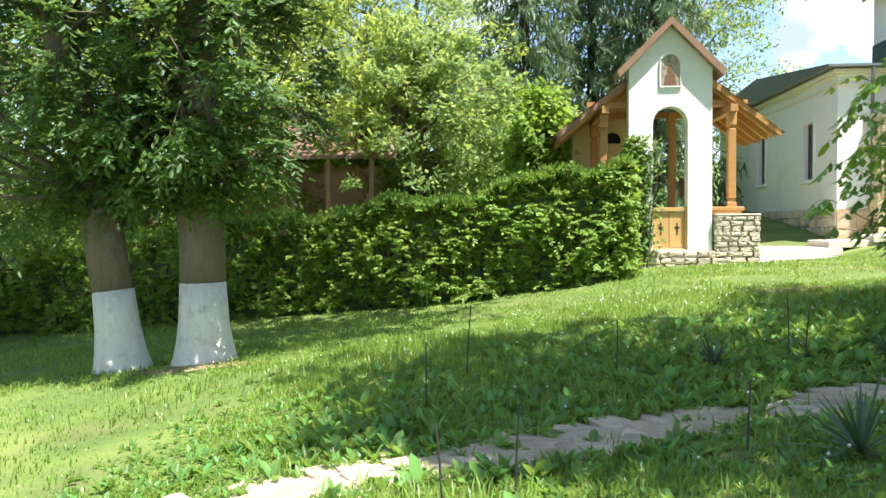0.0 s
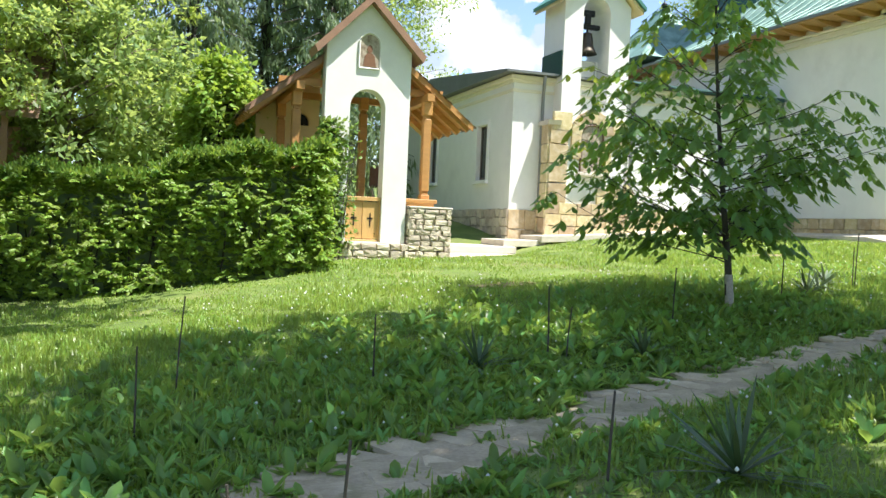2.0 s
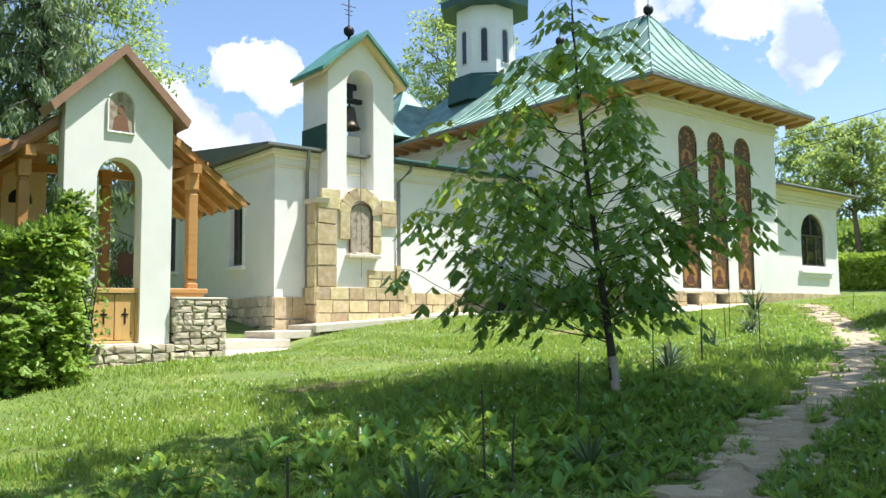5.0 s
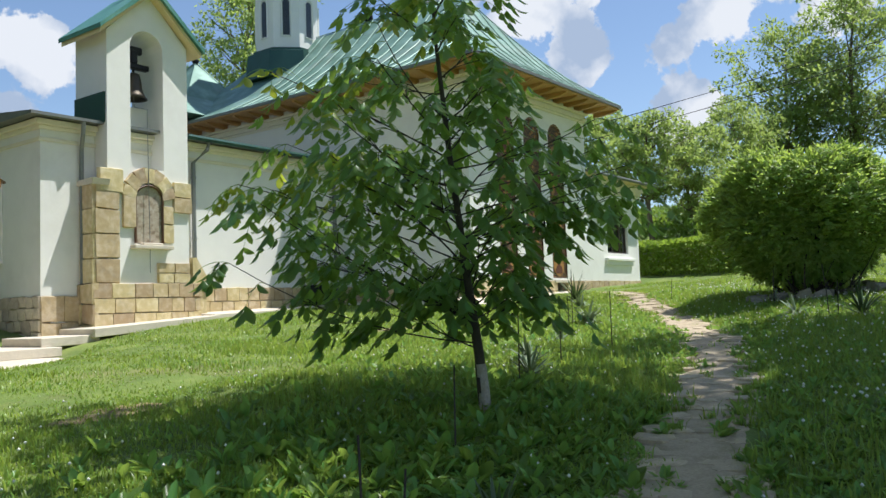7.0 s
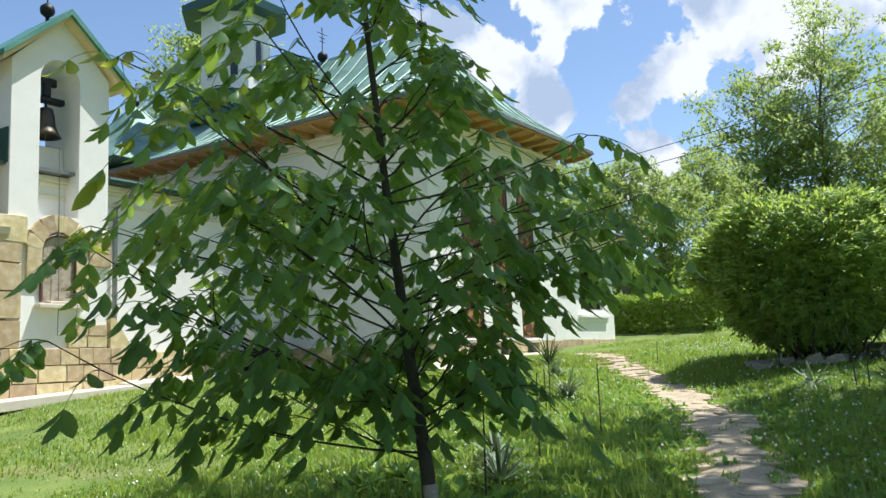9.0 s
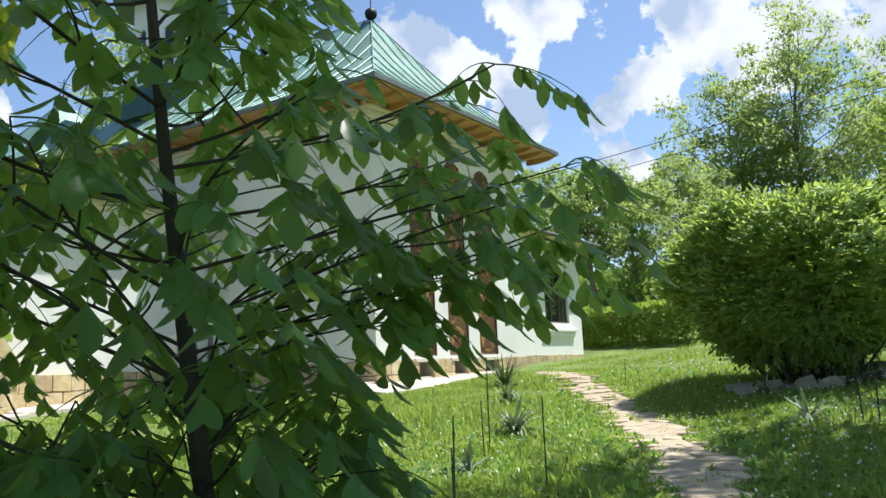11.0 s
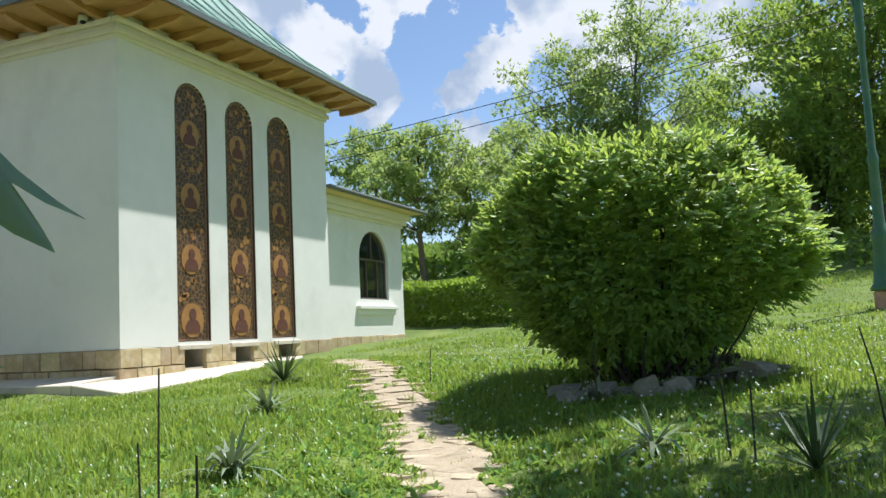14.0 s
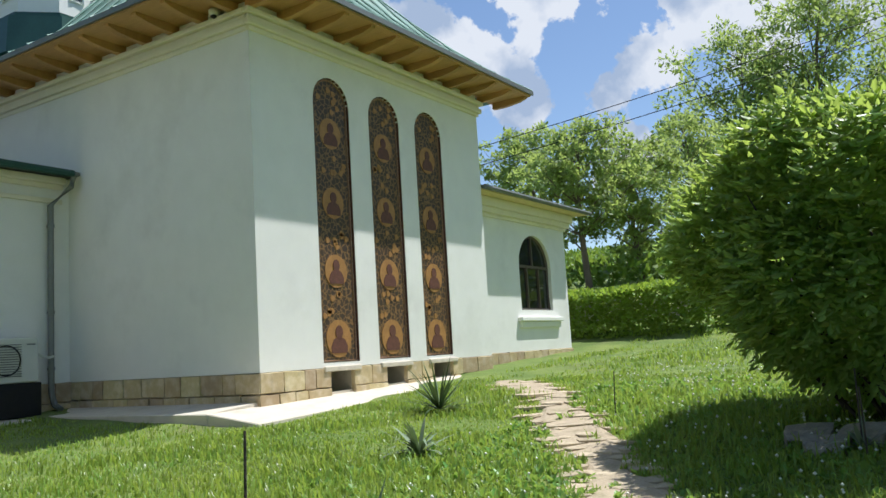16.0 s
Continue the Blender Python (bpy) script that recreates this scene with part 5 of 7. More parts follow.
def grow(rng, bm, pts, crown, radii, limbs, twigs, r0, low=0.45):
    """Limbs and twigs from a trunk out into an uneven crown; the twigs' ends and their directions."""
    c, r = np.array(crown, float), np.array(radii, float)
    k = rng.normal(size=(6, 3))
    k /= np.linalg.norm(k, axis=1, keepdims=True)
    stem = np.array(pts)
    ends, ways = [], []
    for i in range(limbs):
        z = 1 - (2 - low) * (i + 0.5) / limbs
        a = i * 2.39996 + rng.normal() * 0.3
        d = np.array((math.sqrt(max(0, 1 - z * z)) * math.cos(a), math.sqrt(max(0, 1 - z * z)) * math.sin(a), z))
        reach = (0.72 + 0.34 * np.max(k @ d)) * rng.uniform(0.72, 1.1)
        e = c + d * r * reach
        drop = np.linalg.norm((e - stem[-1])[:2]) * rng.uniform(0.5, 0.9) + 0.2
        q = stem[np.argmin(np.abs(stem[1:, 2] - (e[2] - drop))) + 1]
        line = np.array(limb(bm, q, e, r0, r0 * 0.2, rng, 0.10, 6, 5))
        for j in range(twigs):
            p = line[min(5, 2 + j * 4 // twigs)] if j < twigs - 1 else line[5]
            w = d * 0.7 + rng.normal(size=3) * 0.75 + np.array((0, 0, 0.15))
            w /= np.linalg.norm(w)
            t = p + w * r.mean() * rng.uniform(0.10, 0.34)
            limb(bm, p, t, r0 * 0.22, r0 * 0.08, rng, 0.08, 3, 4)
            ends.append(t)
            ways.append(w * 0.6 + d * 0.4)
    return np.array(ends), np.array(ways)


def ball(rng, n):
    d = rng.normal(size=(n, 3))
    return d / np.linalg.norm(d, axis=1, keepdims=True) * rng.uniform(0, 1, (n, 1)) ** 0.4


def tree(seed, base, height, radius, crown, radii, mat, label, per=44, leaf=0.2, clump=0.19, limbs=38, twigs=5, bark="bark", category="tree", group="background trees", low=0.45):
    """Trunk, limbs, twigs and a crown of leaf clumps with gaps between them."""
    rng = np.random.default_rng(seed)
    t = holder("tree", base, label, category, group)
    bm = bmesh.new()
    top = np.array(crown) + np.array((0, 0, radii[2] * 0.75))
    pts = limb(bm, (base[0], base[1], base[2] - 0.3), top, radius, radius * 0.15, rng, 0.04, 12, 9)
    ends, ways = grow(rng, bm, pts, crown, radii, limbs, twigs, radius * 0.22, low)
    part("trunk", bm, M[bark], t, smooth=True)
    size = clump * float(np.mean(radii)) * np.repeat(rng.uniform(0.6, 1.25, len(ends)), per)[:, None]
    off = ball(rng, len(ends) * per) * np.array((1, 1, 0.62))
    at = np.repeat(ends, per, 0) + off * size
    ob = new("crown", foliage("crown", at, off * 0.8 + np.repeat(ways, per, 0) * 0.4, leaf, M[mat], rng, wide=0.5, droop=0.12))
    ob.parent = t
    ob.matrix_parent_inverse = world_of(t).inverted()
    return t


# two old trees with whitewashed feet
for seed, (bx, by), lean, low_crown, low_radii, high_crown in ((11, (-3.95, 5.35), -0.15, (-4.0, 5.0, 4.3), (1.5, 1.6, 2.0), (-2.6, 6.3, 10.2)), (12, (-5.1, 5.3), -0.9, (-6.1, 5.2, 4.2), (2.5, 2.0, 2.1), (-6.4, 6.4, 10.0))):
    rng = np.random.default_rng(seed)
    bz = gz(bx, by)
    t = holder("tree", (bx, by, bz), "old leafy tree with a whitewashed trunk foot on the lawn", "tree", "whitewashed trees")
    r = 0.34 if seed == 11 else 0.30
    bm = bmesh.new()
    prof = [(-0.2, 1.6), (0.0, 1.36), (0.12, 1.24), (0.3, 1.12), (0.6, 1.0), (1.1, 0.92)]
    tube(bm, [(bx + lean * 0.12 * z, by, bz + z) for z, _ in prof], [r * k for _, k in prof], 18)
    part("whitewashed_foot", bm, M["whitewash"], t, "whitewashed lower trunk", smooth=True)
    bm = bmesh.new()
    prof = [(1.09, 0.925), (1.7, 0.92), (2.1, 1.0), (2.5, 1.06), (3.0, 0.84), (4.6, 0.72), (6.5, 0.55), (9.0, 0.4), (12.0, 0.12)]
    stem = [(bx + lean * (0.12 * z + 0.02 * z * z), by + 0.02 * z, bz + z) for z, _ in prof]
    tube(bm, stem, [r * k for _, k in prof], 14)
    ends, ways = grow(rng, bm, stem[2:6], low_crown, low_radii, 36, 5, 0.04, 0.1)
    # sprouts round the burr where the first limbs leave the trunk
    burr = np.array(stem[3]) + ball(rng, 70) * np.array((0.55, 0.5, 0.5))
    per = 13
    at = np.concatenate([np.repeat(ends, per, 0) + ball(rng, len(ends) * per) * 0.30, np.repeat(burr, 3, 0)])
    way = np.concatenate([np.repeat(ways, per, 0) + rng.normal(size=(len(ends) * per, 3)) * 0.6, rng.normal(size=(210, 3)) + np.array((0, -0.4, 0.1))])
    ends2, ways2 = grow(rng, bm, stem[5:], high_crown, (4.6, 4.0, 3.0), 52, 5, 0.10, 0.5)
    part("trunk", bm, M["bark"], t, "furrowed grey bark", smooth=True)
    ob = new("low_crown", shoots("low_crown", at, way, 0.36, 4, 0.125, 0.40, "leaf_old", rng, 0.35, 0.4, 0.5))
    ob.parent = t
    ob.matrix_parent_inverse = world_of(t).inverted()
    per = 46
    at = np.repeat(ends2, per, 0) + ball(rng, len(ends2) * per) * np.array((0.85, 0.85, 0.5))
    ob = new("crown", foliage("crown", at, np.repeat(ways2, per, 0), 0.28, M["leaf_old"], rng, wide=0.5, droop=0.2))
    ob.parent = t
    ob.matrix_parent_inverse = world_of(t).inverted()

# hedge
HX = (-13.0, -9.8, -6.0, -2.7, -0.6, 1.9, 2.6)
HY = (11.9, 11.5, 11.35, 11.2, 11.2, 10.75, 10.9)


def hedge_thing():
    rng = np.random.default_rng(5)
    n = 9200
    x = -13 + 15.7 * rng.uniform(0, 1, n) ** 0.8
    yf = np.interp(x, HX, HY)
    h = np.interp(x, (-13, -6, -1, 2.6), (1.75, 1.85, 2.0, 2.2)) + 0.10 * np.sin(x * 2.1) + 0.06 * np.sin(x * 5.3 + 1)
    kind, u = rng.uniform(0, 1, n), rng.uniform(0, 1, n)
    bulge = 0.10 * np.sin(x * 1.7 + u * 5) + 0.10 * np.sin(x * 4.1 - u * 7) + 0.06 * np.sin(x * 11 + u * 13)
    depth = np.abs(rng.normal(size=n)) * 0.16
    front = kind < 0.66
    y = np.where(front, yf + bulge + depth + 0.22 * np.clip(u - 0.8, 0, 1) / 0.2, yf + rng.uniform(0, 1.2, n))
    z = np.where(front, 0.06 + 0.94 * u * h, h + bulge * 0.6 - depth * 0.5)
    out = np.where(front[:, None], np.array((0.1, -0.75, 0.45)), np.array((0.05, -0.25, 0.8)))
    end = kind > 0.92
    x = np.where(end, 2.55 + rng.normal(size=n) * 0.09 - depth, x)
    y = np.where(end, 10.8 + u * 1.1, y)
    z = np.where(end, rng.uniform(0.03, 1, n) * 2.1, z)
    out = np.where(end[:, None], np.array((0.8, -0.3, 0.4)), out) + rng.normal(size=(n, 3)) * 0.7
    lobe = np.sin(x * 5.2 + z * 4.1 + 1.3 * np.sin(z * 3)) * np.sin(z * 6.3 - x * 2.7)
    keep = rng.uniform(0, 1, n) < 0.72 + 0.5 * lobe
    at = np.stack([x, y, ground(x, y) + z], -1)[keep]
    t = holder("hedge", (-3, 11.7, gz(-3, 11.7)), "tall clipped green hedge along the lawn", "hedge")
    ob = new("leaves", shoots("leaves", at, out[keep], 0.17, 3, 0.105, 0.56, "leaf_hedge", rng, 0.2, 0.55, 1.1))
    ob.parent = t
    ob.matrix_parent_inverse = world_of(t).inverted()
    m = 2800
    x2 = -8 + 10.6 * rng.uniform(0, 1, m) ** 0.7
    y2 = np.interp(x2, HX, HY) + rng.uniform(0.02, 1.1, m)
    z2 = np.interp(x2, (-13, -6, -1, 2.6), (1.75, 1.85, 2.0, 2.2)) + 0.10 * np.sin(x2 * 2.1) + 0.06 * np.sin(x2 * 5.3 + 1) + np.abs(rng.normal(size=m)) * 0.05
    ob = new("new_growth", shoots("new_growth", np.stack([x2, y2, ground(x2, y2) + z2 - 0.05], -1), np.tile((0.05, -0.25, 0.9), (m, 1)) + rng.normal(size=(m, 3)) * 0.3, 0.19, 3, 0.10, 0.5, "vine", rng, 0.1, 0.1))
    ob.parent = t
    ob.matrix_parent_inverse = world_of(t).inverted()
    tagged(ob, "bright yellow-green young shoots")
    bm = bmesh.new()
    for k in range(70):
        hx = -12.8 + 15.3 * k / 69
        hy = float(np.interp(hx, HX, HY)) + 0.5
        for j in range(3):
            limb(bm, (hx, hy, gz(hx, hy) - 0.1), (hx + rng.normal() * 0.3, hy + rng.normal() * 0.25 - 0.1, gz(hx, hy) + rng.uniform(1.2, 1.8)), 0.022, 0.008, rng, 0.1, 4, 4)
    tagged(part("branchwork", bm, M["darkbark"], t), kind="stuff")
    # solid darker green sheet: blocks the view through, stands for shade inside
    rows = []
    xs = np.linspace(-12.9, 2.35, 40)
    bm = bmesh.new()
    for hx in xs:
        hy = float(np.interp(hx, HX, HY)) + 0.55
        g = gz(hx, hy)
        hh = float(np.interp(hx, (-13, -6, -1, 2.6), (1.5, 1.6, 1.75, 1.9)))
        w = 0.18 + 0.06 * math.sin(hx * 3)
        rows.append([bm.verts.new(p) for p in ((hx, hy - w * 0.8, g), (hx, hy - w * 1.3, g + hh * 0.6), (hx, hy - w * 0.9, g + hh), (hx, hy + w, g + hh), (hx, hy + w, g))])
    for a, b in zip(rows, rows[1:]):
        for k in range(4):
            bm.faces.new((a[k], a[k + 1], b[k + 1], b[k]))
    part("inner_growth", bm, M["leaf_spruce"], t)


hedge_thing()

# climbing vine on the well house corner
rng = np.random.default_rng(8)
n = 2400
x = 2.62 + np.abs(rng.normal(size=n)) * 0.26
z = 0.9 + rng.uniform(0, 1, n) ** 1.2 * 2.5
at = np.stack([x, GY - 0.05 - np.abs(rng.normal(size=n)) * 0.12, z], -1)
vine = holder("climbing_vine", (2.7, GY - 0.1, 0.6), "light green vine climbing up the white wall", "vine")
ob = new("leaves", foliage("leaves", at, np.tile((0.1, -0.8, 0.3), (n, 1)), 0.10, M["vine"], rng, wide=0.7, droop=0.4, near=True))
ob.parent = vine
ob.matrix_parent_inverse = world_of(vine).inverted()
bm = bmesh.new()
for k in range(9):
    limb(bm, (2.6 + 0.06 * k, GY - 0.06, 0.5), (2.6 + 0.1 * k, GY - 0.06, 1.6 + 0.18 * k), 0.012, 0.004, rng, 0.08, 6, 4)
tagged(part("branchwork", bm, M["darkbark"], vine), kind="stuff")


# ---- walnut tree beside the path ----
def leaflets(at, along, side, length, width):
    """Broad leaflets with a midrib: folded along it, bent down to a pointed tip."""
    n = len(at)
    up = np.cross(along, side)
    L, W = length[:, None], width[:, None]
    S, H = (0.0, 0.16, 0.38, 0.62, 0.84, 1.0), (0.0, 0.30, 0.48, 0.47, 0.27, 0.0)
    curl = np.random.default_rng(5).uniform(0.05, 0.32, n)[:, None]
    rows = []
    for s, h in zip(S, H):
        c = at + along * L * (s - 0.12 * curl * s * s) - up * L * curl * s * s
        if h == 0:
            rows.append(c)
        else:
            rows += [c + side * W * h + up * W * 0.30 * h, c, c - side * W * h + up * W * 0.30 * h]
    v = np.stack(rows, 1).reshape(-1, 3)
    tri = [(0, 1, 2), (0, 2, 3)]
    for k in range(3):
        o = 1 + 3 * k
        tri += [(o, o + 3, o + 4), (o, o + 4, o + 1), (o + 1, o + 4, o + 5), (o + 1, o + 5, o + 2)]
    tri += [(10, 13, 11), (11, 13, 12)]
    b = (np.arange(n) * 14)[:, None]
    return v, np.concatenate([b + np.array(q) for q in tri], 0)


def walnut(seed=21):
    rng = np.random.default_rng(seed)
    bx, by = 6.04, 4.10
    bz = gz(bx, by)
    foot = np.array((bx, by, bz))
    t = holder("walnut_tree", (bx, by, bz), "young walnut tree with drooping compound leaves", "tree")
    bm = bmesh.new()
    spine = [(bx, by, bz - 0.15), (bx - 0.03, by + 0.03, bz + 0.5), (bx - 0.09, by + 0.09, bz + 1.2), (bx - 0.16, by + 0.17, bz + 2.2), (bx - 0.21, by + 0.24, bz + 3.2), (bx - 0.24, by + 0.28, bz + 4.3)]
    tube(bm, spine, [0.052, 0.043, 0.034, 0.025, 0.017, 0.006], 10)
    part("trunk", bm, M["darkbark"], t, smooth=True)
    bm = bmesh.new()
    tube(bm, [(bx, by, bz - 0.1), (bx - 0.012, by + 0.01, bz + 0.2), (bx - 0.024, by + 0.024, bz + 0.42)], [0.060, 0.051, 0.047], 10)
    part("limed_foot", bm, M["palebark"], t, "pale limed foot of the trunk", smooth=True)
    tips, ways = [], []
    away = np.array((-0.56, 0.83))

    def stem_at(z):
        return np.array([np.interp(bz + z, [p[2] for p in spine], [p[k] for p in spine]) for k in range(3)])

    def branch(s, e, d, twigs, fork=2):
        bm = bmesh.new()
        mid = (s + e) / 2 + np.array((0, 0, rng.uniform(-0.14, 0.06) * np.linalg.norm(e - s))) + rng.normal(size=3) * 0.09
        line = [(1 - q) ** 2 * s + 2 * q * (1 - q) * mid + q * q * e for q in np.linspace(0, 1, 8)]
        tube(bm, [tuple(p) for p in line], [0.0085 - 0.0007 * k for k in range(8)], 6)
        for j in range(fork):
            p = line[2 + j % 5]
            w = d * rng.uniform(0.4, 1.0) + rng.normal(size=3) * 0.55
            w[2] = rng.uniform(0.1, 0.6)
            w /= np.linalg.norm(w)
            p2 = p + w * rng.uniform(0.2, 0.42)
            limb(bm, p, p2, 0.005, 0.003, rng, 0.05, 4, 5)
            for q in range(twigs):
                a = rng.normal(size=3) * 0.8 + w * 0.7
                a[2] = rng.uniform(-0.15, 0.5)
                tips.append(p2 - w * 0.04 * q)
                ways.append(a / np.linalg.norm(a))
        for j, p in enumerate(line[4:]):
            for q in range(1 if j < 3 else twigs + 1):
                a = rng.normal(size=3) * 0.7 + d * 0.7
                a[2] = rng.uniform(-0.1, 0.5)
                tips.append(p)
                ways.append(a / np.linalg.norm(a))
        part("branch", bm, M["darkbark"], t)

    for k in range(34):
        z = 1.0 + 2.95 * ((k + 0.5) / 34) ** 1.15
        a = k * 2.399 + rng.normal() * 0.25
        d = np.array((math.cos(a), math.sin(a), 0.0))
        far = float(np.interp(z, (0.9, 1.4, 2.0, 2.6, 3.0, 3.6, 4.0), (0.7, 1.65, 1.95, 1.9, 1.35, 0.6, 0.22)))
        near = float(np.interp(z, (0.9, 1.2, 1.8, 2.2, 2.7, 3.2, 4.0), (0.25, 0.35, 0.65, 0.7, 0.6, 0.45, 0.25)))
        f = max(0.0, 0.5 + 0.5 * float(d[:2] @ away))
        reach = (near + (far - near) * f ** 1.3) * rng.uniform(0.8, 1.08)
        e = stem_at(z) + d * reach
        branch(stem_at(max(0.55, z - (0.32 + 0.3 * rng.random()) * reach - 0.08)), e, d, 2, 4 if reach > 1.1 else (3 if reach > 0.6 else 2))
    for k in range(10):
        a = math.atan2(0.83, -0.56) + rng.uniform(-1.35, 1.35)
        z = 1.25 + 1.5 * (k + 0.5) / 10
        d = np.array((math.cos(a), math.sin(a), 0.0))
        reach = rng.uniform(1.2, 2.0)
        branch(stem_at(max(0.6, z - rng.uniform(0.15, 0.7) * reach)), stem_at(z) + d * reach, d, 3, 3)
    # long boughs that hang over the edge of the path, and low sprigs at the trunk
    for z, e in ((1.5, (7.50, 3.34, 2.56)), (1.4, (7.34, 3.46, 2.46)), (1.3, (7.3, 3.65, 2.34)), (1.7, (7.05, 3.16, 2.70)), (1.5, (6.85, 3.35, 2.54)), (1.9, (7.15, 3.58, 2.9)), (2.1, (6.75, 3.3, 3.1)), (0.8, (6.35, 3.82, 1.85)), (0.7, (6.2, 3.75, 1.6)), (0.75, (5.8, 4.25, 1.65))):
        s = stem_at(z)
        d = np.array(e) - s
        branch(s, np.array(e), d / np.linalg.norm(d), 2, 3)
    for q in range(12):
        tips.append(stem_at(4.4 - 0.09 * q))
        w = rng.normal(size=3)
        w[2] = abs(w[2]) * 0.5
        ways.append(w / np.linalg.norm(w))
    rows = {"leaves": [], "young_leaves": []}
    stalks = bmesh.new()
    for p, w in zip(tips, ways):
        length = rng.uniform(0.24, 0.42)
        pairs = int(rng.integers(2, 5))
        drop = rng.uniform(0.45, 0.9)
        pts = [p + w * length * q + np.array((0, 0, -drop * length * q * q)) for q in np.linspace(0, 1, 6)]
        tube(stalks, [tuple(q) for q in pts], [0.004, 0.0035, 0.003, 0.003, 0.002, 0.002], 3, cap=False)
        h = np.cross(w, (0, 0, 1.0))
        h /= np.linalg.norm(h) + 1e-9
        rel = p - foot
        # sunlit brightness put into the leaf colour, mostly on the high outer side
        young = rel[2] > 2.0 and float(rel[:2] @ away) > 0.9 and rng.random() < 0.55 or rel[2] > 3.0 and rng.random() < 0.12
        grown = rng.uniform(0.8, 1.1)
        for q, sg in [(0.32 + 0.6 * j / max(pairs - 1, 1), g) for j in range(pairs) for g in (-1, 1)] + [(1.0, 0)]:
            o = p + w * length * q + np.array((0, 0, -drop * length * q * q))
            al = h * sg * rng.uniform(0.6, 0.95) + w * (0.45 if sg else 0.8) + rng.normal(size=3) * 0.12 + np.array((0, 0, -rng.uniform(0.8, 1.9)))
            al /= np.linalg.norm(al)
            face = np.array((0, 0, 1.0)) + w * 0.6 + h * sg * 0.35 + rng.normal(size=3) * 0.25
            sd = np.cross(al, face)
            rows["young_leaves" if young else "leaves"].append((o, al, sd / (np.linalg.norm(sd) + 1e-9), rng.uniform(0.11, 0.155) * (0.8 + 0.35 * q) * grown, rng.uniform(0.41, 0.49)))
    for name, mat in (("leaves", "leaf_walnut"), ("young_leaves", "leaf_young_sunlit")):
        at, along, side, ln, wd = (np.array(c) for c in zip(*rows[name]))
        v, f = leaflets(at, along, side, ln, ln * wd)
        ob = new(name, quick_mesh(name, v, f, M[mat], True))
        ob.parent = t
        ob.matrix_parent_inverse = world_of(t).inverted()
        tagged(ob, "yellow-green young leaves in a sunlit tone" if mat == "leaf_young_sunlit" else "", kind="stuff")
    tagged(part("leaf_stalk", stalks, M["leaf_walnut"], t), kind="stuff")


walnut()

# ---- round bush with stones at its foot ----
rng = np.random.default_rng(31)
BX, BY = 16.95, 4.05
BZ = gz(BX, BY)
bush = holder("bush", (BX, BY, BZ), "large round dark green bush on the lawn", "bush")
n = 7000
d = rng.normal(size=(n, 3))
d /= np.linalg.norm(d, axis=1, keepdims=True)
heads = rng.normal(size=(19, 3))
heads[:, 2] = np.abs(heads[:, 2]) * 1.1 - 0.25
heads /= np.linalg.norm(heads, axis=1, keepdims=True)
swell = np.max(d @ heads.T, axis=1)
reach = (0.94 + 2.3 * (np.maximum(swell, 0.86) - 0.92)) * (1 - np.abs(rng.normal(size=n)) * 0.08) + rng.normal(size=n) * 0.025
at = np.array((BX, BY, BZ + 1.36)) + d * np.array((1.70, 1.70, 1.32)) * reach[:, None]
keep = at[:, 2] > BZ + 0.10 + 0.40 * rng.uniform(0, 1, n) ** 2
at, d = at[keep], d[keep]
way = d * 0.8 + np.array((0, 0, 0.45)) + rng.normal(size=d.shape) * 0.35
# yellower leaves more often near the top, its sunlit look put in colour
sunlit_shoot = rng.uniform(0, 1, len(d)) < np.clip(0.35 + 0.6 * d[:, 2], 0.1, 0.8)
for name, mat, pick in (("leaves", "leaf_bush", ~sunlit_shoot), ("young_leaves", "leaf_shoot_sunlit", sunlit_shoot)):
    ob = new(name, shoots(name, at[pick], way[pick], 0.21, 4, 0.10, 0.42, mat, rng, 0.3, 0.45, 1.3))
    ob.parent = bush
    ob.matrix_parent_inverse = world_of(bush).inverted()
bm = bmesh.new()
for k in range(60):
    a, r = rng.uniform(0, 6.283), rng.uniform(0.05, 0.7)
    b, q = a + rng.normal() * 0.3, rng.uniform(0.8, 1.5)
    limb(bm, (BX + r * math.cos(a), BY + r * math.sin(a), BZ - 0.1), (BX + q * math.cos(b), BY + q * math.sin(b), BZ + rng.uniform(0.7, 2.0)), 0.022, 0.006, rng, 0.08, 5, 5)
tagged(part("branchwork", bm, M["darkbark"], bush), kind="stuff")
rnd = random.Random(4)
FIELD = [stone_mesh("field_stone", M["fieldstone"], 320 + q, rough=0.22, chamfer=0.16) for q in range(6)]
for k in range(26):
    a = math.pi * (0.75 + 1.1 * k / 25)
    rr = 1.15 + rnd.uniform(-0.15, 0.3)
    sx, sy = BX + rr * math.cos(a), BY + rr * math.sin(a)
    s = rnd.uniform(0.13, 0.27)
    ob = tagged(new("edging_stone", FIELD[k % 6]), "rough grey stone at the foot of the bush", "stone", "bush edging stones")
    ob.matrix_world = Matrix.Translation((sx, sy, gz(sx, sy) + s * 0.06)) @ Matrix.Rotation(rnd.uniform(0, 6), 4, "Z") @ Matrix.Rotation(rnd.uniform(-0.4, 0.4), 4, "X") @ Matrix.Diagonal((s * 1.4, s, s * rnd.uniform(0.6, 1.0), 1))

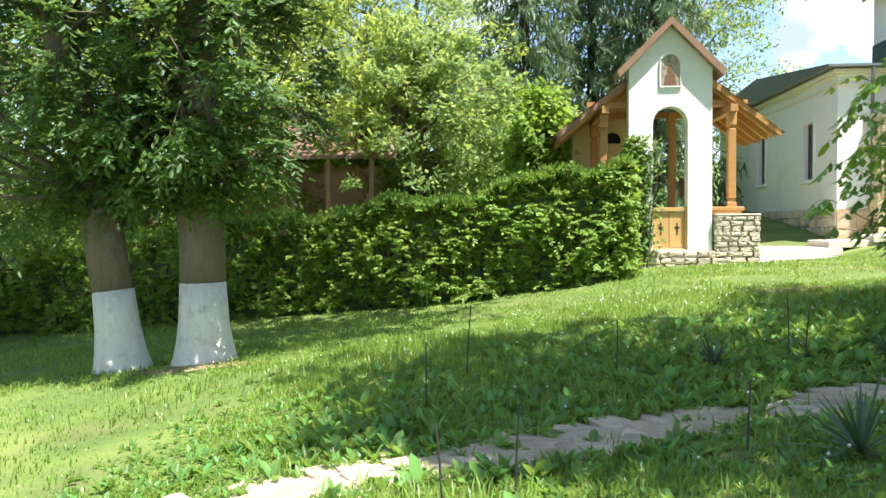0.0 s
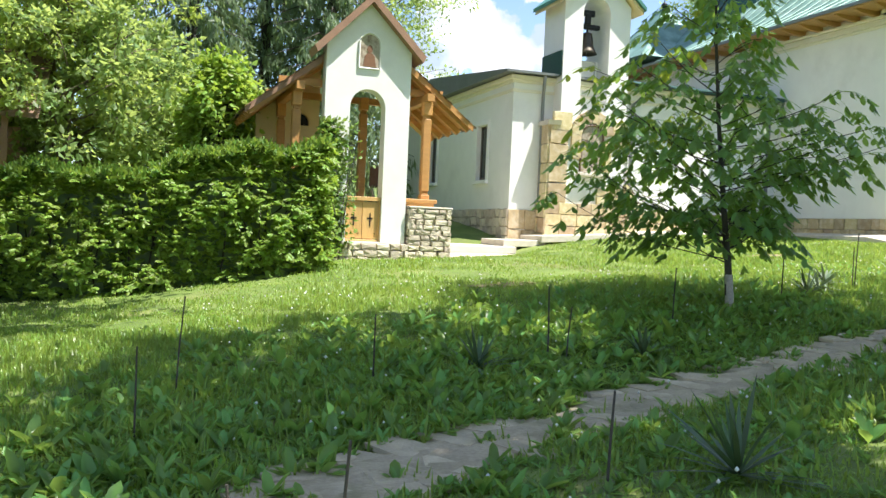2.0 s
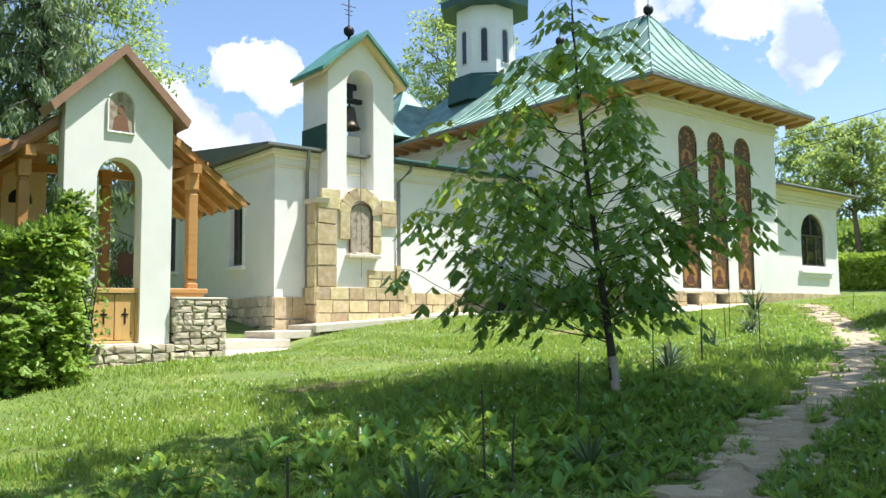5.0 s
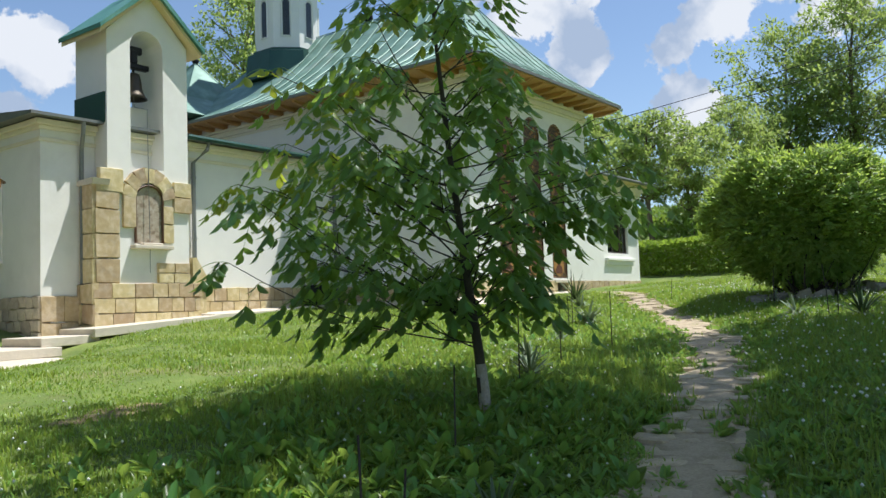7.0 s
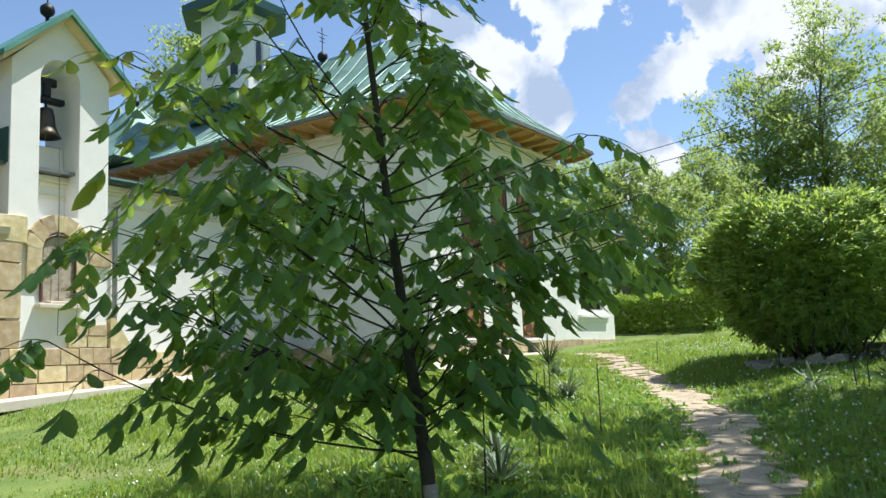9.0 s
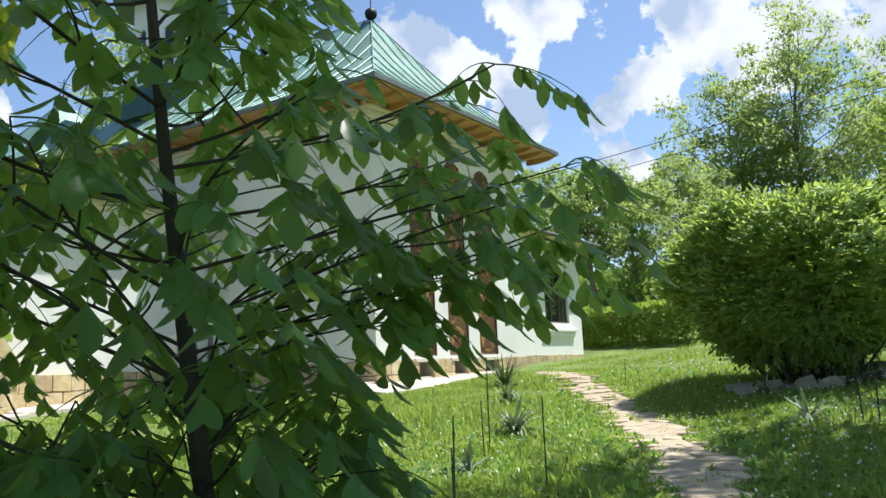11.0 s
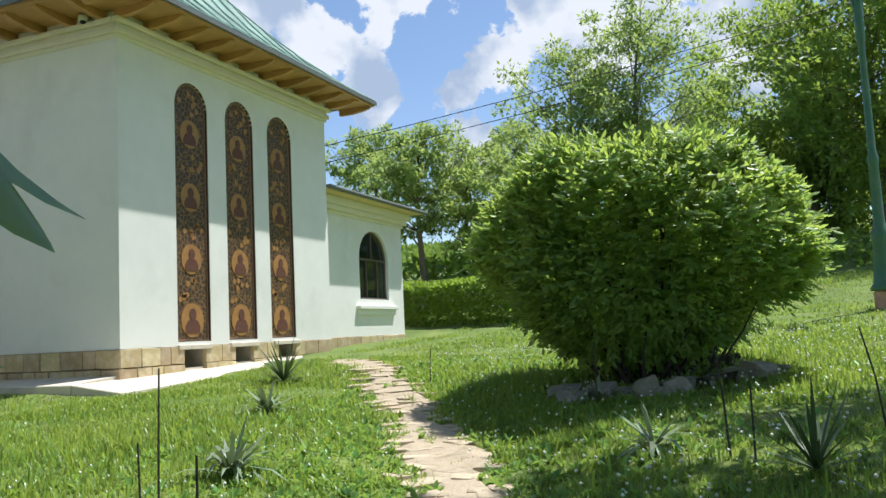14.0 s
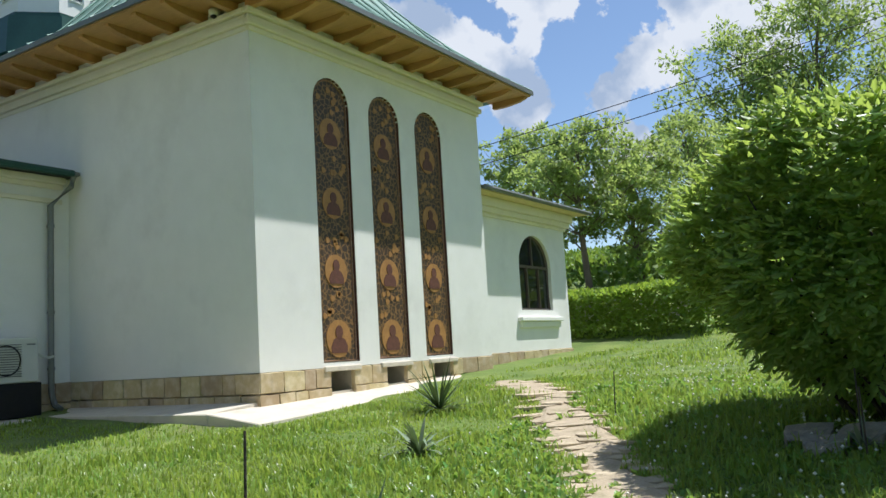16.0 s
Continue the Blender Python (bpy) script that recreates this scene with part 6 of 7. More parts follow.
# ---- yuccas, sword-leaved plants, stakes ----
def swords(x, y, length, count, mat, label, seed, width=0.035, floppy=0.25, low=0.1):
    rng = np.random.default_rng(seed)
    z = gz(x, y)
    vs, fs = [], []
    for k in range(count):
        a = rng.uniform(0, 6.283)
        e = math.radians(rng.uniform(6, 74))
        L = length * rng.uniform(0.7, 1.15)
        d = np.array((math.cos(a) * math.cos(e), math.sin(a) * math.cos(e), math.sin(e)))
        s = np.array((-math.sin(a), math.cos(a), 0))
        sag = floppy * rng.uniform(0.2, 1.6)
        o = len(vs)
        for t, w in ((0, 0.6), (0.35, 1.0), (0.7, 0.75), (1.0, 0.03)):
            p = np.array((x, y, z + low * 0.3)) + d * L * t + np.array((0, 0, -sag * L * t * t))
            vs += [p + s * width * w * 0.5, p - s * width * w * 0.5]
        for q in range(3):
            fs.append((o + 2 * q, o + 2 * q + 1, o + 2 * q + 3, o + 2 * q + 2))
    ob = tagged(new("yucca_plant", quick_mesh("yucca_plant", vs, fs, M[mat], True)), label, "plant", "sword-leaved plants")
    return ob


for k, (x, y, L, n, mat) in enumerate(((7.65, 4.62, 0.42, 46, "yucca"), (2.2, 2.45, 0.40, 34, "yucca"), (3.9, 2.6, 0.36, 26, "yucca"), (2.3, -0.72, 0.55, 40, "yucca"), (17.66, 9.36, 0.70, 70, "yucca"),
                                       (12.39, 6.36, 0.6, 56, "agave"), (15.09, 7.88, 0.5, 40, "agave"), (13.55, 3.44, 0.5, 36, "agave"), (12.7, 2.35, 0.6, 40, "yucca"), (8.4, 5.1, 0.5, 26, "agave"), (8.1, 4.9, 0.55, 20, "agave"), (10.3, 5.7, 0.4, 22, "agave"), (15.6, 4.3, 0.35, 20, "agave"))):
    swords(x, y, L, n, mat, "spiky grey-green yucca in the grass" if mat == "yucca" else "pale sword-leaved plant with bent leaves", 60 + k, 0.03 if mat == "yucca" else 0.04, 0.15 if mat == "yucca" else 0.6)
for k, (x, y, h, lx, ly) in enumerate(((-0.22, 2.65, 0.75, 0.05, 0.0), (-0.5, 1.35, 0.6, 0.0, 0.02), (3.0, 2.75, 0.65, -0.02, 0.0), (3.1, 2.6, 0.5, 0.04, 0.0), (1.25, 2.3, 0.55, 0.0, 0.0), (-0.15, -1.2, 0.5, -0.04, 0.0), (0.25, -1.0, 0.55, 0.03, 0.0), (1.7, -0.5, 0.5, 0.02, 0.0),
                                       (8.6, 4.78, 0.78, 0.03, 0.0), (8.5, 4.72, 0.6, 0.0, 0.0), (11.2, 6.0, 0.95, 0.02, 0.0), (11.0, 5.95, 0.55, -0.02, 0.0), (13.1, 2.86, 0.75, -0.06, 0.05), (13.9, 1.85, 0.72, 0.1, 0.12), (15.6, 4.3, 0.6, 0.02, 0.0), (15.4, 4.25, 0.5, -0.04, 0.0), (7.0, 4.35, 0.8, 0.02, 0.0), (10.2, 4.9, 0.75, 0.0, 0.0), (12.9, 2.7, 0.5, 0.05, 0.0), (17.6, 7.0, 0.5, 0.06, 0.0), (4.9, 3.6, 0.62, 0.02, 0.0))):
    bm = bmesh.new()
    z = gz(x, y)
    tube(bm, [(x, y, z - 0.1), (x + lx * 0.4, y + ly * 0.4, z + h * 0.5), (x + lx, y + ly, z + h)], [0.008, 0.007, 0.006], 6)
    thing("plant_stake", bm, M["darkbark"], "thin dark plant stake stuck in the lawn", "stake", "plant stakes")

# ---- distance ----
def aim(ex, ey, yaw, d):
    return ex - d * math.sin(radians(yaw)), ey + d * math.cos(radians(yaw))


FAR = ((-66.9, 31, 5.6, (2.0, 2.0, 1.7), "leaf_far", 120, 0.13), (-63.3, 35, 6.2, (1.8, 1.8, 2.1), "leaf_far", 110, 0.13), (-70.3, 33, 5.2, (2.0, 2.0, 1.8), "leaf_far", 110, 0.12), (-73.0, 37, 6.5, (2.2, 2.2, 2.4), "leaf_far", 120, 0.13),
       (-77.0, 45, 10.5, (3.7, 3.7, 4.0), "leaf_far", 260, 0.2), (-81.8, 46, 13.4, (3.9, 3.9, 5.4), "leaf_far", 320, 0.2), (-85.8, 50, 10.0, (3.6, 3.6, 4.0), "leaf_far", 220, 0.2),
       (-90.5, 40, 11.0, (3.8, 3.8, 4.6), "leaf_tree", 300, 0.2), (-95.0, 36, 12.0, (4.2, 4.2, 5.0), "leaf_tree", 320, 0.2), (-100.5, 34, 12.0, (4.4, 4.4, 5.0), "leaf_tree", 300, 0.2), (-106, 34, 12, (4.6, 4.6, 5.2), "leaf_tree", 260, 0.2), (-88.0, 44, 6.0, (3.2, 3.2, 2.6), "leaf_tree", 200, 0.15), (-93.0, 42, 6.0, (3.4, 3.4, 2.6), "leaf_tree", 200, 0.15))
for k, (yaw, d, h, radii, mat, count, tr) in enumerate(FAR):
    x, y = aim(5.54, 2.05, yaw, d)
    z = gz(x, y)
    tree(100 + k, (x, y, z), h, tr, (x, y, z + h - radii[2] * 1.0), radii, mat, "green leafy tree in the distance", per=80 if mat == "leaf_tree" else 60, leaf=0.25 if radii[0] > 3 else 0.17, limbs=44 if count > 150 else 30, low=0.3)

# trees behind the hedge and the well house, seen from the lawn's lower end
BACK = ((9.5, 24, 8.0, (3.4, 3.0, 3.4), "leaf_back"), (5.6, 23, 6.6, (2.1, 2.2, 2.7), "leaf_far"), (1.8, 27, 5.4, (1.7, 1.7, 1.9), "leaf_far"), (17, 26, 10.0, (4.0, 3.6, 4.2), "leaf_back"), (24, 24, 9.0, (4.0, 3.6, 4.0), "leaf_back"),
        (-13, 36, 15.0, (3.2, 3.2, 6.0), "leaf_far"), (13, 34, 13, (4.0, 4.0, 5.0), "leaf_far"), (5.5, 38, 14, (4, 4, 5), "leaf_far"), (30, 26, 9, (4.2, 4.0, 4.0), "leaf_far"), (36, 22, 8, (4, 4, 3.6), "leaf_far"))
for k, (yaw, d, h, radii, mat) in enumerate(BACK):
    x, y = aim(0.23, -5.85, yaw, d)
    z = gz(x, y)
    tree(140 + k, (x, y, z), h, 0.18, (x, y, z + h - radii[2]), radii, mat, "bright green leafy tree behind the hedge", per=66, leaf=0.19, limbs=44, low=0.05)
x, y = aim(1.05 * 0.87, 0.6, -40.5, 46)
tree(160, (x, y, gz(x, y)), 17, 0.2, (x, y, gz(x, y) + 12.5), (3.4, 3.4, 5.5), "leaf_far", "tall light green tree behind the church", per=46, leaf=0.26, limbs=46)


def spruce(seed, x, y, h, spread):
    rng = np.random.default_rng(seed)
    z = gz(x, y)
    t = holder("spruce_tree", (x, y, z), "tall dark spruce with hanging twigs behind the hedge", "tree", "spruces")
    bm = bmesh.new()
    tube(bm, [(x, y, z - 0.3), (x, y, z + h * 0.6), (x, y, z + h)], [0.25, 0.14, 0.02], 8)
    at, out = [], []
    n = 130
    for k in range(n):
        f = k / n
        zz = z + 1.2 + (h - 1.3) * f
        a = k * 2.4
        reach = spread * (1 - f) ** 0.8 * rng.uniform(0.75, 1.1) + 0.15
        d = np.array((math.cos(a), math.sin(a), 0))
        e = np.array((x, y, zz)) + d * reach + np.array((0, 0, -0.25 * reach))
        tube(bm, [(x, y, zz), tuple((np.array((x, y, zz)) + e) / 2 + np.array((0, 0, 0.08 * reach))), tuple(e)], [0.03, 0.02, 0.008], 4)
        m = int(70 * reach)
        s = rng.uniform(0.15, 1, m)
        p = np.array((x, y, zz)) + (e - np.array((x, y, zz))) * s[:, None] + rng.normal(size=(m, 3)) * np.array((0.1, 0.1, 0.05))
        p[:, 2] -= rng.uniform(0, 0.55, m)
        at.append(p)
        out.append(np.tile(d * 0.3 + np.array((0, 0, -0.9)), (m, 1)))
    part("trunk", bm, M["darkbark"], t)
    ob = new("needles", foliage("needles", np.concatenate(at), np.concatenate(out), 0.34, M["leaf_spruce"], rng, wide=0.22, droop=0.8))
    ob.parent = t
    ob.matrix_parent_inverse = world_of(t).inverted()


for k, (yaw, d, h) in enumerate(((-1.0, 30, 17), (-5.5, 33, 18), (-9.5, 31, 16), (21, 34, 17))):
    x, y = aim(0.23, -5.85, yaw, d)
    spruce(170 + k, x, y, h, 3.0)

# ivy-clad stump
x, y = aim(0.23, -5.85, -2.4, 21.5)
z = gz(x, y)
rng = np.random.default_rng(77)
ivy = holder("ivy_column", (x, y, z), "rounded ivy-covered tree stump behind the hedge", "ivy")
bm = bmesh.new()
tube(bm, [(x, y, z - 0.2), (x, y, z + 3.6)], [0.4, 0.3], 8)
part("stump", bm, M["darkbark"], ivy)
cc, at, out = clumps(rng, (x, y, z + 2.6), (0.85, 0.85, 1.7), 260, 26, 0.14, 0.75, 4)
ob = new("ivy_leaves", foliage("ivy_leaves", at, out, 0.15, M["leaf_hedge"], rng, wide=0.75, droop=0.7, near=True))
ob.parent = ivy
ob.matrix_parent_inverse = world_of(ivy).inverted()

# wooden house behind the trees
hx, hy = aim(0.23, -5.85, 12.0, 23)
hz = gz(hx, hy)
house = holder("house", (hx, hy, hz), "brown wooden house with a veranda half hidden by trees", "house")
part("wall", boxes((hx - 2.5, hy, hz - 0.4, hx + 1.4, hy + 3, hz + 3.0)), M["copper"], house)
part("veranda_rail", boxes((hx - 1.2, hy - 0.9, hz + 1.25, hx + 1.3, hy - 0.8, hz + 1.45), (hx - 1.2, hy - 0.88, hz + 0.6, hx + 1.3, hy - 0.82, hz + 0.7)), M["brown"], house)
for k in range(14):
    part("baluster", boxes((hx - 1.15 + 0.18 * k, hy - 0.87, hz + 0.7, hx - 1.09 + 0.18 * k, hy - 0.83, hz + 1.25)), M["copper"], house)
part("veranda_floor", boxes((hx - 1.3, hy - 0.95, hz - 0.2, hx + 1.4, hy - 0.002, hz + 0.55)), M["brown"], house)
for k in range(3):
    part("veranda_post", boxes((hx - 1.15 + 1.15 * k, hy - 0.89, hz + 1.45, hx - 1.03 + 1.15 * k, hy - 0.79, hz + 3.2)), M["copper"], house)
bm = bmesh.new()
prism(bm, [(hy - 1.3, hz + 3.2), (hy + 1.5, hz + 5.0), (hy + 4.2, hz + 3.2), (hy + 4.2, hz + 3.1), (hy + 1.5, hz + 4.88), (hy - 1.3, hz + 3.1)], "x", hx - 3, hx + 1.9)
part("roof", bm, M["shingle"], house)

# clipped hedges and the dry-stone terrace on the hillside
def low_hedge(seed, a, b, h, w, label):
    rng = np.random.default_rng(seed)
    a, b = np.array(a), np.array(b)
    L = np.linalg.norm(b - a)
    d = (b - a) / L
    s = np.array((-d[1], d[0]))
    n = int(1100 * L * (h + w))
    n = min(n, 30000)
    t, u, q = rng.uniform(0, 1, n), rng.uniform(-1, 1, n), rng.uniform(0, 1, n)
    top = q < 0.45
    off = np.where(top, u * w / 2, np.sign(u) * w / 2) + rng.normal(size=n) * 0.03
    zz = np.where(top, h, rng.uniform(0.05, 1, n) * h) + rng.normal(size=n) * 0.03 + 0.05 * np.sin(t * L * 1.3)
    xy = a + np.outer(t * L, d) + np.outer(off, s)
    at = np.stack([xy[:, 0], xy[:, 1], ground(xy[:, 0], xy[:, 1]) + zz], -1)
    out = np.where(top[:, None], np.array((0, 0, 1.0)), np.concatenate([np.outer(np.sign(u), s), np.zeros((n, 1))], 1))
    ob = tagged(new("low_hedge", foliage("low_hedge", at, out, 0.13, M["leaf_hedge"], rng, wide=0.6)), label, "hedge", "low hedges")


low_hedge(201, (29.8, 9.0), (31.2, 18.0), 1.15, 1.1, "low clipped hedge along the hillside")
low_hedge(202, (33.5, -2.0), (31.0, -16.0), 1.0, 0.9, "low clipped hedge along the hillside")
low_hedge(203, (30.8, 7.4), (29.9, 8.6), 1.0, 1.0, "low clipped hedge along the hillside")
terrace = thing("terrace_wall", bmesh.new(), M["core"], "low dry-stone terrace wall on the hillside", "stone wall", kind="structure")
rnd = random.Random(9)
y = 5.5
while y < 17.5:
    w = rnd.uniform(0.35, 0.7)
    for r in range(3):
        piece("stone", RUBBLE[rnd.randrange(8)], terrace, Matrix.Translation((32.65 + 0.15 * r, y + w / 2 + rnd.uniform(-0.1, 0.1), gz(32.2, y) + 0.12 + 0.27 * r)) @ Matrix.Rotation(-math.pi / 2, 4, "Z") @ Matrix.Diagonal((w, 0.4, 0.28, 1)))
    y += w
rng = np.random.default_rng(303)
n = 42000
x, y = rng.uniform(34, 75, n), rng.uniform(0, 40, n)
row = np.round(x / 1.8) * 1.8 + rng.normal(size=n) * 0.16
at = np.stack([row, y, ground(row, y) + rng.uniform(0.05, 0.9, n)], -1)
tagged(new("vineyard_rows", foliage("vineyard_rows", at, np.tile((-0.4, 0, 0.8), (n, 1)), 0.32, M["vine"], rng)), "rows of pale green vines on the far hillside", "vineyard", kind="stuff")

# road beyond the hedge
road = bmesh.new()
ys = np.linspace(-10, 40, 26)
rows = [[road.verts.new((x, y, gz(x, y) + 0.03)) for x in (-17.5, -15.5, -13.6)] for y in ys]
for a, b in zip(rows, rows[1:]):
    for k in range(2):
        road.faces.new((a[k], a[k + 1], b[k + 1], b[k]))
thing("road", road, M["asphalt"], "narrow grey asphalt road beyond the trees", "road", kind="structure")

# tall trees beside the path that shade the lower lawn
for k, (x, y, cx, cy, h, radii) in enumerate(((6.5, -7.5, 4.2, -0.4, 10.2, (2.7, 3.9, 1.2)), (15.0, -7.0, 14.6, -1.2, 11.4, (4.0, 3.0, 1.2)), (10.0, -6.5, 9.4, -1.4, 11.0, (2.4, 2.2, 1.1)), (12.5, -4.0, 8.9, 2.1, 11.2, (2.0, 2.7, 1.0)))):
    z = gz(x, y)
    tree(220 + k, (x, y, z), h, 0.3, (cx, cy, z + h - radii[2]), radii, "leaf_tree", "tall leafy tree shading the lawn", per=(22, 32, 28, 10)[k], leaf=0.27, clump=0.25, limbs=60, twigs=6, group="shade trees")

# ---- path of worn flagstones ----
def flag_mesh(seed):
    rnd = random.Random(seed)
    bm = bmesh.new()
    n = rnd.choice((7, 8, 9))
    ring = []
    for k in range(n):
        a = 2 * math.pi * (k + rnd.uniform(-0.22, 0.22)) / n
        c, s = math.cos(a), math.sin(a)
        q = 0.5 / max(abs(c), abs(s)) ** 0.9 * rnd.uniform(0.8, 1.08)
        ring.append((c * q, s * q))
    low = [bm.verts.new((x, y, -0.5)) for x, y in ring]
    mid = [bm.verts.new((x, y, 0.3)) for x, y in ring]
    top = [bm.verts.new((x * 0.86, y * 0.86, 0.5 + rnd.uniform(-0.35, 0.1))) for x, y in ring]
    c = bm.verts.new((0, 0, 0.55))
    for k in range(n):
        q = (k + 1) % n
        bm.faces.new((low[k], low[q], mid[q], mid[k]))
        bm.faces.new((mid[k], mid[q], top[q], top[k]))
        bm.faces.new((top[k], top[q], c))
    me = bpy.data.meshes.new("flagstone")
    bm.to_mesh(me)
    bm.free()
    me.materials.append(M["flag"])
    return me


FLAGS = [flag_mesh(s) for s in range(10)]
pathbed = bmesh.new()
xs = np.linspace(-8.5, 20.6, 120)
HALF = 0.38
rows = []
for x in xs:
    y = float(path_y(x))
    w = HALF + 0.10 * math.sin(x * 2.3) + 0.06 * math.sin(x * 5.1)
    rows.append([pathbed.verts.new((x - 0.3 * s * w, y + s * w, gz(x - 0.3 * s * w, y + s * w) + (0.030 if abs(s) < 0.9 else -0.03))) for s in (-1, -0.5, 0, 0.5, 1)])
for a, b in zip(rows, rows[1:]):
    for k in range(4):
        pathbed.faces.new((a[k], b[k], b[k + 1], a[k + 1]))
footpath = thing("footpath", pathbed, M["earth"], "worn earth footpath with uneven pale flagstones", "path", kind="structure")
rnd = random.Random(17)
count = 0
x = -4.0
while x < 20.4 and count < 300:
    y = float(path_y(x))
    ang = math.atan2(float(path_y(x + 0.2)) - y, 0.2)
    step = rnd.uniform(0.13, 0.36)
    cols = rnd.choice((1, 2, 2, 3, 3, 4))
    for c in range(cols):
        if rnd.random() < 0.12:
            continue
        s = (c - (cols - 1) / 2) * (0.92 / cols) + rnd.uniform(-0.09, 0.09)
        px, py = x - math.sin(ang) * s + rnd.uniform(-0.06, 0.06), y + math.cos(ang) * s
        piece("flagstone", FLAGS[rnd.randrange(10)], footpath,
              Matrix.Translation((px, py, gz(px, py) + 0.012 + rnd.uniform(-0.010, 0.007))) @ Matrix.Rotation(ang + rnd.uniform(-0.5, 0.5) + rnd.choice((0, math.pi)), 4, "Z")
              @ Matrix.Rotation(rnd.uniform(-0.04, 0.04), 4, "X") @ Matrix.Diagonal((step * 1.12, 0.92 / cols * 1.1, 0.04, 1)))
        count += 1
    x += step * math.cos(ang)


# ---- grass, clover and broad-leaved weeds ----
def lawn_mask(x, y):
    """True where grass grows: not on the path, paving or buildings."""
    ok = np.abs(y - path_y(x)) * 0.9 > HALF - 0.06 + 0.10 * np.sin(x * 2.3) + 0.06 * np.sin(x * 5.1) + 0.07 * np.sin(x * 13.0 + y * 9) * np.sin(y * 17)
    tuft = np.sin(x * 7.3 + 2 * np.sin(y * 5.1)) * np.sin(y * 8.7 + 1.5 * np.sin(x * 3.3)) > 0.66
    ok |= tuft
    ok &= ~((x > 15.95) & (y > 10.8 + 0.04 * (x - 16)))
    ok &= ~((x > 9.3) & (y > 14.75 + 0.09 * (x - 10)))
    ok &= ~((x > 5.4) & (x < 9.4) & (y > np.interp(x, (5.4, 7.0, 8.9), (12.35, 13.1, 14.7))))
    ok &= ~((x > 2.3) & (x < 5.6) & (y > 11.95))
    ok &= ~((x < 2.6) & (y > np.interp(x, HX, HY) + 0.2))
    return ok


def grass_blades(n, seed, xr, yr, tall, wide):
    rng = np.random.default_rng(seed)
    x, y = rng.uniform(*xr, n), rng.uniform(*yr, n)
    bare = np.sin(x * 1.3 + 0.7 * np.sin(y * 1.1)) * np.sin(y * 1.7 + x * 0.4)
    keep = lawn_mask(x, y) & (rng.uniform(0, 1, n) < 0.9 - 0.25 * (bare > 0.75))
    x, y = x[keep], y[keep]
    n = len(x)
    patch = 0.75 + 0.35 * np.sin(x * 0.9 + 1.3 * np.sin(y * 0.7)) * np.sin(y * 1.1 - x * 0.3) + 0.15 * np.sin(x * 3.7 + y * 2.9)
    h = tall * patch * rng.uniform(0.55, 1.45, n)
    a = rng.uniform(0, 6.283, n)
    tilt = rng.uniform(0.1, 0.8, n)
    d = np.stack([np.cos(a), np.sin(a), np.zeros(n)], -1)
    s = np.stack([-np.sin(a), np.cos(a), np.zeros(n)], -1) * (wide * rng.uniform(0.6, 1.4, n))[:, None] * 0.5
    base = np.stack([x, y, ground(x, y) - 0.01], -1)
    mid = base + d * (h * tilt * 0.35)[:, None] + np.array((0, 0, 1)) * (h * 0.6)[:, None]
    tip = base + d * (h * tilt)[:, None] + np.array((0, 0, 1)) * (h * (1.05 - 0.35 * tilt))[:, None]
    v = np.stack([base + s, base - s, mid + s * 0.8, mid - s * 0.8, tip], 1).reshape(-1, 3)
    b = (np.arange(n) * 5)[:, None]
    f = np.concatenate([b + np.array(t) for t in ((0, 1, 3), (0, 3, 2), (2, 3, 4))], 0)
    return v, f


sets = [grass_blades(150000, 1, (-2.5, 11), (-2, 8), 0.075, 0.011), grass_blades(110000, 2, (8, 21), (0.5, 11), 0.085, 0.012), grass_blades(120000, 3, (-10, 16), (4, 15.5), 0.075, 0.016), grass_blades(70000, 4, (14, 34), (-8, 11), 0.09, 0.022), grass_blades(40000, 5, (-10, 3), (-6, 6), 0.08, 0.014), grass_blades(26000, 6, (-2, 9), (-1.5, 6.5), 0.15, 0.013), grass_blades(16000, 7, (9, 19), (1, 9), 0.15, 0.014)]
off, vs, fs = 0, [], []
for v, f in sets:
    vs.append(v)
    fs.append(f + off)
    off += len(v)
tagged(new("grass", quick_mesh("grass", np.concatenate(vs), np.concatenate(fs), M["grass"])), "short mown green grass covering the sloping lawn", "grass", kind="stuff")


def rosettes(n, seed, xr, yr, size, leaves_each, weight=None):
    rng = np.random.default_rng(seed)
    x, y = rng.uniform(*xr, n), rng.uniform(*yr, n)
    keep = lawn_mask(x, y)
    if weight is not None:
        keep &= rng.uniform(0, 1, n) < weight(x, y)
    x, y = x[keep], y[keep]
    n = len(x)
    k = leaves_each
    x, y = np.repeat(x, k), np.repeat(y, k)
    a = rng.uniform(0, 6.283, n * k)
    e = rng.uniform(0.25, 1.25, n * k)
    along = np.stack([np.cos(a) * np.cos(e), np.sin(a) * np.cos(e), np.sin(e)], -1)
    side = np.stack([-np.sin(a), np.cos(a), np.zeros(n * k)], -1)
    L = np.repeat(size * rng.uniform(0.35, 1.75, n), k) * rng.uniform(0.6, 1.2, n * k)
    return leaf_arrays(np.stack([x, y, ground(x, y) + 0.005], -1), along, side, L, L * rng.uniform(0.32, 0.5, n * k), 0.15)


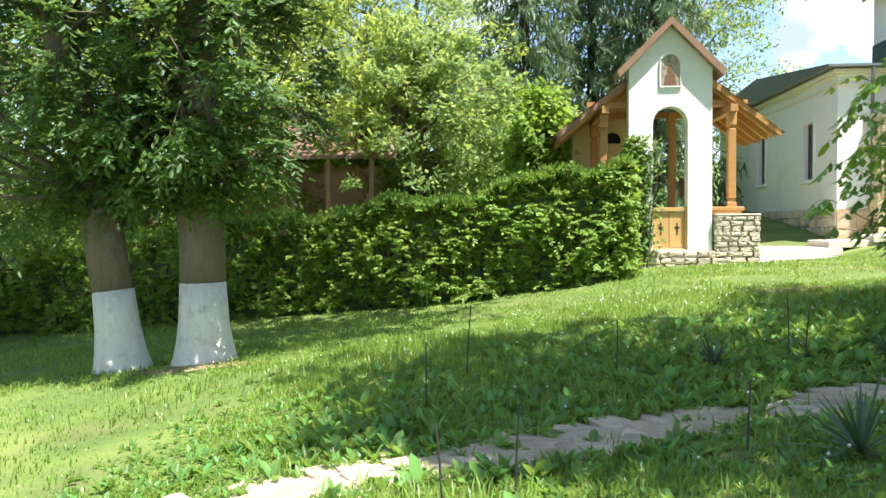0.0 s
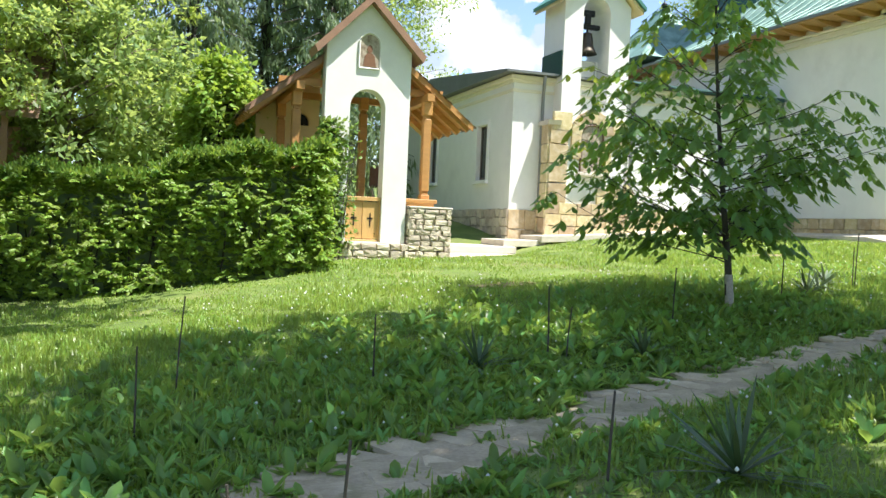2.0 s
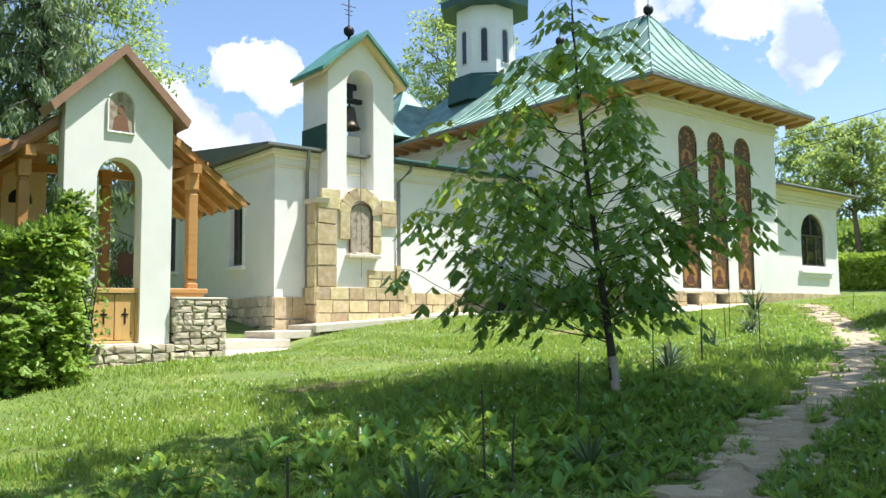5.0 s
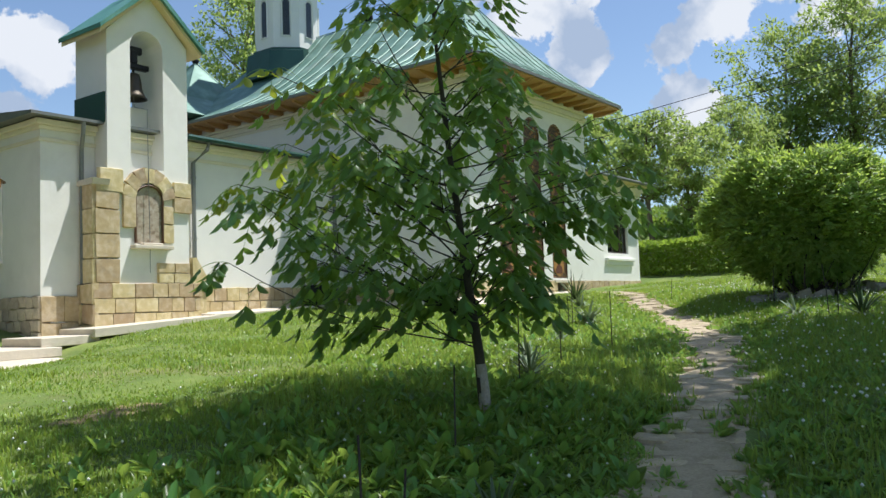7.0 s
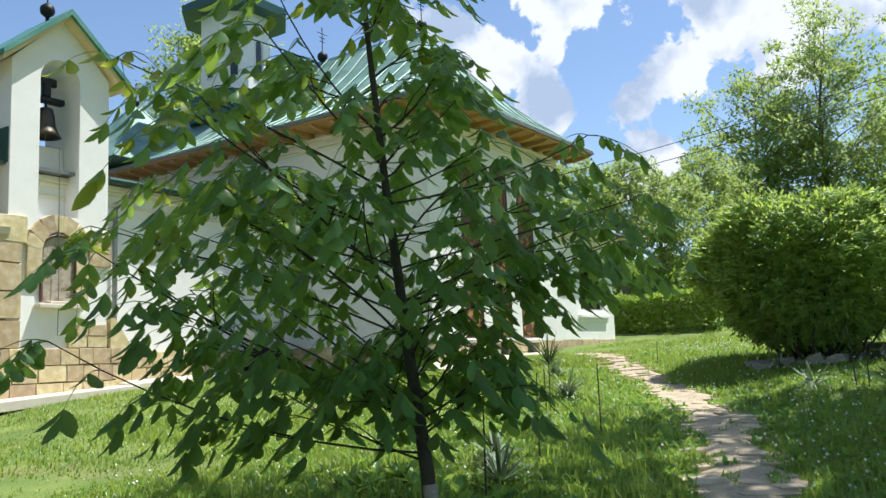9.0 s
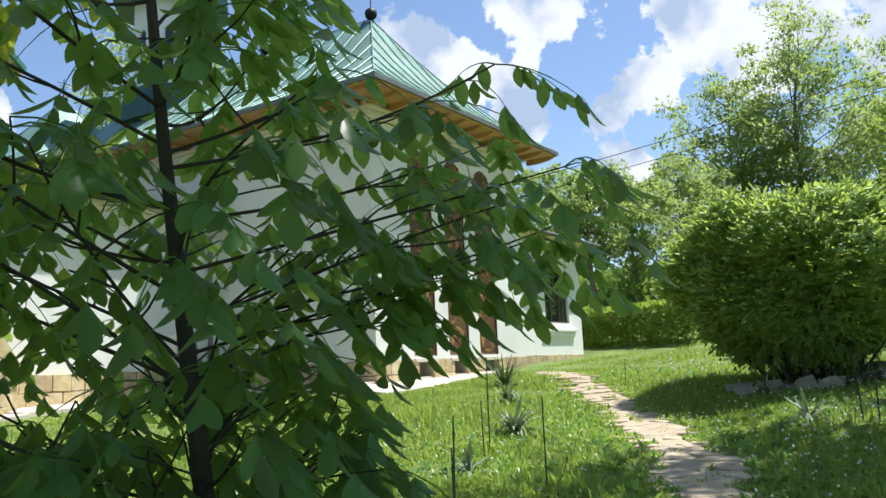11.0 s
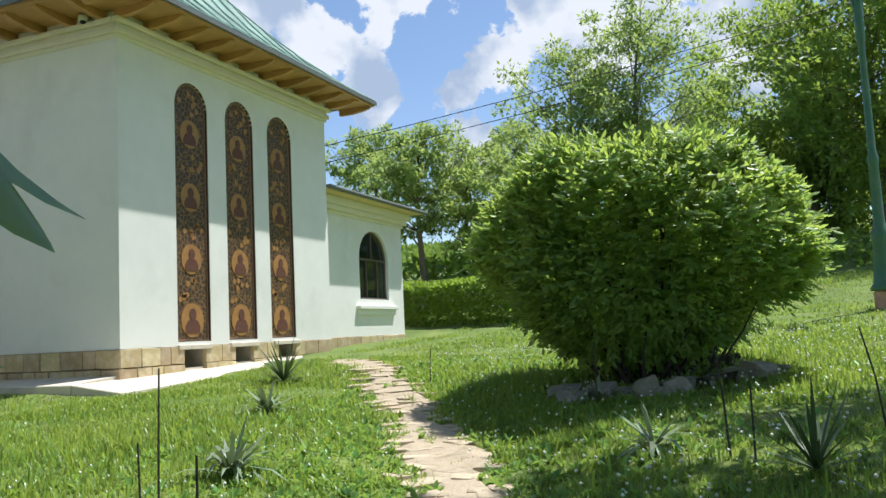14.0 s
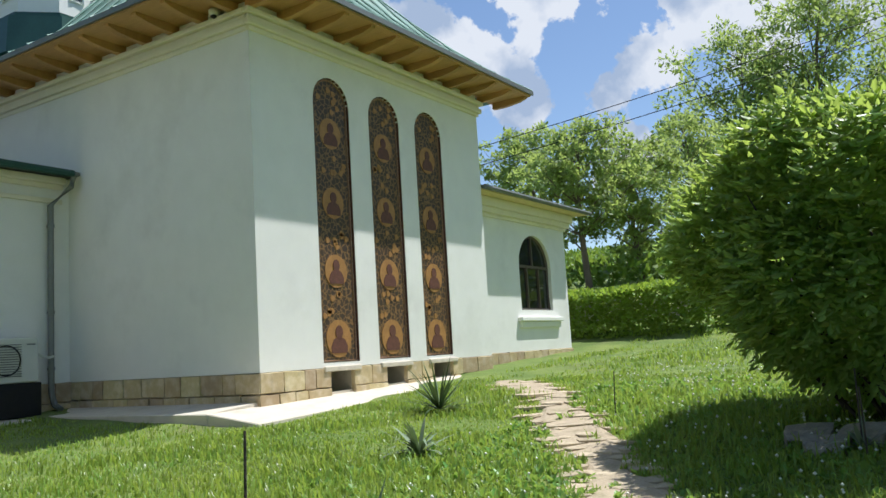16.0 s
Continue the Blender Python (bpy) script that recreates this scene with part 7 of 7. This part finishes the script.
near_path = lambda x, y: np.exp(-((y - path_y(x) - 1.5) ** 2) / 3.2) * (x < 7.5) * np.clip((x + 2.3) / 1.6, 0, 1)
v1, f1 = rosettes(7600, 11, (-2.5, 8), (-2, 6.8), 0.108, 7, near_path)
v2, f2 = rosettes(34000, 12, (-3, 20), (-3, 8), 0.06, 5, lambda x, y: np.clip(np.exp(-((y - path_y(x)) ** 2) / 7.0), 0, 1))
tagged(new("weeds", quick_mesh("weeds", np.concatenate([v1, v2]), np.concatenate([f1, f2 + len(v1)]), M["weed"], True)), "broad-leaved weeds and clover leaves in the lawn", "weeds", kind="stuff")

rng = np.random.default_rng(15)
n = 4200
x, y = rng.uniform(0, 22, n), rng.uniform(-1, 8, n)
keep = lawn_mask(x, y) & (rng.uniform(0, 1, n) < np.where((y < path_y(x)) & (x > 7), 0.75, 0.18))
x, y = x[keep], y[keep]
ico = np.array([(0, 0, 1), (1, 0, 0), (0, 1, 0), (-1, 0, 0), (0, -1, 0), (0, 0, -1)], float)
tri = np.array([(0, 1, 2), (0, 2, 3), (0, 3, 4), (0, 4, 1), (5, 2, 1), (5, 3, 2), (5, 4, 3), (5, 1, 4)])
c = np.stack([x, y, ground(x, y) + rng.uniform(0.06, 0.12, len(x))], -1)
v = (c[:, None] + ico[None] * rng.uniform(0.009, 0.017, len(x))[:, None, None]).reshape(-1, 3)
f = (np.arange(len(x))[:, None, None] * 6 + tri[None]).reshape(-1, 3)
tagged(new("clover_flowers", quick_mesh("clover_flowers", v, f, M["flower"])), "small white clover flowers dotted over the grass", "flowers", kind="stuff")

# bare spots in the lawn
for x, y, r in ((4.62, 7.45, 0.55), (0.35, 1.35, 0.3), (11.2, 9.4, 0.55), (-4.0, 4.9, 0.7)):
    bm = bmesh.new()
    c = bm.verts.new((x, y, gz(x, y) + 0.03))
    ring = [bm.verts.new((x + r * math.cos(a) * (1 + 0.25 * math.sin(3 * a + x)), y + 0.55 * r * math.sin(a), gz(x + r * math.cos(a), y + 0.55 * r * math.sin(a)) + 0.012)) for a in (2 * math.pi * k / 18 for k in range(18))]
    for k in range(18):
        bm.faces.new((c, ring[k], ring[(k + 1) % 18]))
    thing("earth_patch", bm, M["bare"], "bare brown earth patch worn into the lawn", "earth", kind="structure")
